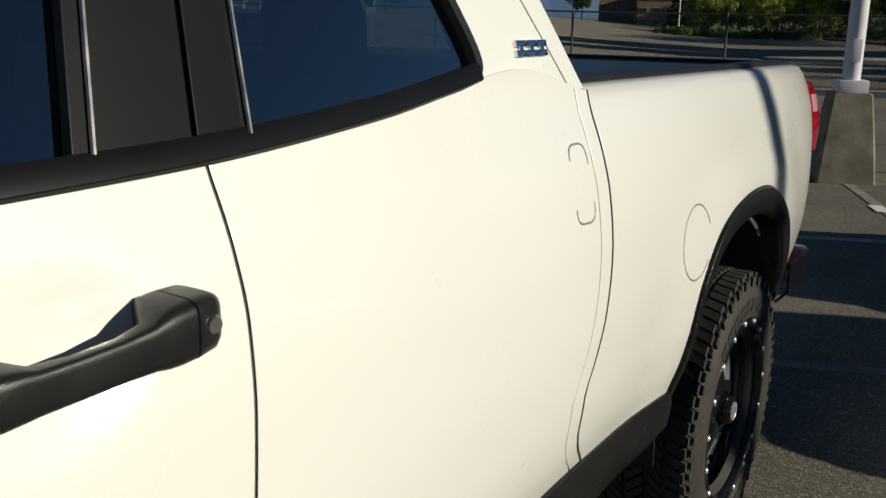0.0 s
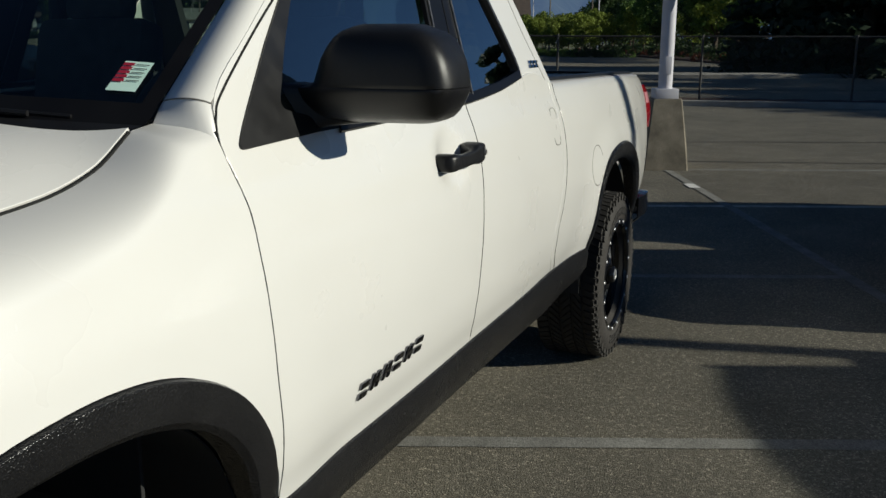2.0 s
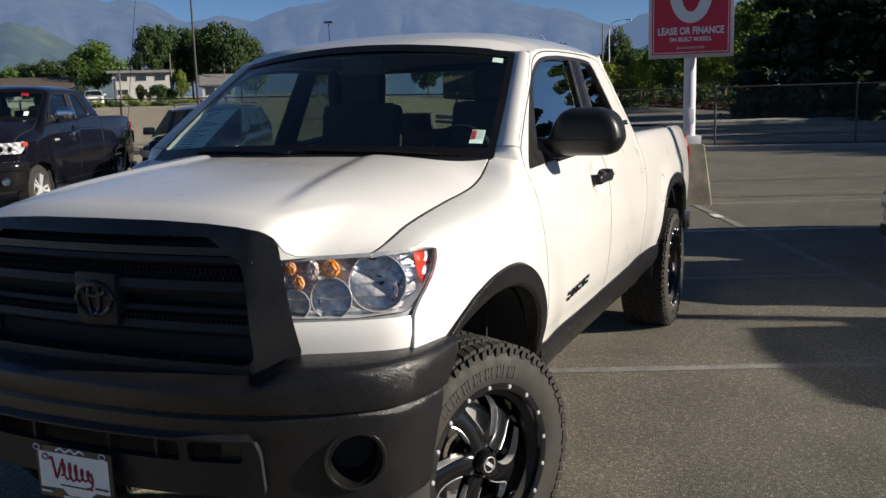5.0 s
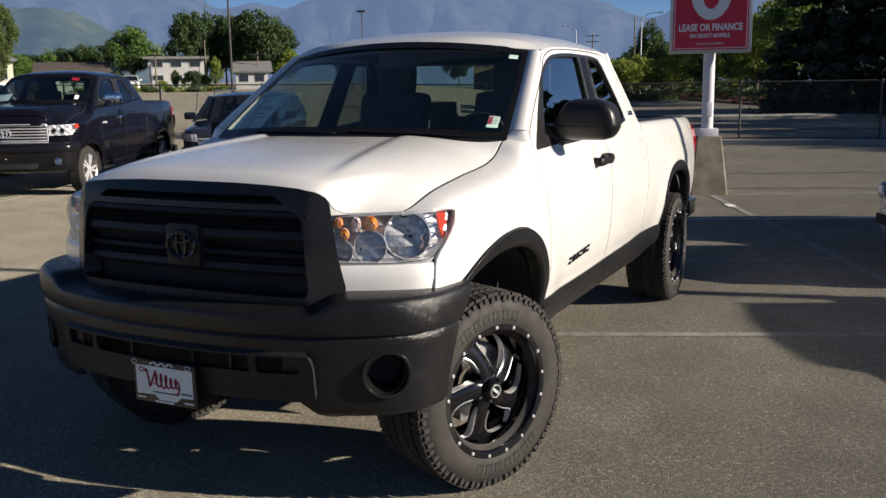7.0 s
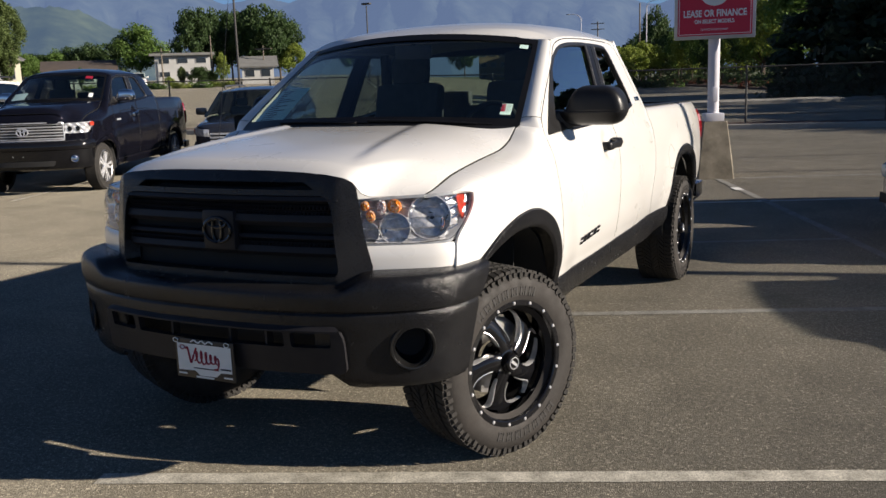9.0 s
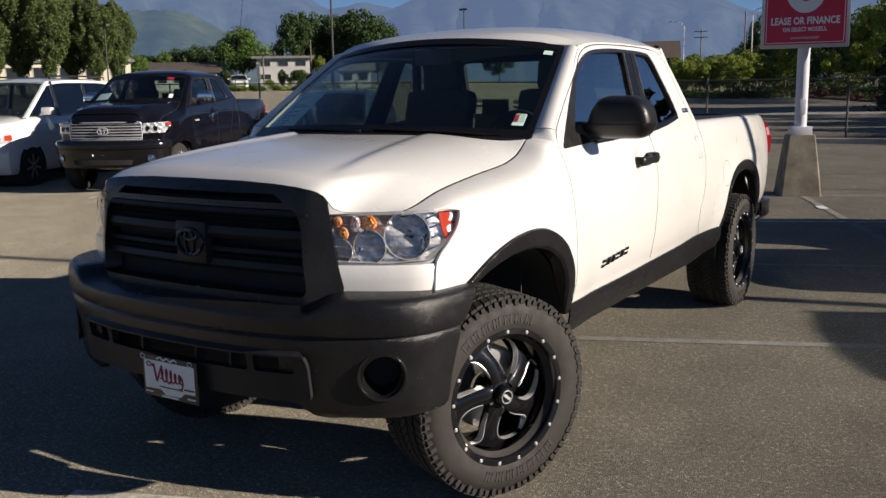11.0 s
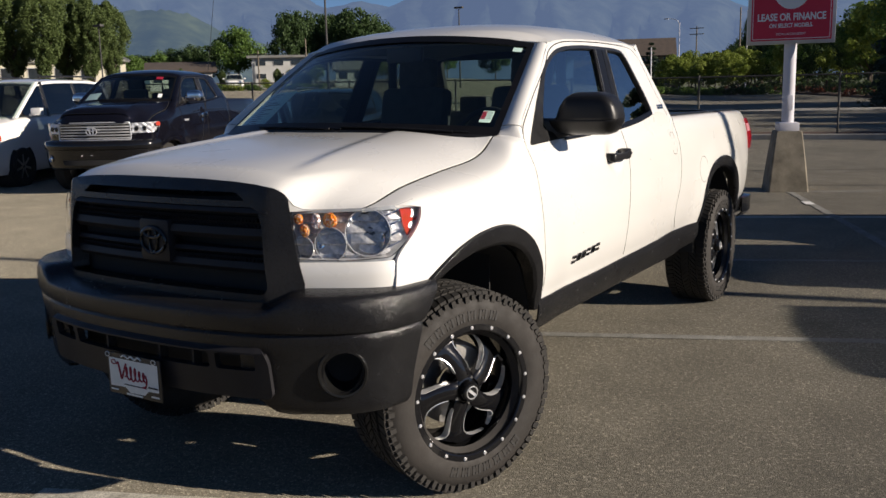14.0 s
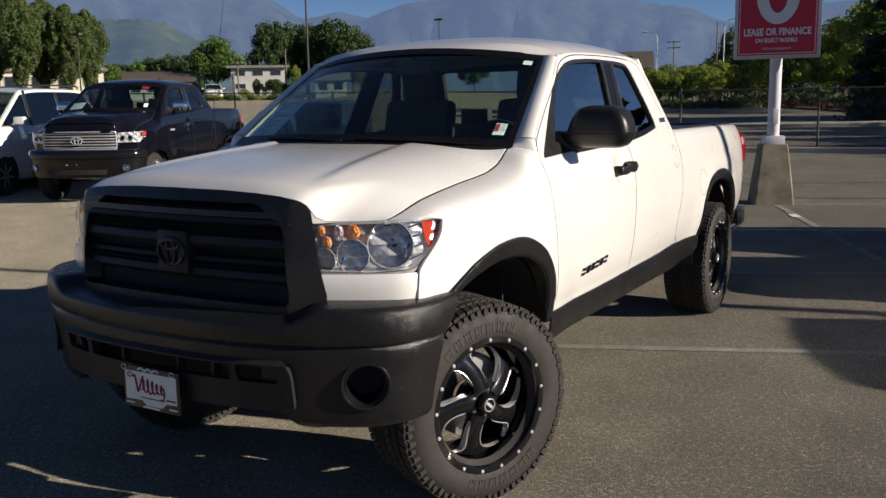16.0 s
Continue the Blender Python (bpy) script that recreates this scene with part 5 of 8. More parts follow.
caliper_mesh = mesh_of("brake_caliper", bm, surf("cast_grey_metal", (0.38, 0.37, 0.35), (0.28, 0.27, 0.26), 30, rough=0.5, metal=0.6), 35)


def wheel(m, spin, flip=False):
    w = new("wheel", tyre_mesh)
    w.parent = truck
    w.matrix_local = m
    tagged(w, "black multi-spoke wheel with chunky off-road tyre")

    def sub(name, me, mm=Matrix.Identity(4), k=1.045):
        o = new(name, me)
        o.parent = w
        o.matrix_local = Matrix.Diagonal((1, k, k, 1)) @ mm
        return o
    tagged(sub("tread", lug_mesh, k=1.0), "chunky all-terrain tread", kind="stuff")
    for turn_deg in (97, 277):
        sub("sidewall_mark", mark_mesh, pose(0, 0, 0, turn_deg, 0, 0), k=1.0)
    sub("rim", rim_mesh)
    sub("lip_ring", ring_mesh)
    sub("hub_cap", hub_mesh)
    sub("cap_mark", cap_mesh, pose(0, 0, 0, spin + 40, 0, 0))
    sub("brake_disc", disc_mesh)
    sub("brake_caliper", caliper_mesh, pose(0, 0, 0, 15 if not flip else 150, 0, 0))
    for k in range(5):
        q = pose(0, 0, 0, spin + 72 * k, 0, 0)
        sub("spoke", spoke_mesh, q)
        sub("milled_edge", edge_mesh, q)
        sub("milled_edge", edge2_mesh, q)
        a = radians(spin + 72 * k + 36)
        sub("wheel_nut", nut_mesh, Matrix.Translation((-0.040, 0.056 * math.cos(a), 0.056 * math.sin(a))))
    for k in range(17):
        a = 2 * math.pi * k / 17 + 0.1
        sub("rivet", stud_mesh, Matrix.Translation((0.0135, 0.274 * math.cos(a), 0.274 * math.sin(a))))
    return w


STEER = 24.0
WK = 0.978
for x, y, turn_deg, spin, flip in ((1.070, -0.092, -STEER, 100, False), (-1.030, 0.105, 180 - STEER, 40, True), (1.055, 3.735, 0, 20, False), (-1.055, 3.735, 180, 70, True)):
    wheel(pose(x, y, TR * WK - 0.010, 0, 0, turn_deg) @ Matrix.Diagonal((1, WK, WK, 1)), spin, flip)

# ---- underside ----
for sx in (0.42, -0.42):
    bm = bmesh.new()
    box(bm, (sx - 0.05, -0.70, 0.60), (sx + 0.05, 4.75, 0.72), bev=0.01)
    part("frame_rail", bm, BLACK, truck)
for y, z in ((3.735, 0.43), (0.05, 0.45)):
    bm = bmesh.new()
    tube(bm, [(-0.80, y, z), (-0.2, y, z), (0.2, y, z), (0.80, y, z)], 0.05, 12)
    bmesh.ops.create_icosphere(bm, subdivisions=2, radius=0.15, matrix=Matrix.Translation((0.1, y, z)))
    part("axle", bm, BLACK, truck)
bm = bmesh.new()
box(bm, (-0.40, -0.62, 0.45), (0.40, -0.55, 0.70), bev=0.02)
box(bm, (-0.35, -0.5, 0.42), (0.35, 0.6, 0.52), bev=0.03)
part("skid_plate", bm, BLACK, truck)
bm = bmesh.new()
box(bm, (-0.88, -0.55, 0.98), (0.88, 0.40, 1.0))
box(bm, (-0.62, -0.70, 0.62), (0.62, -0.60, 1.18))
part("engine_bay", bm, BLACK, truck)

# ---- cabin ----
bm = bmesh.new()
rows = []
for i in range(-12, 13):
    s = i / 12
    a = screen(s * 0.98, 0.02)
    rows.append([(a.x, a.y + 0.03, a.z - 0.015), (a.x * 0.98, a.y + 0.25, 1.475 + 0.015 * math.cos(s * 5)), (a.x * 0.97, 0.92, 1.44 + 0.02 * math.cos(s * 7)), (a.x * 0.97, 1.0, 1.38), (a.x * 0.97, 0.98, 1.05)])
sheet(bm, rows)
part("dashboard", bm, DASH, truck, "dark vinyl dashboard", thick=0.01)
for cx in (0.42, -0.42):
    bm = bmesh.new()
    box(bm, (cx - 0.26, 1.15, 0.95), (cx + 0.26, 1.62, 1.12), bev=0.05)
    box(bm, (-0.25, -0.07, 0), (0.25, 0.07, 0.60), pose(cx, 1.62, 1.08, -12, 0, 0), bev=0.06)
    seat = part("front_seat", bm, CLOTH, truck, "dark grey cloth front seat")
    bm = bmesh.new()
    box(bm, (-0.135, -0.055, 0.0), (0.135, 0.045, 0.20), pose(cx, 1.745, 1.655, -8, 0, 0), bev=0.045)
    part("headrest", bm, CLOTH, seat)
bm = bmesh.new()
box(bm, (-0.72, 2.05, 0.95), (0.72, 2.45, 1.15), bev=0.05)
box(bm, (-0.72, -0.06, 0.0), (0.72, 0.06, 0.42), pose(0, 2.46, 1.08, -12, 0, 0), bev=0.05)
bench = part("rear_bench", bm, CLOTH, truck, "dark grey cloth rear bench")
for cx in (0.45, 0.0, -0.45):
    bm = bmesh.new()
    box(bm, (cx - 0.12, 2.49, 1.46), (cx + 0.12, 2.57, 1.60), bev=0.03)
    part("headrest", bm, CLOTH, bench)
bm = bmesh.new()
sm = pose(0.42, 1.16, 1.37, 66, 0, 0)
tube(bm, [sm @ Vector((0.19 * math.cos(a), 0.19 * math.sin(a), 0)) for a in np.linspace(0, 2 * math.pi, 33)], 0.015, 8, caps=False)
for a in (0.3, 2.84, 4.71):
    tube(bm, [sm @ Vector((0.02, 0, -0.02)), sm @ Vector((0.19 * math.cos(a), 0.19 * math.sin(a), 0))], 0.016, 6)
tube(bm, [sm @ Vector((0, 0, 0.01)), sm @ Vector((0, 0, -0.25))], 0.06, 12)
part("steering_wheel", bm, DASH, truck, "dark steering wheel")
bm = bmesh.new()
c = screen(0.02, 0.86)
box(bm, (c.x - 0.12, c.y + 0.06, c.z - 0.075), (c.x + 0.12, c.y + 0.09, c.z + 0.005), bev=0.012)
tube(bm, [(c.x, c.y + 0.08, c.z - 0.02), (c.x, c.y + 0.08, c.z + 0.015)], 0.012, 8)
part("rear_view_mirror", bm, DASH, truck)
for cx in (0.62, -0.62):
    bm = bmesh.new()
    tube(bm, [(cx, 1.74, z) for z in (0.95, 1.5, 1.86)], 0.03, 8)
    part("seat_belt_post", bm, DASH, truck)
bm = bmesh.new()
sheet(bm, [[(x, y, roof_mid(y) - 0.075 - 0.06 * (abs(x) / 0.78) ** 3) for x in np.linspace(-0.78, 0.78, 9)] for y in (1.16, 1.5, 2.0, 2.42)])
part("headliner", bm, surf("grey_headliner", (0.22, 0.22, 0.21), (0.18, 0.18, 0.17), 20, rough=0.95), truck, thick=0.01)


# papers behind the windscreen
def on_screen(s0, s1, t0, t1, d=-0.006):
    bm = bmesh.new()
    sheet(bm, [[screen(lerp(s0, s1, i / 3), lerp(t0, t1, j / 3)) + Vector((0, -d, d)) for i in range(4)] for j in range(4)])
    return bm


part("inspection_sticker", on_screen(0.885, 0.945, 0.855, 0.905, 0.003), surf("pale_mint_sticker", (0.55, 0.75, 0.68), None, 20, rough=0.6), ws, "pale mint sticker")
part("price_tag", on_screen(0.882, 0.942, 0.095, 0.205, 0.003), surf("pale_mint_tag", (0.55, 0.76, 0.68), (0.50, 0.70, 0.63), 20, rough=0.7), ws, "pale mint tag with red stripes")
for k in range(5):
    part("red_stripe", on_screen(0.885, 0.908, 0.125 + 0.015 * k, 0.136 + 0.015 * k, 0.005), CRIMSON, ws)
    part("text_bar", on_screen(0.912, 0.939, 0.129 + 0.015 * k, 0.132 + 0.015 * k, 0.005), INK, ws)
part("window_sheet", on_screen(-0.955, -0.62, 0.045, 0.44), GREENPAPER, ws, "pale green printed information sheet")
rnd = random.Random(11)
for k in range(14):
    t = 0.08 + 0.025 * k
    s0 = -0.90 + 0.02 * rnd.random()
    part("text_bar", on_screen(s0, s0 + 0.06 + 0.16 * rnd.random(), t, t + 0.009, -0.004), INK, ws)

# ---- the lot: stalls lie along E1, 2.7 m apart along E2 ----
E1 = Vector((0.923, 0.384, 0))
E2 = Vector((-0.384, 0.923, 0))
HOME = Vector((2.4, -3.0, 0))


def lot(a, b, z=0.0):
    """A place by the stall grid: a along the stalls, b across them."""
    return E1 * a + E2 * b + Vector((0, 0, z))


def rise(x, y):
    """The land climbs gently towards the north-west."""
    r = math.hypot(x - HOME.x, y - HOME.y)
    az = math.degrees(math.atan2(y - HOME.y, x - HOME.x))
    w = step(104, 124, az) * step(215, 185, az)
    return w * (0.024 * max(0.0, min(r, 150.0) - 24.0) + 0.004 * max(0.0, min(r, 900.0) - 150.0))


def far(az, r, z=0.0):
    """A place by bearing and distance from the camera's stand."""
    x, y = HOME.x + r * math.cos(radians(az)), HOME.y + r * math.sin(radians(az))
    return Vector((x, y, rise(x, y) + z))


def asphalt(name, lo):
    """Stained, speckled asphalt: wide patches, blotches, and light and dark aggregate."""
    m = bpy.data.materials.new(name)
    m.use_nodes = True
    nt = m.node_tree
    p = nt.nodes["Principled BSDF"]
    co = nt.nodes.new("ShaderNodeTexCoord").outputs["Object"]

    def noi(sc, d, a, b, lo_=0.3, hi_=0.7):
        n = nt.nodes.new("ShaderNodeTexNoise")
        n.inputs["Scale"].default_value, n.inputs["Detail"].default_value = sc, d
        nt.links.new(co, n.inputs["Vector"])
        r = nt.nodes.new("ShaderNodeMapRange")
        r.inputs["From Min"].default_value, r.inputs["From Max"].default_value = lo_, hi_
        r.inputs["To Min"].default_value, r.inputs["To Max"].default_value = a, b
        nt.links.new(n.outputs["Fac"], r.inputs["Value"])
        return r.outputs[0]

    def mul(a, b):
        k = nt.nodes.new("ShaderNodeMath")
        k.operation = "MULTIPLY"
        nt.links.new(a, k.inputs[0])
        nt.links.new(b, k.inputs[1])
        return k.outputs[0]
    vo = nt.nodes.new("ShaderNodeTexVoronoi")
    vo.inputs["Scale"].default_value = 120
    nt.links.new(co, vo.inputs["Vector"])
    sp = nt.nodes.new("ShaderNodeSeparateColor")
    nt.links.new(vo.outputs["Color"], sp.inputs[0])
    ag = nt.nodes.new("ShaderNodeMapRange")
    ag.inputs["From Min"].default_value, ag.inputs["From Max"].default_value = 0.80, 1.0
    ag.inputs["To Min"].default_value, ag.inputs["To Max"].default_value = 0.88, 1.9
    nt.links.new(sp.outputs[0], ag.inputs["Value"])
    f = mul(mul(mul(noi(0.22, 6, 0.82, 1.15), noi(1.7, 8, 0.84, 1.14)), ag.outputs[0]), mul(noi(40, 3, 0.80, 1.16, 0.36, 0.64), noi(150, 2, 0.62, 1.36, 0.36, 0.66)))
    x = nt.nodes.new("ShaderNodeMix")
    x.data_type = "RGBA"
    x.clamp_factor = False
    x.inputs[6].default_value = (0, 0, 0, 1)
    x.inputs[7].default_value = (*lo, 1)
    nt.links.new(f, x.inputs[0])
    nt.links.new(x.outputs[2], p.inputs["Base Color"])
    p.inputs["Roughness"].default_value = 0.9
    p.inputs["Diffuse Roughness"].default_value = 1.0
    p.inputs["Specular IOR Level"].default_value = 0.3
    b = nt.nodes.new("ShaderNodeBump")
    b.inputs["Strength"].default_value = 1.0
    b.inputs["Distance"].default_value = 0.0022
    nt.links.new(noi(140, 3, 0, 1), b.inputs["Height"])
    nt.links.new(b.outputs[0], p.inputs["Normal"])
    return m


ASPHALT = asphalt("worn_asphalt", (0.216, 0.196, 0.152))
GROUND = surf("grass_and_earth", (0.06, 0.085, 0.03), (0.11, 0.105, 0.055), 0.05, rough=0.95, bump=0.02, bscale=8)
PAINT = surf("worn_white_line_paint", (0.58, 0.55, 0.47), (0.28, 0.265, 0.22), 9, rough=0.8, bump=0.001, bscale=150, fine=0.4, detail=8.0)
FAINT = surf("faded_line_paint", (0.27, 0.265, 0.24), (0.17, 0.165, 0.148), 7, rough=0.85, bump=0.002, bscale=150, fine=0.4, detail=8.0)
CONCRETE = surf("weathered_concrete", (0.27, 0.24, 0.185), (0.12, 0.105, 0.08), 4, rough=0.9, bump=0.002, bscale=70, fine=0.10, detail=9.0)
KERB = surf("kerb_concrete", (0.32, 0.31, 0.28), (0.22, 0.21, 0.19), 2, rough=0.9, bump=0.003, bscale=60, fine=0.2)
MULCH = surf("bark_mulch", (0.09, 0.045, 0.03), (0.05, 0.03, 0.02), 1.5, rough=0.95, bump=0.03, bscale=20, fine=0.5)
POSTS = surf("pale_lilac_painted_steel", (0.62, 0.61, 0.66), (0.55, 0.54, 0.58), 3, rough=0.4, rvar=0.1)
DARKSTEEL = surf("dark_painted_steel", (0.03, 0.03, 0.03), (0.05, 0.048, 0.045), 4, rough=0.6)
WIRE = surf("black_coated_wire", (0.05, 0.05, 0.048), (0.08, 0.078, 0.07), 4, rough=0.6, metal=0.3)
WOODPOLE = surf("weathered_pole_wood", (0.20, 0.17, 0.13), (0.13, 0.11, 0.09), 3, rough=0.9, bump=0.004, bscale=30)
BARK = surf("bark", (0.09, 0.07, 0.05), (0.05, 0.04, 0.03), 3, rough=0.95, bump=0.02, bscale=14)

bm = bmesh.new()
rs = [0, 12, 24, 36, 50, 70, 95, 125, 150, 250, 450, 900, 1800, 4600]
rows = []
for r in rs[1:]:
    rows.append([(HOME.x + r * math.cos(radians(a)), HOME.y + r * math.sin(radians(a)), rise(HOME.x + r * math.cos(radians(a)), HOME.y + r * math.sin(radians(a))) - 0.06) for a in range(0, 360, 5)])
vs = sheet(bm, rows, close=True)
bm.faces.new(vs[0])
tagged(part("ground", bm, GROUND), "flat grassy ground reaching to the hills", "ground", kind="structure")
bm = bmesh.new()
rows = []
for b in np.linspace(-40, 30, 36):
    rows.append([lot(a, b) for a in np.linspace(-70, 60, 66)])
for row in rows:
    for p in row:
        p.z = rise(p.x, p.y)
sheet(bm, rows)
tagged(part("road", bm, ASPHALT), "worn grey asphalt parking lot with faded lines", "parking lot", kind="structure")
bm = bmesh.new()
rows = []
for b in np.linspace(30.3, 150, 40):
    rows.append([lot(a, b) for a in np.linspace(-130, 60, 66)])
for row in rows:
    for p in row:
        p.z = rise(p.x, p.y) + 0.004
sheet(bm, rows)
tagged(part("road", bm, ASPHALT), "far asphalt lot and street beyond the fence", "road", kind="structure")


def line(a0, b0, a1, b1, w, material, label, lift=0.004):
    p, q = lot(a0, b0), lot(a1, b1)
    n = Vector((-(q - p).y, (q - p).x, 0)).normalized() * w / 2
    k = max(2, int((q - p).length / 0.12))
    bm = bmesh.new()
    rr = random.Random(int(a0 * 91 + b0 * 37))
    rows = []
    for i in range(k + 1):
        c = p.lerp(q, i / k)
        z = rise(c.x, c.y) + lift
        e = [(rr.random() - 0.5) * w * 0.12 for _ in range(2)]
        rows.append([c + n * (1 + e[0] / w) + Vector((0, 0, z)), c - n * (1 + e[1] / w) + Vector((0, 0, z))])
    sheet(bm, rows)
    return tagged(part("road_marking", bm, material), label, "parking line", "parking lines", kind="structure")


line(-0.90, -0.765, 4.33, -0.80, 0.105, PAINT, "worn white parking stall line")
line(-0.90, 1.93, 4.33, 1.91, 0.095, FAINT, "faded white parking stall line")
line(-0.90, 4.65, 4.33, 4.63, 0.09, FAINT, "faded white parking stall line", 0.003)
line(-0.90, 7.42, 9.0, 7.40, 0.11, PAINT, "worn white parking stall line")
line(-0.5, 10.05, 9.0, 10.05, 0.10, FAINT, "faded white parking stall line")
line(4.33, -6.0, 4.33, 10.4, 0.10, FAINT, "faded white line along the stall heads", 0.006)
line(4.30, 8.55, 4.30, 8.85, 0.12, surf("fresh_white_paint", (0.72, 0.71, 0.68), None, 9, rough=0.8), "bright patch of white line paint", 0.009)
for a0, b0, a1, b1 in ((-16.4, 9.2, -16.4, 4.2), (-13.6, 9.2, -13.6, 4.2), (-10.9, 9.2, -10.9, 4.2), (-8.2, 9.2, -8.2, 4.2), (-19.2, 9.2, -19.2, 4.2)):
    line(a0 + 4.0, b0 + 5.4, a1 + 4.0, b1 + 5.4, 0.10, PAINT, "worn white parking stall line")
SEALED = surf("dark_crack_seal", (0.03, 0.029, 0.027), (0.05, 0.048, 0.045), 5, rough=0.8)
for a0, b0, a1, b1, w in ((-3, 13.2, 30, 13.9, 0.07), (4.6, 10.9, 9.5, 10.6, 0.05), (-9, 1.8, -5.5, 2.9, 0.04)):
    o = line(a0, b0, a1, b1, w, SEALED, "dark sealed crack in the asphalt", 0.005)
    tagged(o, category="crack seal")

# ---- fence with kerb ----
F0, F1 = Vector((-34.0, 17.2, 0)), Vector((40.0, 32.0, 0))
fdir = (F1 - F0).normalized()
fn = Vector((-fdir.y, fdir.x, 0))
FL = (F1 - F0).length
bm = bmesh.new()
prof = [(-0.55, 0.0), (-0.53, 0.13), (-0.50, 0.15), (-0.38, 0.15), (-0.36, 0.13), (0.7, 0.14), (0.72, 0.0)]
sheet(bm, [[F0 + fdir * s + fn * u + Vector((0, 0, z + rise(*(F0 + fdir * s).xy))) for u, z in prof] for s in np.linspace(0, FL, 40)])
tagged(part("kerb", bm, KERB), "grey concrete kerb under the chain-link fence", "kerb", kind="structure")
bm = bmesh.new()
sheet(bm, [[F0 + fdir * s + fn * u + Vector((0, 0, 0.146 + 0.01 * math.sin(s * 7 + u * 9) + rise(*(F0 + fdir * s).xy))) for u in (-0.36, 0.1, 0.4, 0.70)] for s in np.linspace(0, FL, 160)])
tagged(part("planting_strip", bm, MULCH), "strip of bark mulch along the kerb", "mulch strip", kind="structure")
fence = thing("chain_link_fence", "black chain-link fence with steel posts on the kerb", "fence")
S0 = (Vector((-1.18, 23.77, 0)) - F0).dot(fdir) % 3.70
FH = 1.74
k = 0
while S0 + 3.7 * k < FL:
    p = F0 + fdir * (S0 + 3.7 * k)
    z = rise(p.x, p.y)
    bm = bmesh.new()
    tube(bm, [p + Vector((0, 0, z + 0.1)), p + Vector((0, 0, z + FH + 0.05))], 0.03, 10)
    part("post", bm, DARKSTEEL, fence)
    k += 1
bm = bmesh.new()
tube(bm, [F0 + fdir * s + Vector((0, 0, rise(*(F0 + fdir * s).xy) + FH)) for s in np.linspace(0, FL, 40)], 0.02, 8)
part("top_rail", bm, DARKSTEEL, fence)
verts, faces = [], []
for lay in (1, -1):
    s = 0.0
    while s < FL - 1.6:
        a = F0 + fdir * s + Vector((0, 0, 0.18 if lay > 0 else FH))
        b = F0 + fdir * (s + 1.56) + Vector((0, 0, FH if lay > 0 else 0.18))
        z = rise(a.x, a.y)
        w = 0.0024
        o = fn * 0.003 * lay + Vector((0, 0, z))
        d = Vector((fdir.x, fdir.y, -lay)).normalized() * w
        n = len(verts)
        verts += [a + o - d, a + o + d, b + o + d, b + o - d]
        faces.append((n, n + 1, n + 2, n + 3))
        s += 0.085
me = bpy.data.meshes.new("wire_mesh")
me.from_pydata(verts, [], faces)
me.materials.append(WIRE)
wm = new("wire_mesh", me)
wm.parent = fence
tagged(wm, "black coated diamond wire mesh", kind="stuff")

# ---- sign on its concrete block ----
SB = Vector((0.03, 11.12, 0))
turn = math.degrees(math.atan2(E1.y, E1.x))
sign = thing("sign_post", "red lease sign on white steel post with concrete base", "sign", at=Matrix.Translation(SB) @ pose(0, 0, 0, 0, 0, turn))
bm = bmesh.new()
rows = []
for z, h in ((0.0, 0.285), (0.03, 0.285), (0.30, 0.258), (0.60, 0.222), (0.87, 0.188), (0.895, 0.178)):
    rows.append([(sx * h, sy * h, z) for sx, sy in ((-0.92, -1), (0.92, -1), (1, -0.92), (1, 0.92), (0.92, 1), (-0.92, 1), (-1, 0.92), (-1, -0.92))])
vs = sheet(bm, rows, close=True)
bm.faces.new(vs[-1])
part("concrete_base", bm, CONCRETE, sign, "stained tapered concrete base", sharp=30)
bm = bmesh.new()
box(bm, (-0.145, -0.145, 0.895), (0.145, 0.145, 1.02), bev=0.01)
part("base_cover", bm, POSTS, sign, "pale steel base cover")
bm = bmesh.new()
tube(bm, [(0, 0, z) for z in (1.02, 2.2, 4.3)], 0.088, 24)
part("pole", bm, POSTS, sign, "pale painted round pole", sharp=60)
bm = bmesh.new()
box(bm, (-0.045, -0.105, 1.20), (0.045, -0.075, 1.42), bev=0.005)
part("access_cover", bm, POSTS, sign)
RED = surf("red_sign_face", (0.62, 0.012, 0.05), (0.55, 0.010, 0.042), 1.2, rough=0.35)
SIGNW = surf("white_sign_print", (0.75, 0.75, 0.74), None, 4, rough=0.4)
ALU = surf("sign_aluminium_frame", (0.55, 0.56, 0.58), (0.45, 0.46, 0.48), 5, rough=0.35, metal=0.7)
SZ0, SZ1, SW = 2.16, 3.9, 0.60
FY = -0.16
sgm = pose(0, 0, 0, 0, 0, -14.0)
bm = bmesh.new()
box(bm, (-SW, FY + 0.004, SZ0), (SW, FY + 0.12, SZ1), sgm, bev=0.008)
part("sign_frame", bm, ALU, sign, "grey aluminium sign box")
bm = bmesh.new()
box(bm, (-SW + 0.05, FY - 0.004, SZ0 + 0.05), (SW - 0.05, FY + 0.006, SZ1 - 0.05), sgm)
face = part("sign_face", bm, RED, sign, "red printed sign face")
for lo, hi in (((-SW + 0.07, SZ0 + 0.07), (SW - 0.07, SZ0 + 0.079)), ((-SW + 0.07, SZ1 - 0.079), (SW - 0.07, SZ1 - 0.07)), ((-SW + 0.07, SZ0 + 0.08), (-SW + 0.079, SZ1 - 0.08)), ((SW - 0.079, SZ0 + 0.08), (SW - 0.07, SZ1 - 0.08))):
    bm = bmesh.new()
    box(bm, (lo[0], FY - 0.007, lo[1]), (hi[0], FY - 0.003, hi[1]), sgm)
    part("border_line", bm, SIGNW, face)
flat = sgm @ pose(0, FY - 0.006, 0, 90, 0, 0)
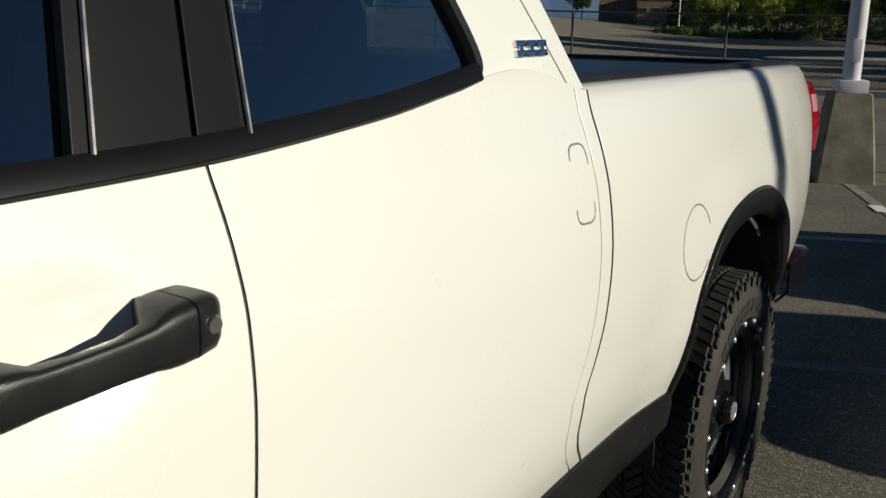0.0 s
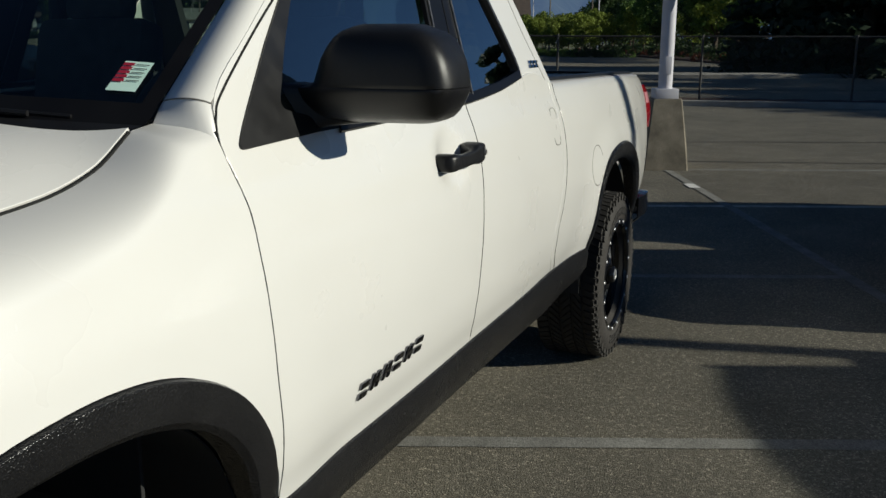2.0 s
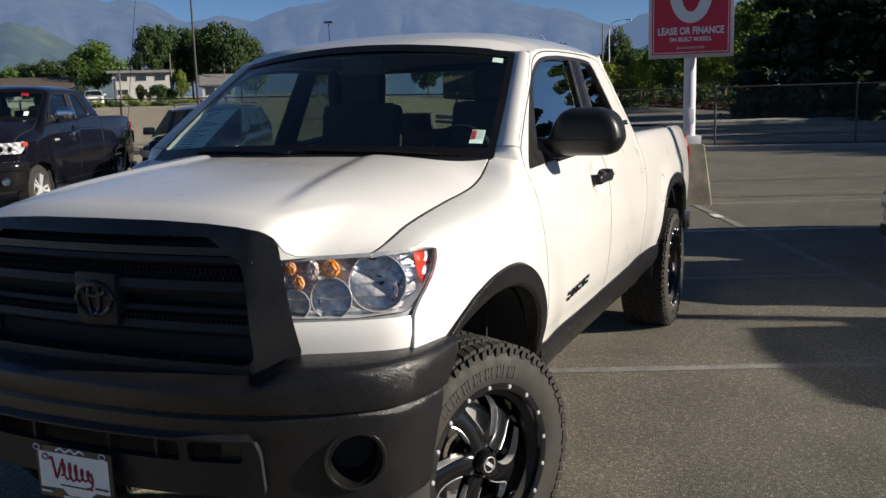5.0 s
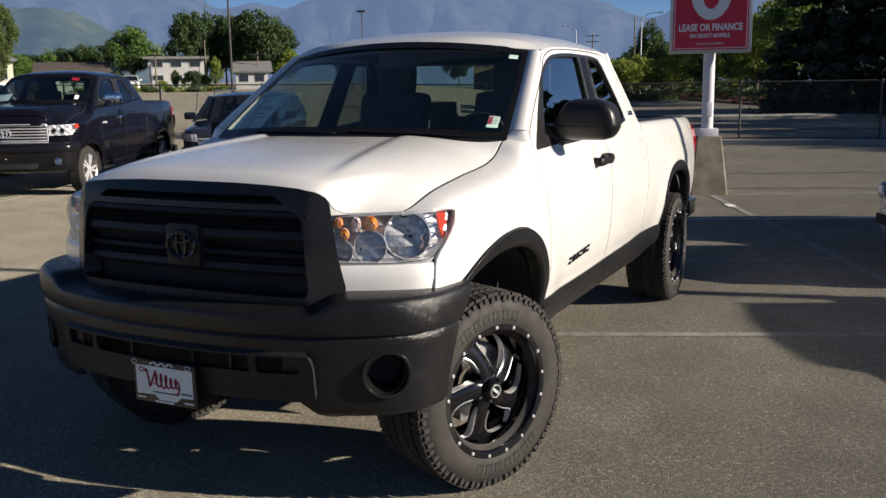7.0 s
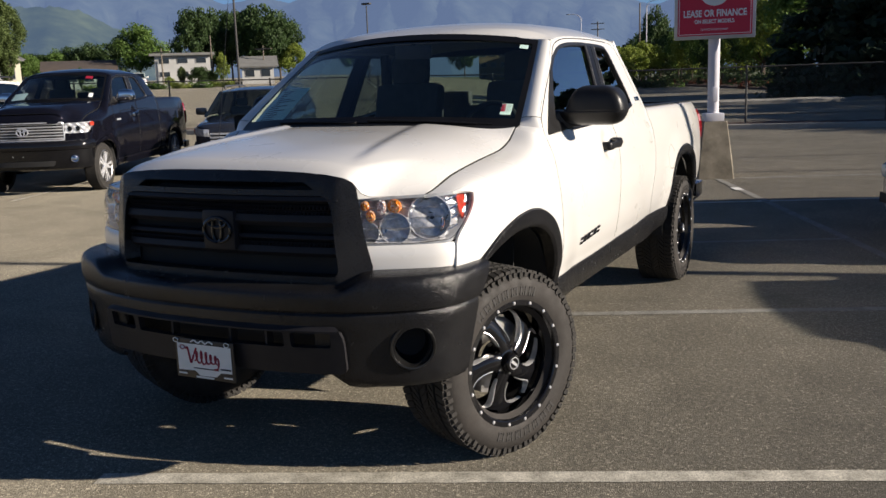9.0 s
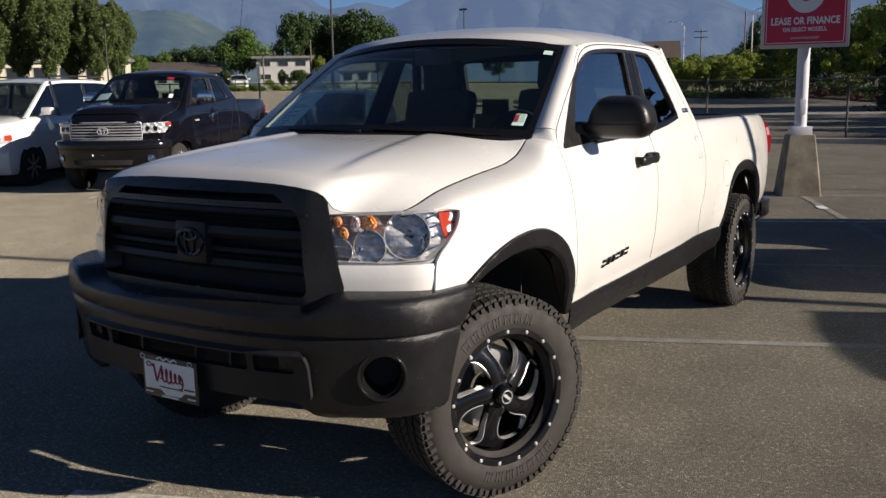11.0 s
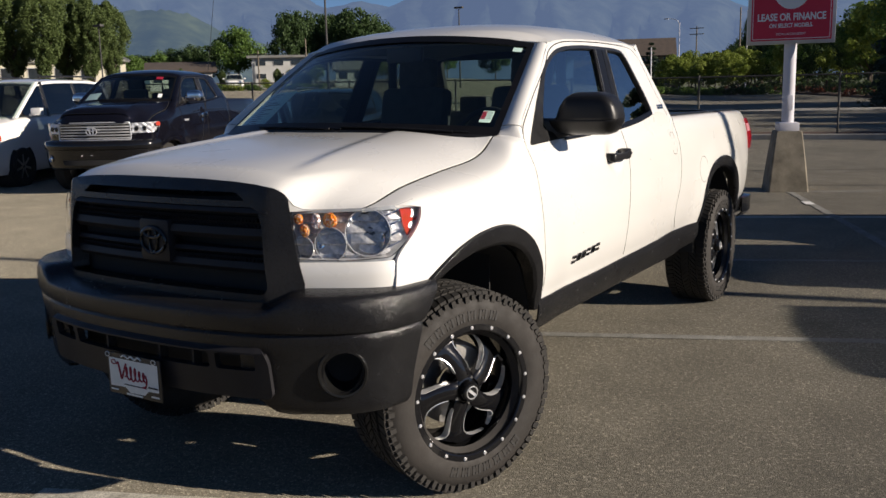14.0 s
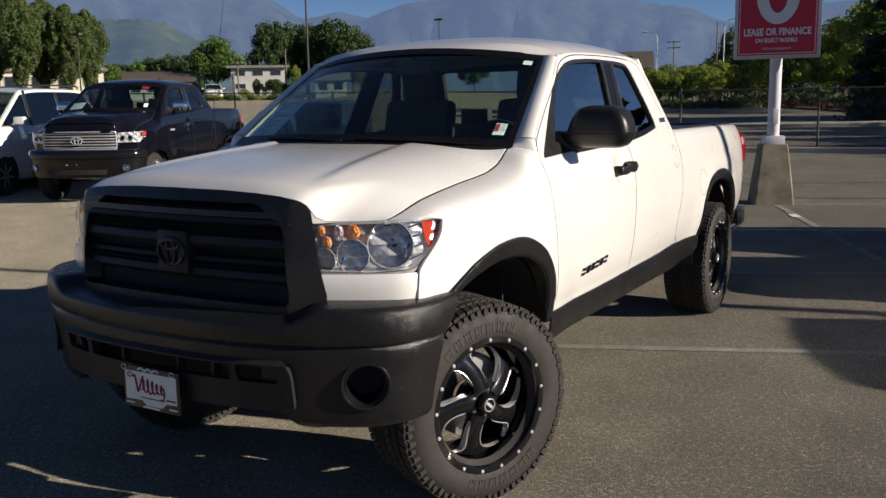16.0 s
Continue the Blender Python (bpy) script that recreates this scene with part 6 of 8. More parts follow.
words("LEASE OR FINANCE", 0.142, SIGNW, face, flat @ Matrix.Translation((0, SZ0 + 0.335, 0)), depth=0.001, wide=0.75, bold=0.0045)
words("ON SELECT MODELS.", 0.080, SIGNW, face, flat @ Matrix.Translation((0, SZ0 + 0.235, 0)), depth=0.001, wide=0.79, bold=0.0025)
words("DETAILS IN DEALERSHIP", 0.046, SIGNW, face, flat @ Matrix.Translation((0, SZ0 + 0.125, 0)), depth=0.001, wide=0.80)
bm = bmesh.new()
cz = SZ0 + 0.92
plate(bm, [(0.30 * math.cos(a), cz + 0.43 * math.sin(a)) for a in np.linspace(0, 2 * math.pi, 41)[:-1]], [[(0.135 * math.cos(a), cz + 0.27 * math.sin(a)) for a in np.linspace(0, 2 * math.pi, 31)[:-1]]], lambda u, v: sgm @ Vector((u, FY - 0.007, v)))
part("large_zero", bm, SIGNW, face, "large white zero")


# ---- trees ----
def leaf_mat(name, c1, c2):
    m = surf(name, c1, c2, 0.7, rough=0.6, isl=0.28, spec=0.25)
    p = m.node_tree.nodes["Principled BSDF"]
    nt = m.node_tree
    t = nt.nodes.new("ShaderNodeBsdfTranslucent")
    x = nt.nodes.new("ShaderNodeMixShader")
    x.inputs[0].default_value = 0.35
    nt.links.new(p.inputs["Base Color"].links[0].from_socket, t.inputs[0])
    nt.links.new(p.outputs[0], x.inputs[1])
    nt.links.new(t.outputs[0], x.inputs[2])
    nt.links.new(x.outputs[0], nt.nodes["Material Output"].inputs[0])
    return m


LEAF = leaf_mat("green_leaves", (0.075, 0.135, 0.028), (0.125, 0.20, 0.045))
LEAF_LIGHT = leaf_mat("yellow_green_leaves", (0.16, 0.22, 0.035), (0.24, 0.28, 0.055))
LEAF_DARK = leaf_mat("dark_green_leaves", (0.035, 0.065, 0.022), (0.06, 0.10, 0.032))
LEAF_POP = leaf_mat("poplar_leaves", (0.085, 0.125, 0.042), (0.135, 0.175, 0.058))
NEEDLE = leaf_mat("dark_conifer_needles", (0.026, 0.044, 0.028), (0.042, 0.066, 0.036))
REDLEAF = leaf_mat("reddish_shrub_leaves", (0.10, 0.035, 0.02), (0.16, 0.06, 0.035))


def crown_mesh(name, material, seed, shape, blobs, per, leaf, blob_r, tall=0.85):
    """Leaves scattered over many clumps; shape gives clump centres in a unit crown, 1 high."""
    rr = np.random.RandomState(seed)
    verts, faces = [], []
    for b in range(blobs):
        c, s = shape(rr)
        br = blob_r * s * (0.7 + 0.6 * rr.rand())
        d = rr.normal(size=(per, 3))
        d /= np.linalg.norm(d, axis=1)[:, None]
        pos = np.array(c) + d * br * (0.55 + 0.5 * rr.rand(per, 1)) * np.array([1, 1, tall])
        for p, q in zip(pos, d):
            a = rr.normal(size=3)
            a -= q * a.dot(q) * 0.6
            a /= np.linalg.norm(a) + 1e-6
            e = np.cross(q + rr.normal(size=3) * 0.5, a)
            e /= np.linalg.norm(e) + 1e-6
            L2 = leaf * (0.6 + 0.8 * rr.rand())
            n = len(verts)
            verts += [tuple(p - a * L2), tuple(p + e * L2 * 0.55), tuple(p + a * L2), tuple(p - e * L2 * 0.55)]
            faces.append((n, n + 1, n + 2, n + 3))
    me = bpy.data.meshes.new(name)
    me.from_pydata(verts, [], faces)
    me.materials.append(material)
    return me


def round_shape(wx=0.42):
    def f(rr):
        while True:
            p = rr.uniform(-1, 1, 3)
            d = np.linalg.norm(p)
            if 0.35 < d < 1.0:
                break
        k = 1.0 - 0.25 * p[2]
        return (p[0] * wx * k, p[1] * wx * k, 0.60 + p[2] * 0.36), 1.0
    return f


plume = table((0.0, 0.16), (0.10, 0.30), (0.30, 0.58), (0.52, 0.88), (0.70, 1.0), (0.83, 0.80), (0.93, 0.42), (1.0, 0.08))


def column_shape(w=0.13):
    """Upswept limbs: narrow at the foot, widest well above the middle, with a pointed top."""
    def f(rr):
        z = rr.rand() ** 0.75
        a = rr.rand() * 2 * math.pi
        r = w * plume(z) * (0.30 + 0.70 * rr.rand() ** 0.6)
        return (r * math.cos(a), r * math.sin(a), 0.20 + z * 0.78 - r * 0.25), 0.55 + 0.5 * plume(z)
    return f


def cone_shape(w=0.26):
    def f(rr):
        z = rr.rand() ** 1.25
        lay = math.floor(z * 11) / 11
        a = rr.rand() * 2 * math.pi
        r = w * (1 - lay) ** 0.85 * (0.35 + 0.65 * rr.rand())
        return (r * math.cos(a), r * math.sin(a), 0.05 + 0.92 * lay - r * 0.18), 0.4 + 0.9 * (1 - z)
    return f


CROWNS = {
    "round": [crown_mesh("round_crown", LEAF, 3 + i, round_shape(0.40 + 0.03 * i), 90, 100, 0.019, 0.095) for i in range(2)],
    "light": [crown_mesh("light_crown", LEAF_LIGHT, 13 + i, round_shape(0.36 + 0.03 * i), 80, 95, 0.019, 0.095) for i in range(2)],
    "dark": [crown_mesh("dark_crown", LEAF_DARK, 23 + i, round_shape(0.40 + 0.04 * i), 95, 100, 0.020, 0.10) for i in range(2)],
    "poplar": [crown_mesh("poplar_crown", LEAF_POP, 33 + i, column_shape(0.165 + 0.015 * i), 330, 105, 0.0075, 0.026, 2.6) for i in range(3)],
    "conifer": [crown_mesh("conifer_crown", NEEDLE, 43 + i, cone_shape(0.27 + 0.03 * i), 260, 60, 0.017, 0.045) for i in range(2)],
}


def trunk_mesh(kind, seed):
    bm = bmesh.new()
    rr = random.Random(seed)
    top = {"poplar": 0.8, "conifer": 0.93}.get(kind, 0.55)
    r0 = {"conifer": 0.022}.get(kind, 0.020)
    tube(bm, [(0.008 * math.sin(k), 0.008 * math.cos(2 * k), top * k / 6 - 0.01) for k in range(7)], r0, 9, r2=r0 * 0.25)
    for j in range(9):
        a, z = rr.random() * 6.28, rr.uniform(0.2, 0.5) if kind != "poplar" else rr.uniform(0.1, 0.5)
        w = {"poplar": 0.08, "conifer": 0.16}.get(kind, 0.24)
        u = {"poplar": 0.22, "conifer": -0.02}.get(kind, 0.16)
        tube(bm, [(0, 0, z), (w * 0.5 * math.cos(a), w * 0.5 * math.sin(a), z + u * 0.6), (w * math.cos(a + 0.2), w * math.sin(a + 0.2), z + u)], r0 * 0.45, 5, r2=r0 * 0.1)
    return mesh_of("trunk", bm, BARK, 60)


TRUNKS = {k: trunk_mesh(k, 5) for k in CROWNS}
tree_count = 0


def tree(kind, p, h, wide=1.0, label=None):
    global tree_count
    i = tree_count
    tree_count += 1
    words_for = {"round": "leafy green deciduous tree", "light": "young yellow-green deciduous tree", "dark": "dense dark green deciduous tree", "poplar": "tall narrow green poplar tree", "conifer": "dark blue-green spruce tree"}
    t = thing("tree", label or words_for[kind] + " behind the lot", "tree", kind + " trees", at=Matrix.Translation(p) @ pose(0, 0, 0, 0, 0, i * 67.0) @ Matrix.Diagonal((h * wide, h * wide, h, 1)))
    for nm, me in (("trunk", TRUNKS[kind]), ("crown", CROWNS[kind][i % len(CROWNS[kind])])):
        o = new(nm, me)
        o.parent = t
    return t


# poplars by the cream hall
for az, r, h in ((141.5, 86, 8.2), (142.6, 84, 8.4), (143.8, 86, 9.0), (145.1, 83, 9.2), (146.6, 85, 10.0), (148.1, 84, 10.4), (149.6, 86, 10.8), (151.2, 84, 11.0)):
    tree("poplar", far(az, r, -0.1), h, 1.32)
tree("round", far(134.2, 104, -0.1), 6.9, 1.0)
for az, r, h, k, w in ((131.0, 112, 9.4, "dark", 0.62), (130.0, 116, 8.8, "dark", 0.7), (128.9, 118, 9.4, "dark", 0.75), (128.0, 120, 8.8, "round", 0.8), (127.0, 112, 9.6, "dark", 0.8), (126.0, 115, 8.2, "dark", 0.9), (140.6, 118, 4.9, "round", 0.9), (137.0, 120, 5.2, "dark", 1.0), (138.9, 120, 4.6, "round", 1.0), (125.2, 110, 4.6, "light", 0.9), (131.9, 98, 2.2, "poplar", 1.3), (129.5, 96, 3.6, "light", 0.5), (136.0, 122, 5.6, "dark", 1.2), (138.0, 122, 4.8, "dark", 1.3), (139.8, 121, 4.4, "dark", 1.2), (137.6, 98, 2.4, "poplar", 1.2), (135.2, 98, 2.2, "poplar", 1.2), (114.6, 150, 8.2, "dark", 0.8), (118.5, 170, 7.0, "dark", 0.9), (121.5, 165, 6.0, "round", 0.9)):
    tree(k, far(az, r, -0.1), h, w)
for az, r, h in ((104.4, 104, 4.9), (105.2, 112, 5.0), (105.9, 108, 4.6), (106.6, 116, 5.2), (107.3, 110, 4.4), (107.9, 118, 4.8), (103.6, 108, 5.4)):
    tree("light", far(az, r, -0.1), h, 0.95, "young yellow-green tree along the street")
for az, r, h in ((100.5, 140, 9.0), (101.6, 146, 8.2), (102.6, 150, 7.8), (103.4, 160, 9.0), (104.3, 155, 7.0), (105.6, 160, 6.6), (106.8, 165, 6.4), (108.0, 160, 6.0), (109.0, 170, 6.4)):
    tree("dark", far(az, r, -0.1), h, 0.9)
tree("conifer", far(109.0, 135, -0.1), 7.4, 0.9)
tree("dark", far(103.0, 140, -0.1), 11.0, 0.55)
for az, r, h, k in ((130.9, 96, 2.3, "dark"), (130.2, 97, 1.8, "round"), (132.7, 96, 1.3, "light")):
    tree(k, far(az, r, -0.1), h, 1.1, "small garden tree in front of the white house")
# row beyond the far lot
rr = random.Random(8)
for k in range(3, 17):
    b = 52 + k * 6.2
    p = lot(26.5 + rr.uniform(-1, 1), b)
    tree("light" if k in (1, 2, 4) or k % 3 == 1 and k > 5 else "round" if k % 2 else "dark", Vector((p.x, p.y, rise(p.x, p.y) - 0.1)), (9.0 if k < 7 else 7.6) + rr.uniform(-1.0, 0.8), 0.95)
for x, y, h in ((-0.2, 55, 12.5), (3.2, 49.5, 13.5), (7.2, 50.5, 14.5), (11.5, 52, 14), (1.8, 60, 14), (6.4, 58, 15), (16.5, 54, 14)):
    tree("conifer", Vector((x, y, -0.1)), h, 1.3)
# unseen trees east of the view, added to shade the kerb
for x, y, h in ((33, 30, 12.0), (38, 33, 11), (28, 32, 11.5), (24.5, 33.5, 9.5), (44, 31, 10)):
    tree("dark", Vector((x, y, -0.1)), h, 0.9, "dense dark green tree out of view, added to shade the kerb")


# three more unseen trees, added to shade the far lot
for b, h in ((26, 7.0), (31, 7.4), (36, 6.8)):
    p = lot(27.0, b)
    tree("dark", Vector((p.x, p.y, -0.1)), h, 0.95, "dark green tree out of view, added to shade the far lot")


# low planting of reddish shrubs under the row
def shrub(p, w, h, material, seed):
    me = crown_mesh("shrub", material, seed, lambda q: ((q.uniform(-0.5, 0.5) * w, q.uniform(-0.35, 0.35), q.rand() * h * 0.8), 1.0), int(10 * w), 26, 0.10, 0.30)
    o = new("shrub", me)
    o.matrix_world = Matrix.Translation(p)
    return tagged(o, "low reddish-green shrub in a mulch bed", "shrub", "shrubs")


for k in range(26):
    p = lot(24.2 + rr.uniform(-0.6, 0.6), 46 + k * 4.1)
    shrub(Vector((p.x, p.y, rise(p.x, p.y))), 4.4, 0.7 if k % 3 else 1.3, REDLEAF if k % 3 == 1 else LEAF_DARK, 100 + k)
for k in range(9):
    p = far(102.5 + k * 0.85, 101 + rr.uniform(-2, 2))
    shrub(p, 4.0, 0.9, LEAF_DARK if k % 2 else LEAF, 140 + k)
for k in range(7):
    shrub(far(129.6 + k * 1.25, 94 + rr.uniform(-1, 1)), 2.4, 0.6, LEAF if k % 2 else LEAF_LIGHT, 160 + k)
# taller dark shrubs, added behind the row to darken the gaps under its crowns
for k in range(17):
    p = lot(30.0 + rr.uniform(-0.8, 0.8), 60 + k * 5.8)
    shrub(Vector((p.x, p.y, rise(p.x, p.y))), 7.0, 2.6, LEAF_DARK, 180 + k)
bm = bmesh.new()
prof = [(22.0, 0.0), (22.05, 0.15), (22.2, 0.16), (22.4, 0.20), (25.0, 0.28), (30.0, 0.2)]
rows = []
for b in np.linspace(44, 150, 30):
    rows.append([lot(a, b, z) + Vector((0, 0, rise(*lot(a, b).xy))) for a, z in prof])
sheet(bm, rows)
tagged(part("planting_bed", bm, MULCH), "long mulch bed under the trees", "planting bed", kind="structure")
bm = bmesh.new()
rows = []
for u in np.linspace(0, 2 * math.pi, 33)[:-1]:
    c = lot(14.5 + 6.5 * math.cos(u), 42.0 + 1.6 * math.sin(u))
    d = lot(14.5 + 6.3 * math.cos(u), 42.0 + 1.45 * math.sin(u))
    rows.append([c, c + Vector((0, 0, 0.15)), d + Vector((0, 0, 0.16)), lot(14.5 + 3 * math.cos(u), 42 + 0.4 * math.sin(u), 0.22)])
sheet(bm, rows + rows[:1])
tagged(part("planting_bed", bm, KERB), "kerbed island in the far lot", "traffic island", kind="structure")

# ---- buildings far off ----
CREAM = surf("cream_painted_wall", (0.62, 0.58, 0.45), (0.55, 0.51, 0.40), 0.6, rough=0.8)
WHITEWALL = surf("white_house_siding", (0.46, 0.46, 0.45), (0.38, 0.38, 0.37), 0.8, rough=0.8)
BROWNROOF = surf("brown_shingle_roof", (0.10, 0.075, 0.06), (0.07, 0.055, 0.045), 1.5, rough=0.9, bump=0.02, bscale=9)
GREYROOF = surf("grey_flat_roof", (0.20, 0.20, 0.19), (0.15, 0.15, 0.145), 1.5, rough=0.9)
DARKPANE = surf("dark_window_glass", (0.02, 0.025, 0.03), (0.03, 0.035, 0.04), 3, rough=0.1)
TAN = surf("tan_timber_wall", (0.30, 0.22, 0.13), (0.22, 0.16, 0.10), 1.0, rough=0.85)


def house(name, label, p, az, w, d, h, roof_h, wall, roof, floors=1, cols=4, gable=True, over=0.4):
    m = Matrix.Translation(p) @ pose(0, 0, 0, 0, 0, az - 90)
    t = thing(name, label, "house" if "house" in name else "building", at=m)
    bm = bmesh.new()
    box(bm, (-w / 2, 0, -1.5), (w / 2, d, h))
    part("wall", bm, wall, t)
    bm = bmesh.new()
    if gable:
        rows = []
        for x in (-w / 2 - over, w / 2 + over):
            rows.append([(x, -over, h - 0.1), (x, d / 2, h + roof_h), (x, d + over, h - 0.1)])
        sheet(bm, rows)
        for r in rows:
            bm.faces.new([bm.verts.new(q) for q in r])
    else:
        box(bm, (-w / 2 - over, -over, h), (w / 2 + over, d + over, h + roof_h))
    part("roof", bm, roof, t, thick=0.15 if gable else 0.0)
    for f in range(floors):
        fh = h / floors
        for c in range(cols):
            x = -w / 2 + (c + 0.5) * w / cols
            bm = bmesh.new()
            box(bm, (x - w / cols * 0.30, -0.04, f * fh + fh * 0.38), (x + w / cols * 0.30, 0.05, f * fh + fh * 0.80))
            win_ob = part("window", bm, WHITEWALL, t)
            bm = bmesh.new()
            box(bm, (x - w / cols * 0.27, -0.06, f * fh + fh * 0.41), (x + w / cols * 0.27, 0.0, f * fh + fh * 0.77))
            part("pane", bm, DARKPANE, win_ob)
    return t


house("house", "white two-storey house with flat roof across the street", far(131.8, 100, 0.55), 131.8, 5.6, 8, 2.7, 0.25, WHITEWALL, GREYROOF, 2, 3, gable=False, over=0.5)
house("house", "low brown-roofed bungalow across the street", far(137.6, 101), 137.6, 6.4, 8, 2.1, 1.0, WHITEWALL, BROWNROOF, 1, 4)
house("house", "grey-roofed bungalow across the street", far(127.4, 102), 128, 3.4, 7, 2.0, 1.1, WHITEWALL, GREYROOF, 1, 2)
house("hall_building", "long cream hall behind the poplars", far(147.0, 100), 146, 22, 12, 3.3, 0.5, CREAM, GREYROOF, 1, 9)
house("apartment_building", "brown gabled timber building beyond the street", far(109.6, 160, -0.2), 110, 10.5, 12, 5.6, 3.0, TAN, BROWNROOF, 3, 5)
house("apartment_building", "brown gabled timber building beyond the street", far(112.2, 172, -0.2), 112, 9.0, 12, 5.8, 2.4, TAN, BROWNROOF, 3, 5)
house("shed_building", "small tan utility building by the street", far(108.4, 140, -0.2), 108, 5.0, 4, 2.8, 0.4, TAN, GREYROOF, 1, 2, gable=False)


# ---- poles ----
def pole(p, h, r, material, label, arm=0.0, cross=0, cat="utility pole", head=False):
    t = thing("street_lamp" if arm or head else "utility_pole", label, "street lamp" if arm or head else cat, at=Matrix.Translation(p))
    bm = bmesh.new()
    tube(bm, [(0, 0, h * k / 4 - 0.1) for k in range(5)], r, 10, r2=r * 0.6)
    part("shaft", bm, material, t)
    if arm:
        bm = bmesh.new()
        tube(bm, spline([(0, 0, h - 0.4), (arm * 0.15, 0, h + 0.25), (arm * 0.55, 0, h + 0.55), (arm, 0, h + 0.6)], 5), r * 0.45, 8)
        part("arm", bm, material, t)
        bm = bmesh.new()
        box(bm, (arm - 0.1, -0.12, h + 0.52), (arm + 0.55, 0.12, h + 0.66), bev=0.03)
        part("lamp_head", bm, material, t)
    if head:
        bm = bmesh.new()
        box(bm, (-0.45, -0.18, h - 0.05), (0.45, 0.18, h + 0.12), bev=0.03)
        part("lamp_head", bm, material, t)
    for c in range(cross):
        bm = bmesh.new()
        box(bm, (-1.1, -0.06, h - 0.5 - c * 0.9), (1.1, 0.06, h - 0.38 - c * 0.9))
        part("crossarm", bm, material, t)
    return t


pole(far(128.7, 58), 9.5, 0.085, DARKSTEEL, "tall dark steel lot lamp pole", head=True)
pole(far(142.0, 76), 5.6, 0.07, DARKSTEEL, "dark steel lamp pole beside the poplars", head=True)
pole(far(120.6, 90), 7.6, 0.09, DARKSTEEL, "dark steel lamp pole behind the truck", head=True)
pole(far(133.0, 95), 4.0, 0.10, WOODPOLE, "wooden utility pole by the white house", cross=1)
pole(far(130.1, 97), 5.2, 0.10, WOODPOLE, "leaning wooden utility pole by the trees")
pole(far(127.0, 104), 4.2, 0.10, WOODPOLE, "wooden utility pole with transformer", cross=1)
pole(far(103.9, 120, -0.1), 10.5, 0.13, WOODPOLE, "wooden utility pole by the street")
pole(far(103.5, 118, -0.1), 10.0, 0.10, POSTS, "pale street lamp with curved arm", arm=2.2)
pole(far(106.4, 150, -0.1), 10.0, 0.14, WOODPOLE, "wooden utility pole with crossarms", cross=2)
pole(far(107.4, 150, -0.1), 10.5, 0.10, POSTS, "pale street lamp with curved arm", arm=-2.4)
pole(far(109.0, 130, -0.1), 6.0, 0.12, POSTS, "pale traffic signal pole")
# lot lamp to the east whose thin shadow falls on the truck bed
pole(Vector((9.8, 5.95, 0)), 6.5, 0.10, POSTS, "pale round steel pole beside the lot")

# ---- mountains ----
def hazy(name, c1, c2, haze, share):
    """Forest behind bright evening haze; the haze is an even glow mixed into the slope's material."""
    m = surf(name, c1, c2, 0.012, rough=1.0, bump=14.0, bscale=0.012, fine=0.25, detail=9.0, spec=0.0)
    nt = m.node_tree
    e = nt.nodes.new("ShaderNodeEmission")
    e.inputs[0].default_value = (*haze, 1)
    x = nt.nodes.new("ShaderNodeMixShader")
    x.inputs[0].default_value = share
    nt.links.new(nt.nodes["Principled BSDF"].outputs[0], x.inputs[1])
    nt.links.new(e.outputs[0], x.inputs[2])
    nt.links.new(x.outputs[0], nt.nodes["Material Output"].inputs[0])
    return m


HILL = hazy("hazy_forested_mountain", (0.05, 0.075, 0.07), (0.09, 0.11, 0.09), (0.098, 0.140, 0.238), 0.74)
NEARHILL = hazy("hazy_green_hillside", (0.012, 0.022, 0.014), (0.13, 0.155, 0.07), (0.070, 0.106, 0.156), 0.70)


def ridge(name, label, rows, dist, deep, material, rough, seed):
    """A mountain side: rows of (bearing, elevation) for its skyline."""
    f = table(*rows)
    verts, faces = [], []
    a0, a1 = rows[0][0], rows[-1][0]
    n, m = 220, 22
    for i in range(n + 1):
        az = lerp(a0, a1, i / n)
        el = f(az)
        top = dist * math.tan(radians(max(0.05, el)))
        for j in range(m + 1):
            t = j / m
            nz = noise.fractal(Vector((az * 0.55 + seed, t * 1.6, seed)), 1.0, 2.0, 5)
            r = dist - deep * (1 - t) + nz * deep * rough * math.sin(math.pi * t)
            z = -40 + (top + 40) * t ** 0.9 + (noise.fractal(Vector((az * 2.2, seed, 1)), 1.0, 2.0, 4) * top * 0.03 + 5.0 * noise.noise(Vector((az * 23.0, seed, 4))) if j == m else 0)
            verts.append((HOME.x + r * math.cos(radians(az)), HOME.y + r * math.sin(radians(az)), z))
    for i in range(n):
        for j in range(m):
            k = i * (m + 1) + j
            faces.append((k, k + 1, k + m + 2, k + m + 1))
    me = bpy.data.meshes.new(name)
    me.from_pydata(verts, [], faces)
    for p in me.polygons:
        p.use_smooth = True
    me.materials.append(material)
    return tagged(new(name, me), label, "mountain", kind="structure")


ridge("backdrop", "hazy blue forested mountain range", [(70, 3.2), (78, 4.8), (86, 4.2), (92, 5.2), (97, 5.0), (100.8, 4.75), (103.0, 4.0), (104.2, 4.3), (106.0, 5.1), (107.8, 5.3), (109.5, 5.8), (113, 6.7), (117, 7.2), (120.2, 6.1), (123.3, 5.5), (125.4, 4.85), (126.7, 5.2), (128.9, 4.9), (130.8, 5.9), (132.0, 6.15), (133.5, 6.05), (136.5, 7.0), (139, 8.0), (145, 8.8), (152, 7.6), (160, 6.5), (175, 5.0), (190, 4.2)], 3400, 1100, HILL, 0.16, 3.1)
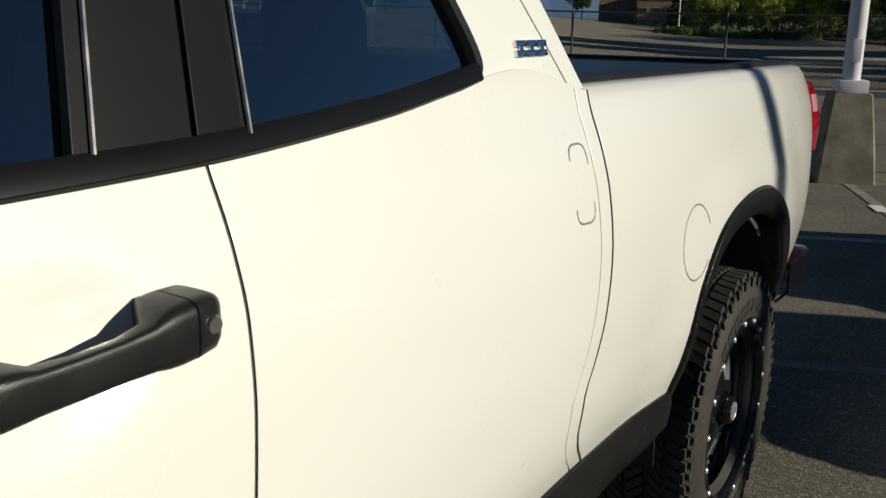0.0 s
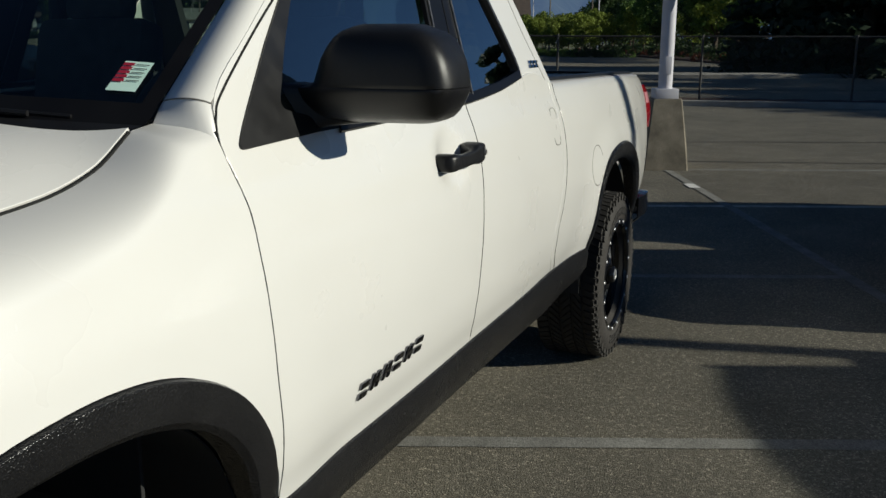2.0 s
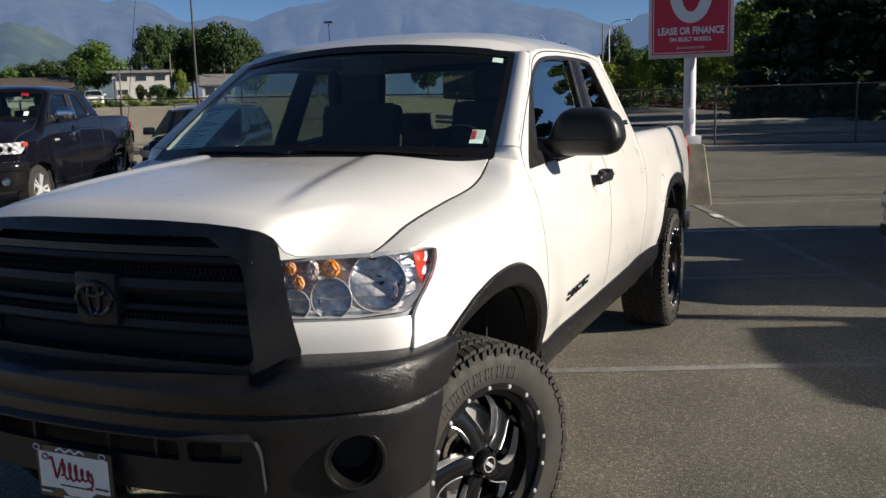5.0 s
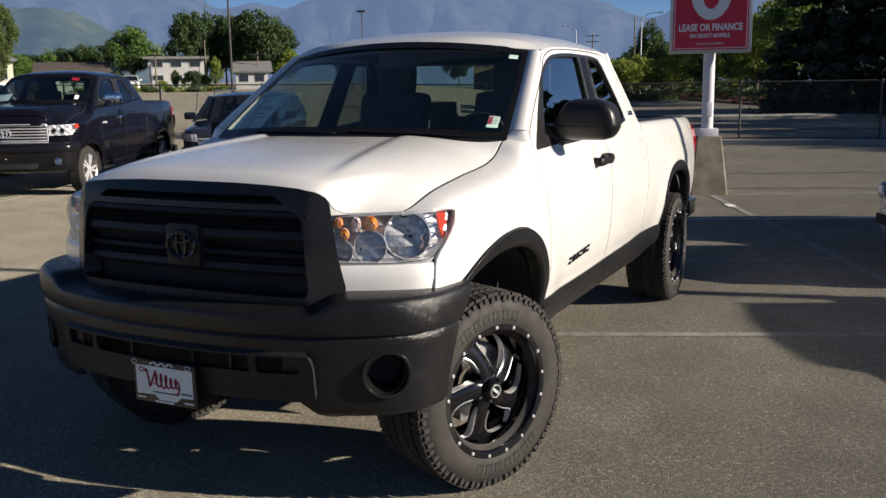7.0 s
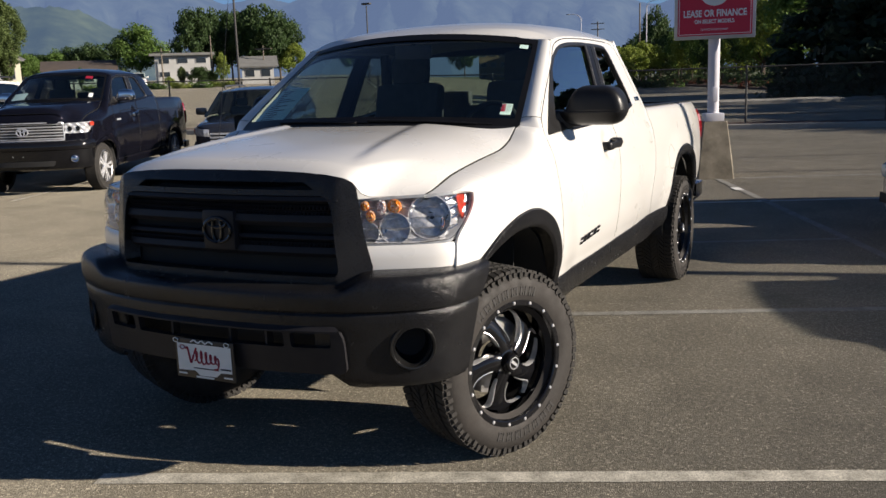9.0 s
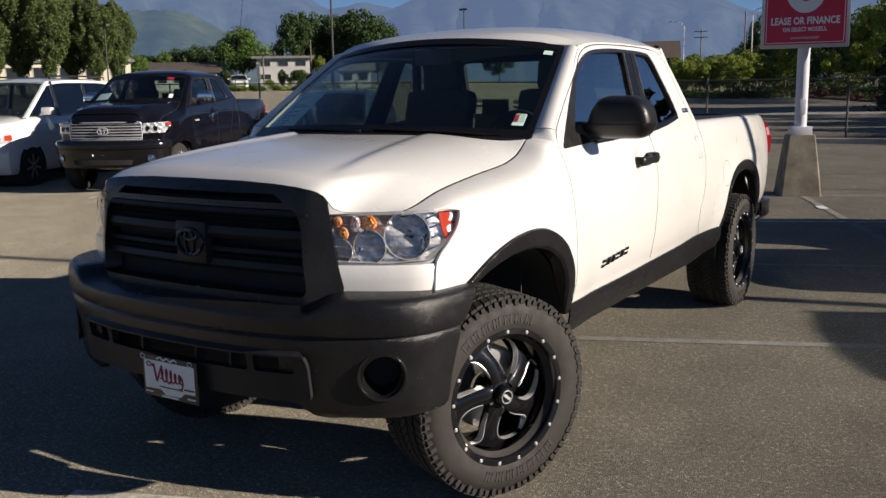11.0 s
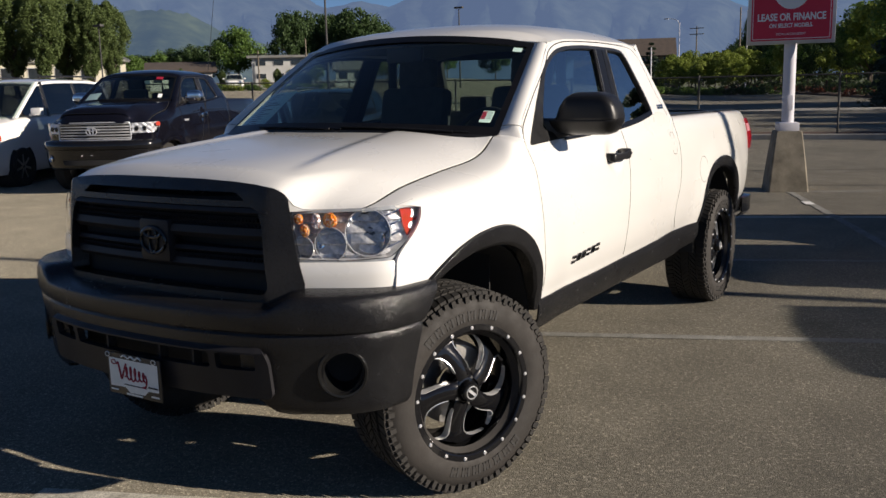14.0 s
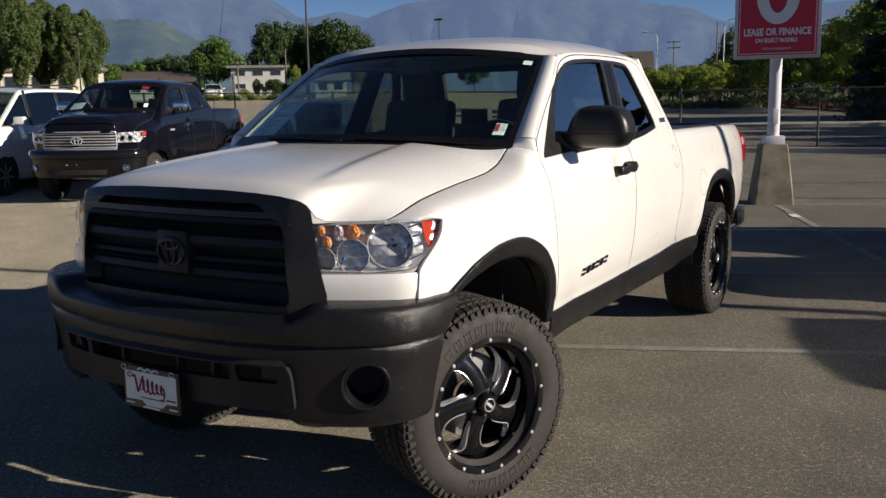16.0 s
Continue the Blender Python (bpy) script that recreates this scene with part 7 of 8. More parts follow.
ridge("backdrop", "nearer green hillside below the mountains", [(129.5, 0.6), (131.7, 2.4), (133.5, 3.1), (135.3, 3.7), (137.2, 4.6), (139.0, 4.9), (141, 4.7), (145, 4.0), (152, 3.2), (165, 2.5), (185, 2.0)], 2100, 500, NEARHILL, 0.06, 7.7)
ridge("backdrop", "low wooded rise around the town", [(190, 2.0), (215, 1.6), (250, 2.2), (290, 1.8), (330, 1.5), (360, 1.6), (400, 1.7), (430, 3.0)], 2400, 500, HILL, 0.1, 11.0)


BARCHROME = surf("bright_grille_chrome", (0.82, 0.83, 0.86), (0.70, 0.71, 0.74), 10, rough=0.25, metal=0.55)


# ---- other vehicles: front towards -y, on the same footing as the truck ----
def vehicle(name, label, category, m, paint, s, group=""):
    """s: w half width, f front, r rear, wb wheelbase, zb lower edge, hood (y0, z0, y1, z1), belt, cabin (base, top front, top rear, base rear), roof z, tr tyre radius, bed."""
    v = thing(name, label, category, group, at=m)
    w, f, r = s["w"], s["f"], s["r"]
    zb = s["zb"]
    hood = table((f, s["nose"]), (f + 0.10, s["nose"] + 0.10), (f + 0.35, s["hood"] - 0.06), (s["cab"][0] - 0.05, s["hood"]), (s["cab"][0] + 0.1, s["belt"]), (s["cab"][3] - 0.1, s["belt"] + 0.04), (s["cab"][3] + 0.15, s["deck"]), (r - 0.08, s["deck"] - 0.02), (r, s["deck"] - 0.15))
    fw = s.get('fw', 1.0)
    wid = table((f, w - 0.30 * fw), (f + 0.10, w - 0.16 * fw), (f + 0.28, w - 0.05 * fw), (f + 0.7, w), (r - 0.6, w), (r - 0.2, w - 0.05), (r, w - 0.20))
    low = table((f, zb + 0.06), (f + 0.3, zb), (r - 0.4, zb), (r, zb + 0.15))
    ys = sorted(set([f, f + 0.03, f + 0.1, f + 0.2, f + 0.35, f + 0.55] + list(np.linspace(f + 0.7, r - 0.5, 26)) + [r - 0.3, r - 0.15, r - 0.05, r]))
    bm = bmesh.new()
    rows = []
    for y in ys:
        t, ww, lo = hood(y), wid(y), low(y)
        half = [(ww - 0.07, lo), (ww - 0.015, lo + 0.08), (ww, lo + 0.22), (ww + 0.010, lerp(lo, t, 0.62)), (ww - 0.004, t - 0.12), (ww - 0.03, t - 0.045), (ww - 0.09, t - 0.006), (ww * 0.5, t + 0.02), (0, t + 0.03)]
        rows.append([(x, y, z) for x, z in half] + [(-x, y, z) for x, z in half[-2::-1]])
    vs = sheet(bm, rows)
    bm.faces.new(vs[0])
    bm.faces.new(vs[-1][::-1])
    part("body", bm, paint, v, sharp=40)
    A, B, C, D = s["cab"]
    zr, zl = s["roof"], s["belt"] + 0.02
    wr, wl = w - s.get("lean", 0.24), w - 0.05

    def side_pt(y, z, inn=0.0):
        return lerp(wl, wr, (z - zl) / (zr - zl)) - inn
    front = lambda z: lerp(A, B, (z - zl) / (zr - zl))
    back = lambda z: lerp(D, C, (z - zl) / (zr - zl))
    bm = bmesh.new()
    sheet(bm, [[(x * side_pt(0, z) * 0.98, front(z) - 0.10 * (1 - x * x), z + 0.01) for x in np.linspace(-1, 1, 9)] for z in (zl - 0.02, (zl + zr) / 2, zr - 0.03)])
    part("windshield", bm, GLASS, v)
    bm = bmesh.new()
    sheet(bm, [[(x * side_pt(0, z) * 0.98, back(z) + 0.05 * (1 - x * x), z + 0.01) for x in np.linspace(-1, 1, 7)] for z in (zl - 0.02, (zl + zr) / 2, zr - 0.03)])
    part("rear_window", bm, CARGLASS, v)
    posts = s["posts"]
    edges = [None] + posts + [None]
    for sg in (1, -1):
        for i in range(len(edges) - 1):
            a = (lambda z, e=edges[i]: front(z) + 0.10 if e is None else e + 0.05)
            b = (lambda z, e=edges[i + 1]: back(z) - 0.10 if e is None else e - 0.05)
            bm = bmesh.new()
            sheet(bm, [[(sg * side_pt(0, z, 0.012), lerp(a(z), b(z), u), z) for u in (0, 0.5, 1)] for z in (zl, (zl + zr) / 2, zr - 0.05)])
            part("side_window", bm, CARGLASS, v)
        for e in [None] + posts + [99]:
            bm = bmesh.new()
            rows = []
            for z in (zl - 0.03, (zl + zr) / 2, zr - 0.02):
                if e is None:
                    y0, y1 = front(z) - 0.02, front(z) + 0.11
                elif e == 99:
                    y0, y1 = back(z) - 0.12, back(z) + 0.03
                else:
                    y0, y1 = e - 0.055, e + 0.055
                x = side_pt(0, z)
                rows.append([(sg * (x - 0.05), y0, z), (sg * x, y0 + 0.02, z), (sg * x, y1 - 0.02, z), (sg * (x - 0.05), y1, z)])
            sheet(bm, rows)
            part("pillar", bm, paint if e in (None, 99) else TRIM, v)
    bm = bmesh.new()
    rows = []
    for y in np.linspace(B - 0.08, C + 0.06, 9):
        e = 0.05 * (2 * (y - (B + C) / 2) / (C - B)) ** 4
        rows.append([(x * (wr + 0.015), y, zr + 0.06 * (1 - abs(x) ** 3) - e - (0.045 if abs(x) == 1 else 0)) for x in (-1, -0.97, -0.8, -0.4, 0, 0.4, 0.8, 0.97, 1)])
    sheet(bm, rows)
    part("roof", bm, paint, v, thick=0.03, sharp=50)
    bm = bmesh.new()
    box(bm, (-wl + 0.1, A + 0.1, zl - 0.25), (wl - 0.1, A + 0.55, zl - 0.02), bev=0.03)
    part("dashboard", bm, DASH, v)
    for cx in (0.38, -0.38):
        bm = bmesh.new()
        box(bm, (cx - 0.22, A + 1.15, zl - 0.5), (cx + 0.22, A + 1.30, zl + 0.14), bev=0.05)
        box(bm, (cx - 0.12, A + 1.20, zl + 0.16), (cx + 0.12, A + 1.28, zl + 0.32), bev=0.03)
        part("seat", bm, CLOTH, v)
    tr = s["tr"]
    for y in (0.0, s["wb"]):
        for sg in (1, -1):
            # black disc proud of the side, standing in for the shaded arch opening
            bm = bmesh.new()
            lathe(bm, [(-0.10, tr * 1.16), (w + 0.006 - 0.0, tr * 1.14), (w + 0.004, tr * 0.4), (w + 0.004, 0.01)], 24)
            arch = part("wheel_arch", bm, BLACK, v)
            arch.matrix_local = pose(0, y, tr * 1.05, 0, 0, 0) @ Matrix.Diagonal((sg, 1, 1, 1))
            bm = bmesh.new()
            lathe(bm, [(-0.22, tr * 0.65), (-0.21, tr * 0.92), (-0.18, tr), (-0.03, tr), (0.0, tr * 0.93), (0.005, tr * 0.80), (-0.005, tr * 0.66)], 32)
            tyre = part("wheel", bm, RUBBER, v)
            tyre.matrix_local = pose(sg * (w + 0.02), y, tr, 0, 0, 0 if sg > 0 else 180)
            bm = bmesh.new()
            lathe(bm, [(-0.01, tr * 0.66), (-0.015, tr * 0.60), (-0.05, tr * 0.56), (-0.05, 0.01)], 32)
            part("rim", bm, BLACK, tyre)
            for k in range(7):
                bm = bmesh.new()
                box(bm, (-0.03, -0.022, 0.03), (-0.008, 0.022, tr * 0.63), pose(0, 0, 0, k * 360 / 7, 0, 0), bev=0.005)
                part("spoke", bm, s.get("rim", STEEL), tyre)
    for sg in (1, -1):
        bm = bmesh.new()
        hz0, hz1 = s["lamp"]
        rows = []
        path = [(lerp(s["grille"][2] + 0.01, wid(f), q), f) for q in (0, 0.5)] + [(wid(f + q), f + q) for q in (0.0, 0.03, 0.06, 0.1, 0.16, 0.22, 0.28, 0.36)]
        for z in np.linspace(hz0, hz1, 5):
            row = []
            for q, (px, py) in enumerate(path):
                out = 0.012 + 0.012 * math.sin(math.pi * (z - hz0) / (hz1 - hz0))
                e = min(1.0, max(0.0, (py - f) / 0.12))
                row.append((sg * (px + out * e), py - out * (1 - e) - 0.004, z + 0.05 * max(0.0, py - f - 0.1) + 0.03 * (q / 9)))
            rows.append(row)
        sheet(bm, rows)
        lamp_ob = part("headlight", bm, surf("bright_headlight", (0.80, 0.82, 0.86), (0.36, 0.38, 0.42), 22, rough=0.12, metal=0.35, coat=1.0), v, "clear headlight", thick=0.02)
        bm = bmesh.new()
        sheet(bm, [[(sg * (wid(f + 0.20 + 0.16 * u) + 0.030), f + 0.20 + 0.16 * u, z) for u in (0, 0.5, 1)] for z in (hz0 + 0.08, hz1 + 0.015)])
        part("turn_lens", bm, REFLECTOR, lamp_ob, "orange-red turn lens", thick=0.015)
        if s.get("mirrors", True):
            bm = bmesh.new()
            box(bm, (-0.11, -0.06, -0.075), (0.11, 0.06, 0.075), bev=0.035)
            tube(bm, [(-0.16 * sg, 0, -0.06), (0, 0, -0.05)], 0.022, 8)
            mo = part("door_mirror", bm, s.get("mirror", paint), v)
            mo.matrix_local = Matrix.Translation((sg * (w + 0.13), A + 0.42, s["belt"] + 0.10))
        for i, e in enumerate(posts[:2] if len(posts) > 1 else posts):
            bm = bmesh.new()
            box(bm, (-0.02, -0.11, -0.015), (0.03, 0.11, 0.018), bev=0.01)
            ho = part("door_handle", bm, s.get("handle", paint), v)
            ho.matrix_local = Matrix.Translation((sg * (w + 0.012), e - 0.16, s["belt"] - 0.16))
            bm = bmesh.new()
            sheet(bm, [[(sg * (w + 0.016 - 0.02 * abs(z - s["belt"] + 0.45)), e + dy, z) for dy in (-0.004, 0.004)] for z in (zb + 0.15, zb + 0.4, s["belt"] - 0.25)])
            part("shut_line", bm, SEAM, v)
    bm = bmesh.new()
    gz0, gz1, gw = s["grille"]
    sheet(bm, [[(x, f - 0.020 + 0.025 * (abs(x) / gw) ** 3, z) for x in np.linspace(-gw, gw, 9)] for z in (gz0, gz1)])
    gr = part("grille", bm, BLACK, v, thick=0.02)
    for k in range(s.get("slats", 3)):
        z = lerp(gz0, gz1, (k + 0.5) / s.get("slats", 3))
        bm = bmesh.new()
        h = (gz1 - gz0) / s.get("slats", 3) * 0.30
        sheet(bm, [[(x, f - 0.040 + 0.030 * (abs(x) / gw) ** 3 + o, z + q) for x in np.linspace(-gw, gw, 11)] for q, o in ((-h, 0.012), (-h * 0.5, 0), (h * 0.5, 0), (h, 0.012))])
        part("slat", bm, s.get("slat", BARCHROME), gr, thick=0.006)
    bm = bmesh.new()
    tube(bm, [(0.085 * math.cos(a), f - 0.055, (gz0 + gz1) / 2 + 0.055 * math.sin(a)) for a in np.linspace(0, 2 * math.pi, 25)], 0.012, 6, caps=False)
    part("oval_ring", bm, CHROME, gr)
    bm = bmesh.new()
    rows = []
    for x in np.linspace(-1, 1, 17):
        y = f - 0.07 + 0.30 * abs(x) ** 3
        xx = x * (w - 0.02)
        bt_z = s["grille"][0] - 0.03
        rows.append([(xx, y + 0.06, bt_z + 0.04), (xx, y, bt_z), (xx, y, zb + 0.12), (xx, y + 0.08, zb + 0.02)])
    sheet(bm, rows)
    part("front_bumper", bm, s.get("bumper", paint), v, thick=0.02)
    bm = bmesh.new()
    sheet(bm, [[(x, f - 0.072, z) for x in (-0.5, 0, 0.5)] for z in (zb + 0.17, zb + 0.27)])
    part("air_intake", bm, BLACK, v, thick=0.008)
    for sg in (1, -1):
        bm = bmesh.new()
        box(bm, (sg * (wid(r) - 0.10) - 0.05, r - 0.06, s["deck"] - 0.36), (sg * (wid(r) - 0.10) + 0.07, r + 0.012, s["deck"] - 0.10), bev=0.02)
        part("tail_lamp", bm, REDLENS, v, "red tail lamp")
    if "bed" in s:
        bm = bmesh.new()
        box(bm, (-w + 0.12, s["cab"][3] + 0.18, s["deck"] + 0.005), (w - 0.12, r - 0.10, s["deck"] + 0.036))
        part("bed_cover", bm, BLACK, v)
    if "rails" in s:
        for sg in (1, -1):
            bm = bmesh.new()
            tube(bm, spline([(sg * (wr - 0.06), B + 0.2, zr + 0.02), (sg * (wr - 0.06), B + 0.35, zr + 0.085), (sg * (wr - 0.06), C - 0.3, zr + 0.085), (sg * (wr - 0.06), C - 0.12, zr + 0.02)], 4), 0.018, 8)
            part("roof_rail", bm, s["rails"], v)
    return v


BLACKPAINT = surf("gloss_black_paint", (0.004, 0.004, 0.007), (0.006, 0.006, 0.010), 3, rough=0.08, coat=0.3, spec=0.3)
VANWHITE = surf("pearl_white_paint", (0.82, 0.81, 0.79), (0.78, 0.77, 0.75), 1.5, rough=0.3, coat=1.0)
NAVY = surf("dark_slate_paint", (0.022, 0.025, 0.034), (0.03, 0.033, 0.043), 3, rough=0.2, coat=1.0)
SILVER = surf("silver_blue_paint", (0.40, 0.44, 0.54), (0.36, 0.40, 0.49), 3, rough=0.25, metal=0.4, coat=1.0)

VAN = dict(w=1.0, f=-0.95, r=4.12, wb=3.03, zb=0.25, nose=1.06, hood=1.25, belt=1.28, deck=1.30, cab=(0.0, 1.05, 3.55, 3.98), roof=1.97, posts=[1.15, 2.35], tr=0.37, lamp=(0.80, 0.96), grille=(0.68, 0.88, 0.55), slats=3, rails=TRIM, lean=0.20)
SUV = dict(w=0.93, f=-0.88, r=3.70, wb=2.66, zb=0.26, nose=0.86, hood=1.05, belt=1.10, deck=1.10, cab=(0.12, 0.92, 3.10, 3.58), roof=1.62, posts=[1.22, 2.25], tr=0.345, lamp=(0.74, 0.88), grille=(0.62, 0.82, 0.52), slats=3, rails=STEEL, lean=0.20)

SEDAN = dict(mirrors=False, w=0.90, f=-0.92, r=3.70, wb=2.70, zb=0.20, nose=0.70, hood=0.92, belt=0.98, deck=1.0, cab=(0.15, 1.0, 2.45, 3.05), roof=1.40, posts=[1.35], tr=0.33, lamp=(0.60, 0.72), grille=(0.46, 0.60, 0.5), slats=3, lean=0.22)

turn_l = math.degrees(math.atan2(E1.y, E1.x))
def road_wheel(parent, m, tr, rim_mat):
    """A road wheel with a plain tyre and five split bright spokes; axis along x, lip at x = 0."""
    bm = bmesh.new()
    lathe(bm, [(-0.25, tr * 0.66), (-0.245, tr * 0.90), (-0.20, tr), (-0.04, tr), (-0.005, tr * 0.93), (0.004, tr * 0.82), (-0.008, tr * 0.69)], 40)
    w = part("wheel", bm, TREAD, parent, "bright alloy wheel with road tyre")
    w.matrix_local = m
    bm = bmesh.new()
    lathe(bm, [(-0.004, tr * 0.71), (0.002, tr * 0.68), (-0.012, tr * 0.645), (-0.10, tr * 0.60), (-0.11, 0.02)], 40)
    part("rim", bm, STEEL, w)
    for k in range(10):
        a = k * 36 + (8 if k % 2 else -8)
        bm = bmesh.new()
        box(bm, (-0.045, -0.020, 0.03), (-0.012, 0.020, tr * 0.66), pose(0, 0, 0, a, 0, 0), bev=0.006)
        part("spoke", bm, rim_mat, w)
    bm = bmesh.new()
    lathe(bm, [(-0.04, 0.075), (-0.012, 0.065), (-0.004, 0.045), (-0.002, 0.001)], 20)
    part("hub_cap", bm, rim_mat, w)
    return w


def stock(z):
    """Heights of the lifted truck brought down to a truck on its standard springs with a taller nose and cab."""
    return np.interp(z, (0.0, 0.50, 0.66, 1.09, 1.41, 2.03, 3.0), (0.0, 0.36, 0.50, 0.93, 1.49, 2.12, 3.1))


BODY_PARTS = ("front_door", "rear_door", "cab_corner", "door_seal", "inner_shell", "hood", "front_fender", "hood_seal", "bed_side", "bed_liner", "bed_rail_cap", "tailgate", "tailgate_cap", "tail_lamp", "clear_lens", "rear_bumper", "lower_quarter_trim", "arch_trim", "arch_liner", "rocker_panel", "cab_side", "window_frame", "window_glass", "door_post", "post_strip", "shut_line", "pillar_foot", "belt_moulding", "windshield", "windshield_border", "windshield_pillar", "roof", "cab_back", "rear_trim_panel", "rear_window", "firewall_and_floor", "cowl_panel", "wiper", "door_mirror", "mirror_arm", "mirror_base", "door_handle", "dashboard", "front_seat", "headrest", "rear_bench", "steering_wheel", "headliner", "engine_bay")


def sister(src, parent):
    """The same kind of part on the black truck of the same make, in its own paint and at its own height."""
    kind = src.name.split(".")[0]
    bright = kind in ("door_mirror", "door_handle")
    me = src.data.copy()
    co = np.empty(len(me.vertices) * 3)
    me.vertices.foreach_get("co", co)
    co = co.reshape(-1, 3)
    co[:, 2] = stock(co[:, 2])
    co[:, 1] = np.interp(co[:, 1], (-2.0, 0.70, 1.95, 2.68, 3.12, 3.30, 8.0), (-2.0, 0.70, 1.99, 3.02, 3.36, 3.46, 8.12))
    me.vertices.foreach_set("co", co.ravel())
    for k, mat in enumerate(me.materials):
        if mat in (WHITE, LINER):
            me.materials[k] = BLACKPAINT
        elif mat == PSEAM:
            me.materials[k] = SEAM
        elif mat == PLASTIC and bright:
            me.materials[k] = CHROME
        elif mat in (DOORGLASS, SIDEGLASS):
            me.materials[k] = CARGLASS
    o = new(kind, me)
    o.parent = parent
    for m in src.modifiers:
        if m.type == "SOLIDIFY":
            c = o.modifiers.new(m.name, m.type)
            c.thickness, c.offset = m.thickness, m.offset
    for child in src.children:
        if child.name.split(".")[0] in BODY_PARTS:
            sister(child, o)
    return o


def black_pickup(m):
    v = thing("pickup_truck", "glossy black crew cab pickup with chrome grille, parked", "pickup truck", at=m @ Matrix.Diagonal((0.966, 1, 1, 1)))
    for child in list(truck.children):
        if child.name.split(".")[0] in BODY_PARTS:
            sister(child, v)
    # nose above the grille, and the paint below the lamps
    bm = bmesh.new()
    sheet(bm, [[(x, lerp(grille_y(x) - 0.005, hood_front(x) + 0.03, t ** 1.6), lerp(1.185, stock(hood_z(x, hood_front(x)) + hood_dip(x, hood_front(x))) + 0.004, t)) for x in np.linspace(-0.70, 0.70, 21)] for t in (0, 0.25, 0.5, 0.75, 1.0)])
    part("nose_panel", bm, BLACKPAINT, v, thick=0.01)
    for sg in (1, -1):
        bm = bmesh.new()
        sheet(bm, [[(sg * q[0], q[1], z) for q in (lamp_at(t * (S_SEAM + 0.10), -0.004) for t in np.linspace(0, 1, 14))] for z in (0.80, 0.90, 0.97, 1.02)])
        part("lamp_filler_panel", bm, BLACKPAINT, v, thick=0.012)
        # head lamp
        bm = bmesh.new()
        ring = rounded([(0.015, 0.985), (S_SEAM * 0.8, 0.990), (L - 0.10, 1.055), (L - 0.03, 1.150), (L - 0.05, 1.205), (0.20, 1.195), (0.005, 1.190)], 0.022)
        plate(bm, ring, (), lambda u, z: (sg * lamp_at(u, -0.022)[0], lamp_at(u, -0.022)[1], z), 0.04, 0.04)
        lamp_ob = part("headlight", bm, LENS, v, "clear headlight with chrome reflectors")
        bm = bmesh.new()
        plate(bm, inset(ring, 0.004), (), lambda u, z: (sg * lamp_at(u, 0.006 + 0.012 * math.sin(u * 50) * math.cos(z * 70))[0], lamp_at(u, 0.006 + 0.012 * math.sin(u * 50) * math.cos(z * 70))[1], z), 0.02, 0.02)
        part("reflector_housing", bm, BARCHROME, lamp_ob, sharp=20)
        bm = bmesh.new()
        for u in (0.11, 0.24):
            x, y = lamp_at(u, -0.006)
            bmesh.ops.create_uvsphere(bm, u_segments=16, v_segments=8, radius=0.042, matrix=Matrix.Translation((sg * x, y, 1.095)) @ Matrix.Diagonal((1, 0.4, 1, 1)))
        part("lamp_projector", bm, GLOSSBLK, lamp_ob, "dark round projector lenses")
        bm = bmesh.new()
        plate(bm, rounded([(L - 0.16, 1.13), (L - 0.055, 1.125), (L - 0.035, 1.16), (L - 0.055, 1.198), (L - 0.17, 1.19)], 0.012), (), lambda u, z: (sg * lamp_at(u, -0.028)[0], lamp_at(u, -0.028)[1], z), 0.04, 0.04)
        part("turn_lens", bm, REFLECTOR, lamp_ob, "orange-red turn lens", thick=0.008)
        bm = bmesh.new()
        tube(bm, [(sg * lamp_at(u, -0.024)[0], lamp_at(u, -0.024)[1], z) for u, z in ((0.004, 1.185), (0.010, 1.09), (0.016, 0.99))], 0.012, 8)
        part("chrome_strip", bm, BARCHROME, lamp_ob)
    # grille with bright bars
    bm = bmesh.new()
    sheet(bm, [[(x, grille_y(x) + 0.045, z) for x in np.linspace(-0.67, 0.67, 15)] for z in (0.90, 1.05, 1.21)])
    gr = part("grille", bm, BLACK, v, "black grille with bright chrome bars", thick=0.02)
    for k in range(6):
        z = 0.945 + 0.0475 * k
        bm = bmesh.new()
        sheet(bm, [[(x, grille_y(x) + o, z + q) for x in np.linspace(-0.655, 0.655, 21)] for q, o in ((-0.013, 0.022), (-0.008, 0.002), (0.008, 0.0), (0.013, 0.022))])
        part("slat", bm, BARCHROME, gr, thick=0.005)
    bm = bmesh.new()
    edge = rounded([(-0.665, 0.915), (0.665, 0.915), (0.665, 1.205), (-0.665, 1.205)], 0.03, 4)
    edge = [(lerp(a[0], b[0], t), lerp(a[1], b[1], t)) for a, b in zip(edge, edge[1:] + edge[:1]) for t in (0, 0.25, 0.5, 0.75)]
    tube(bm, [(x, grille_y(x) - 0.002, z) for x, z in edge + edge[:1]], 0.011, 8, caps=False)
    part("grille_frame", bm, BARCHROME, gr)
    for rx, rz in ((0.098, 0.066), (0.034, 0.062), (0.066, 0.024)):
        bm = bmesh.new()
        tube(bm, [(rx * math.cos(a), -0.838, 1.062 + rz * math.sin(a) + (0.03 if rx == 0.066 else 0)) for a in np.linspace(0, 2 * math.pi, 29)], 0.011, 6, caps=False)
        part("oval_ring", bm, BARCHROME, gr)
    bm = bmesh.new()
    bmesh.ops.create_uvsphere(bm, u_segments=20, v_segments=8, radius=1.0, matrix=Matrix.Translation((0, -0.822, 1.062)) @ Matrix.Diagonal((0.095, 0.012, 0.064, 1)))
    part("emblem_plinth", bm, GLOSSBLK, gr)
    # bumper in two steps with a dark intake, fog lamps and number plate bolts
    bm = bmesh.new()
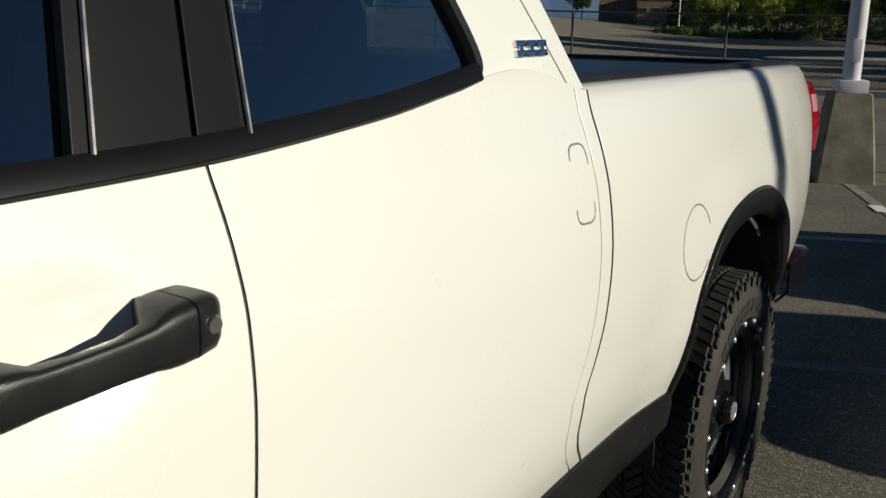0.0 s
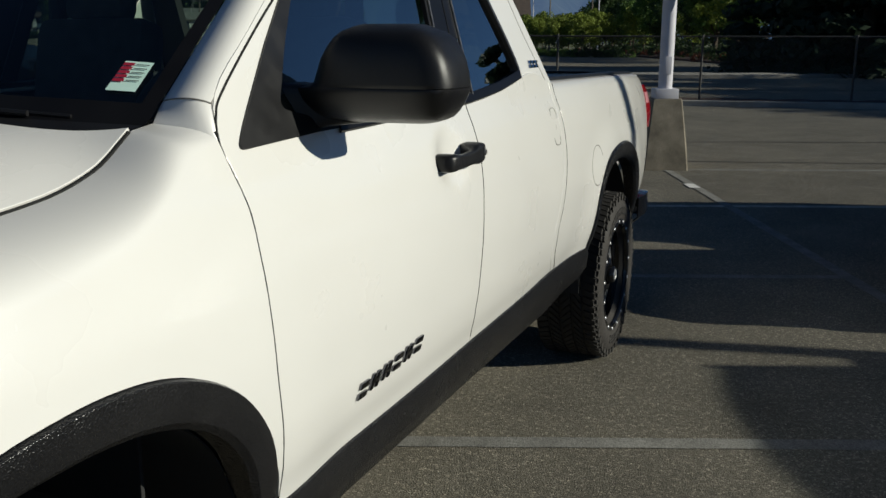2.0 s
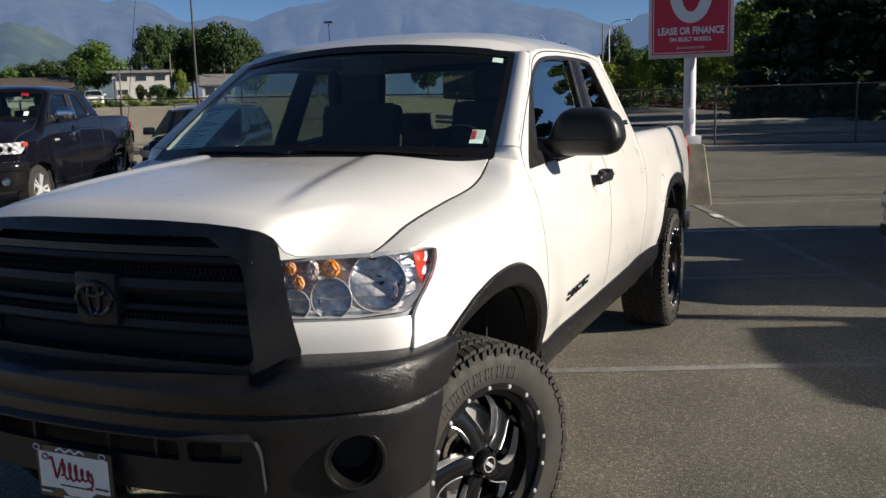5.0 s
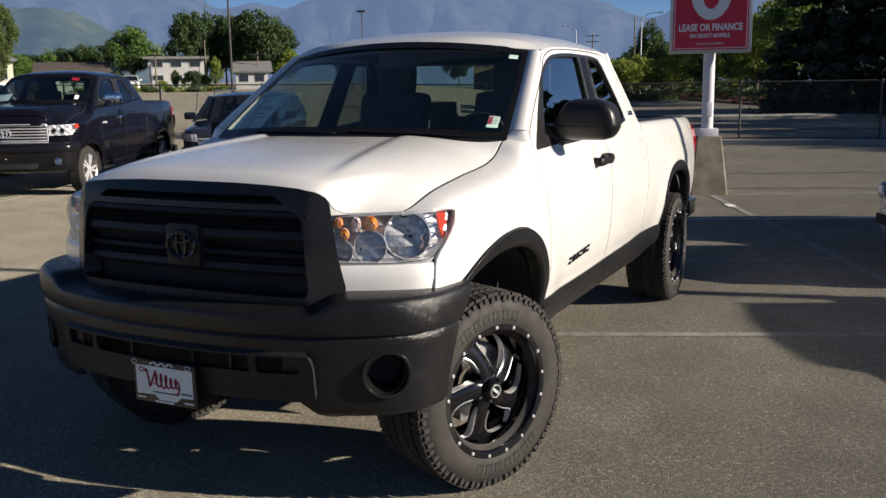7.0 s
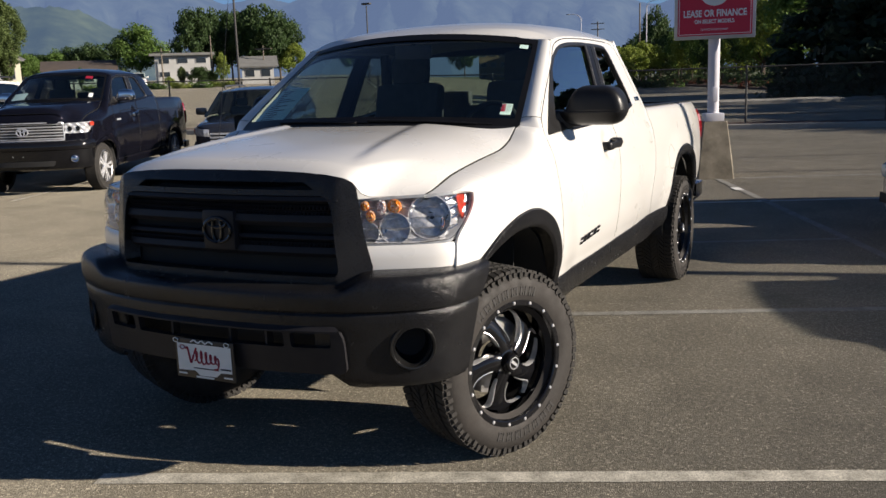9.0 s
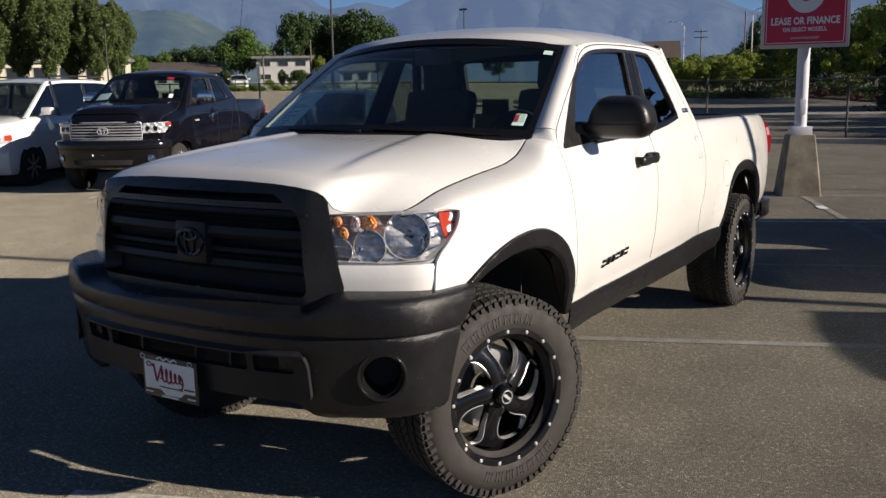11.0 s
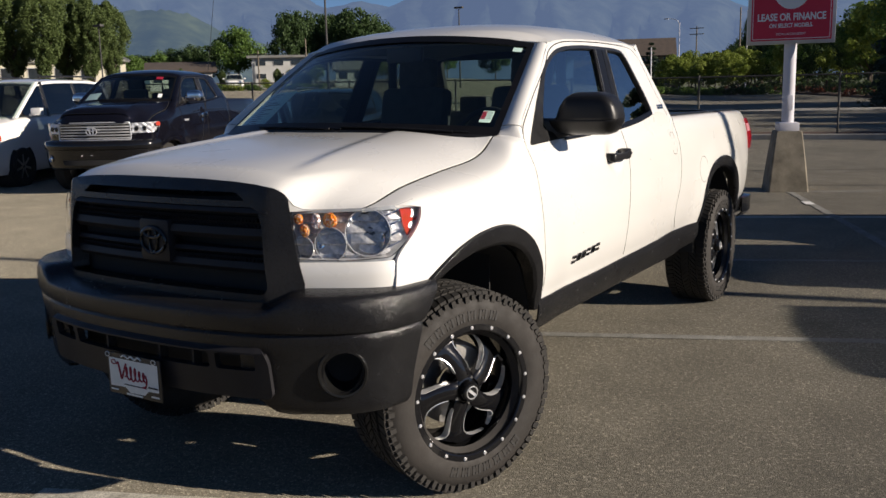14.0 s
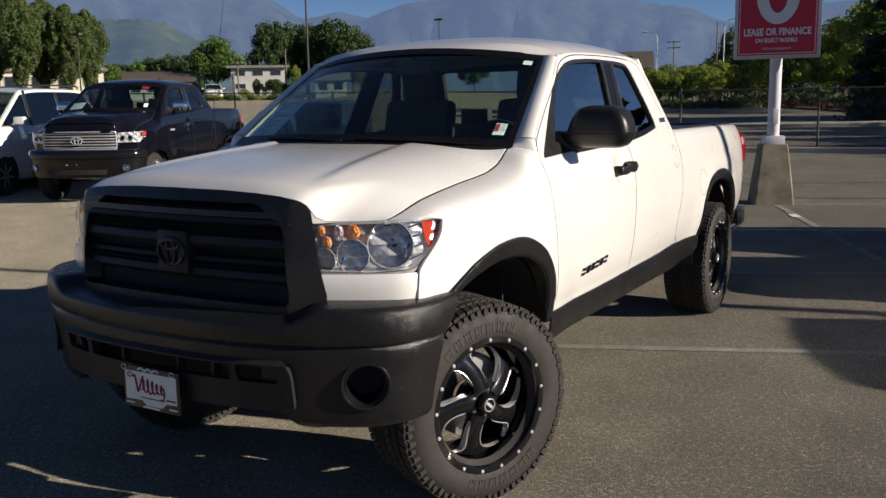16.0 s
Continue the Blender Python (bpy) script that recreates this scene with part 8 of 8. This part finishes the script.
    prof = ((0.905, 0.14), (0.912, 0.05), (0.895, 0.012), (0.86, -0.012), (0.80, -0.016), (0.765, -0.006), (0.755, 0.012), (0.70, 0.016), (0.60, 0.018), (0.52, 0.026), (0.45, 0.05), (0.42, 0.11))
    sheet(bm, [[(*around(u * (PLAN_L - 0.16 - 0.05 * step(0.8, 0.5, z)), d), z) for u in np.linspace(-1, 1, 61)] for z, d in prof])
    bmp = part("front_bumper", bm, GLOSSBLK, v, "gloss black front bumper", sharp=40)
    bm = bmesh.new()
    plate(bm, rounded([(-0.52, 0.50), (0.52, 0.50), (0.56, 0.585), (-0.56, 0.585)], 0.02), (), lambda u, z: (*around(u, 0.008), z), 0.06, 0)
    part("air_intake", bm, BLACK, bmp, thick=0.006)
    for q in (-0.16, 0.02):
        bm = bmesh.new()
        x, y = around(q, 0.004)
        bmesh.ops.create_icosphere(bm, subdivisions=1, radius=0.009, matrix=Matrix.Translation((x, y, 0.665)))
        part("plate_bolt", bm, BARCHROME, bmp)
    for sg in (1, -1):
        x, y = around(sg * 0.86, 0.010)
        x2, y2 = around(sg * 0.86, 0.06)
        fm = Matrix.Translation((x, y, 0.61)) @ Vector((x - x2, y - y2, 0)).normalized().to_track_quat("X", "Z").to_matrix().to_4x4()
        bm = bmesh.new()
        lathe(bm, [(0.008, 0.062), (0.014, 0.056), (0.004, 0.048), (-0.01, 0.046), (0.006, 0.02), (0.008, 0.001)], 24)
        bmesh.ops.transform(bm, matrix=fm, verts=bm.verts)
        part("fog_lamp", bm, CHROME, bmp, "round chrome fog lamp")
        bm = bmesh.new()
        for k in range(4):
            box(bm, (sg * (side(0.70, 1.17) - 0.004), 0.66 + k * 0.048, 1.165), (sg * (side(0.70, 1.17) + 0.006), 0.70 + k * 0.048, 1.20), bev=0.002)
        part("fender_badge", bm, BARCHROME, v)
        for y, x in ((0.0, 1.045), (3.86, 1.045)):
            road_wheel(v, pose(sg * x, y, 0.405, 0, 0, 0 if sg > 0 else 180), 0.405, BARCHROME)
    # tags behind the glass
    for s0, s1, t0, t1, mat, nm in ((0.56, 0.72, 0.80, 0.90, CRIMSON, "red_tag"), (0.74, 0.82, 0.10, 0.24, PAPER, "white_tag"), (-0.95, -0.60, 0.06, 0.30, GREENPAPER, "window_sheet")):
        bm = on_screen(s0, s1, t0, t1, 0.004)
        for q in bm.verts:
            q.co.z = stock(q.co.z)
        part(nm, bm, mat, v)
    return v


black_pickup(Matrix.Translation((-10.62, 7.48, 0)) @ pose(0, 0, 0, 0, 0, turn_l + 2))
vehicle("minivan", "white minivan with dark windows parked beside the black pickup", "minivan", Matrix.Translation((-13.85, 6.75, 0)) @ pose(0, 0, 0, 0, 0, turn_l + 2), VANWHITE, VAN)
vehicle("suv", "dark slate suv parked behind the black pickup", "suv", Matrix.Translation((-9.3, 11.33, 0)) @ pose(0, 0, 0, 0, 0, turn_l + 2), NAVY, SUV)
vehicle("sedan", "silver-blue sedan parked nose-in at the stall head", "car", Matrix.Translation(lot(5.60, 4.10)) @ pose(0, 0, 0, 0, 0, turn_l - 90), SILVER, dict(SEDAN, roof=1.54, lean=0.22))
# two unseen vehicles, added so that their shadows fall across the stalls
vehicle("suv", "dark slate suv out of view, added for its shadow on the lot", "suv", Matrix.Translation(lot(6.80, 5.93)) @ pose(0, 0, 0, 0, 0, turn_l - 90), NAVY, dict({k: q for k, q in SUV.items() if k != "rails"}, roof=1.84, lean=0.04))
vehicle("minivan", "dark slate minivan out of view, added for its shadow on the lot", "minivan", Matrix.Translation(lot(7.15, 1.15)) @ pose(0, 0, 0, 0, 0, turn_l - 90), NAVY, VAN)
wc = far(134.5, 97)
vehicle("suv", "small white car far across the street", "car", Matrix.Translation(wc) @ pose(0, 0, 0, 0, 0, 45), VANWHITE, SUV)

# whip aerial on the truck's far fender
bm = bmesh.new()
tube(bm, [(-0.955, 0.34, 1.30), (-0.915, 0.40, 1.78), (-0.875, 0.46, 2.27)], 0.0020, 6, r2=0.0011)
bmesh.ops.create_cone(bm, cap_ends=True, segments=10, radius1=0.018, radius2=0.008, depth=0.05, matrix=Matrix.Translation((-0.953, 0.342, 1.315)))
part("aerial", bm, PLASTIC, truck)
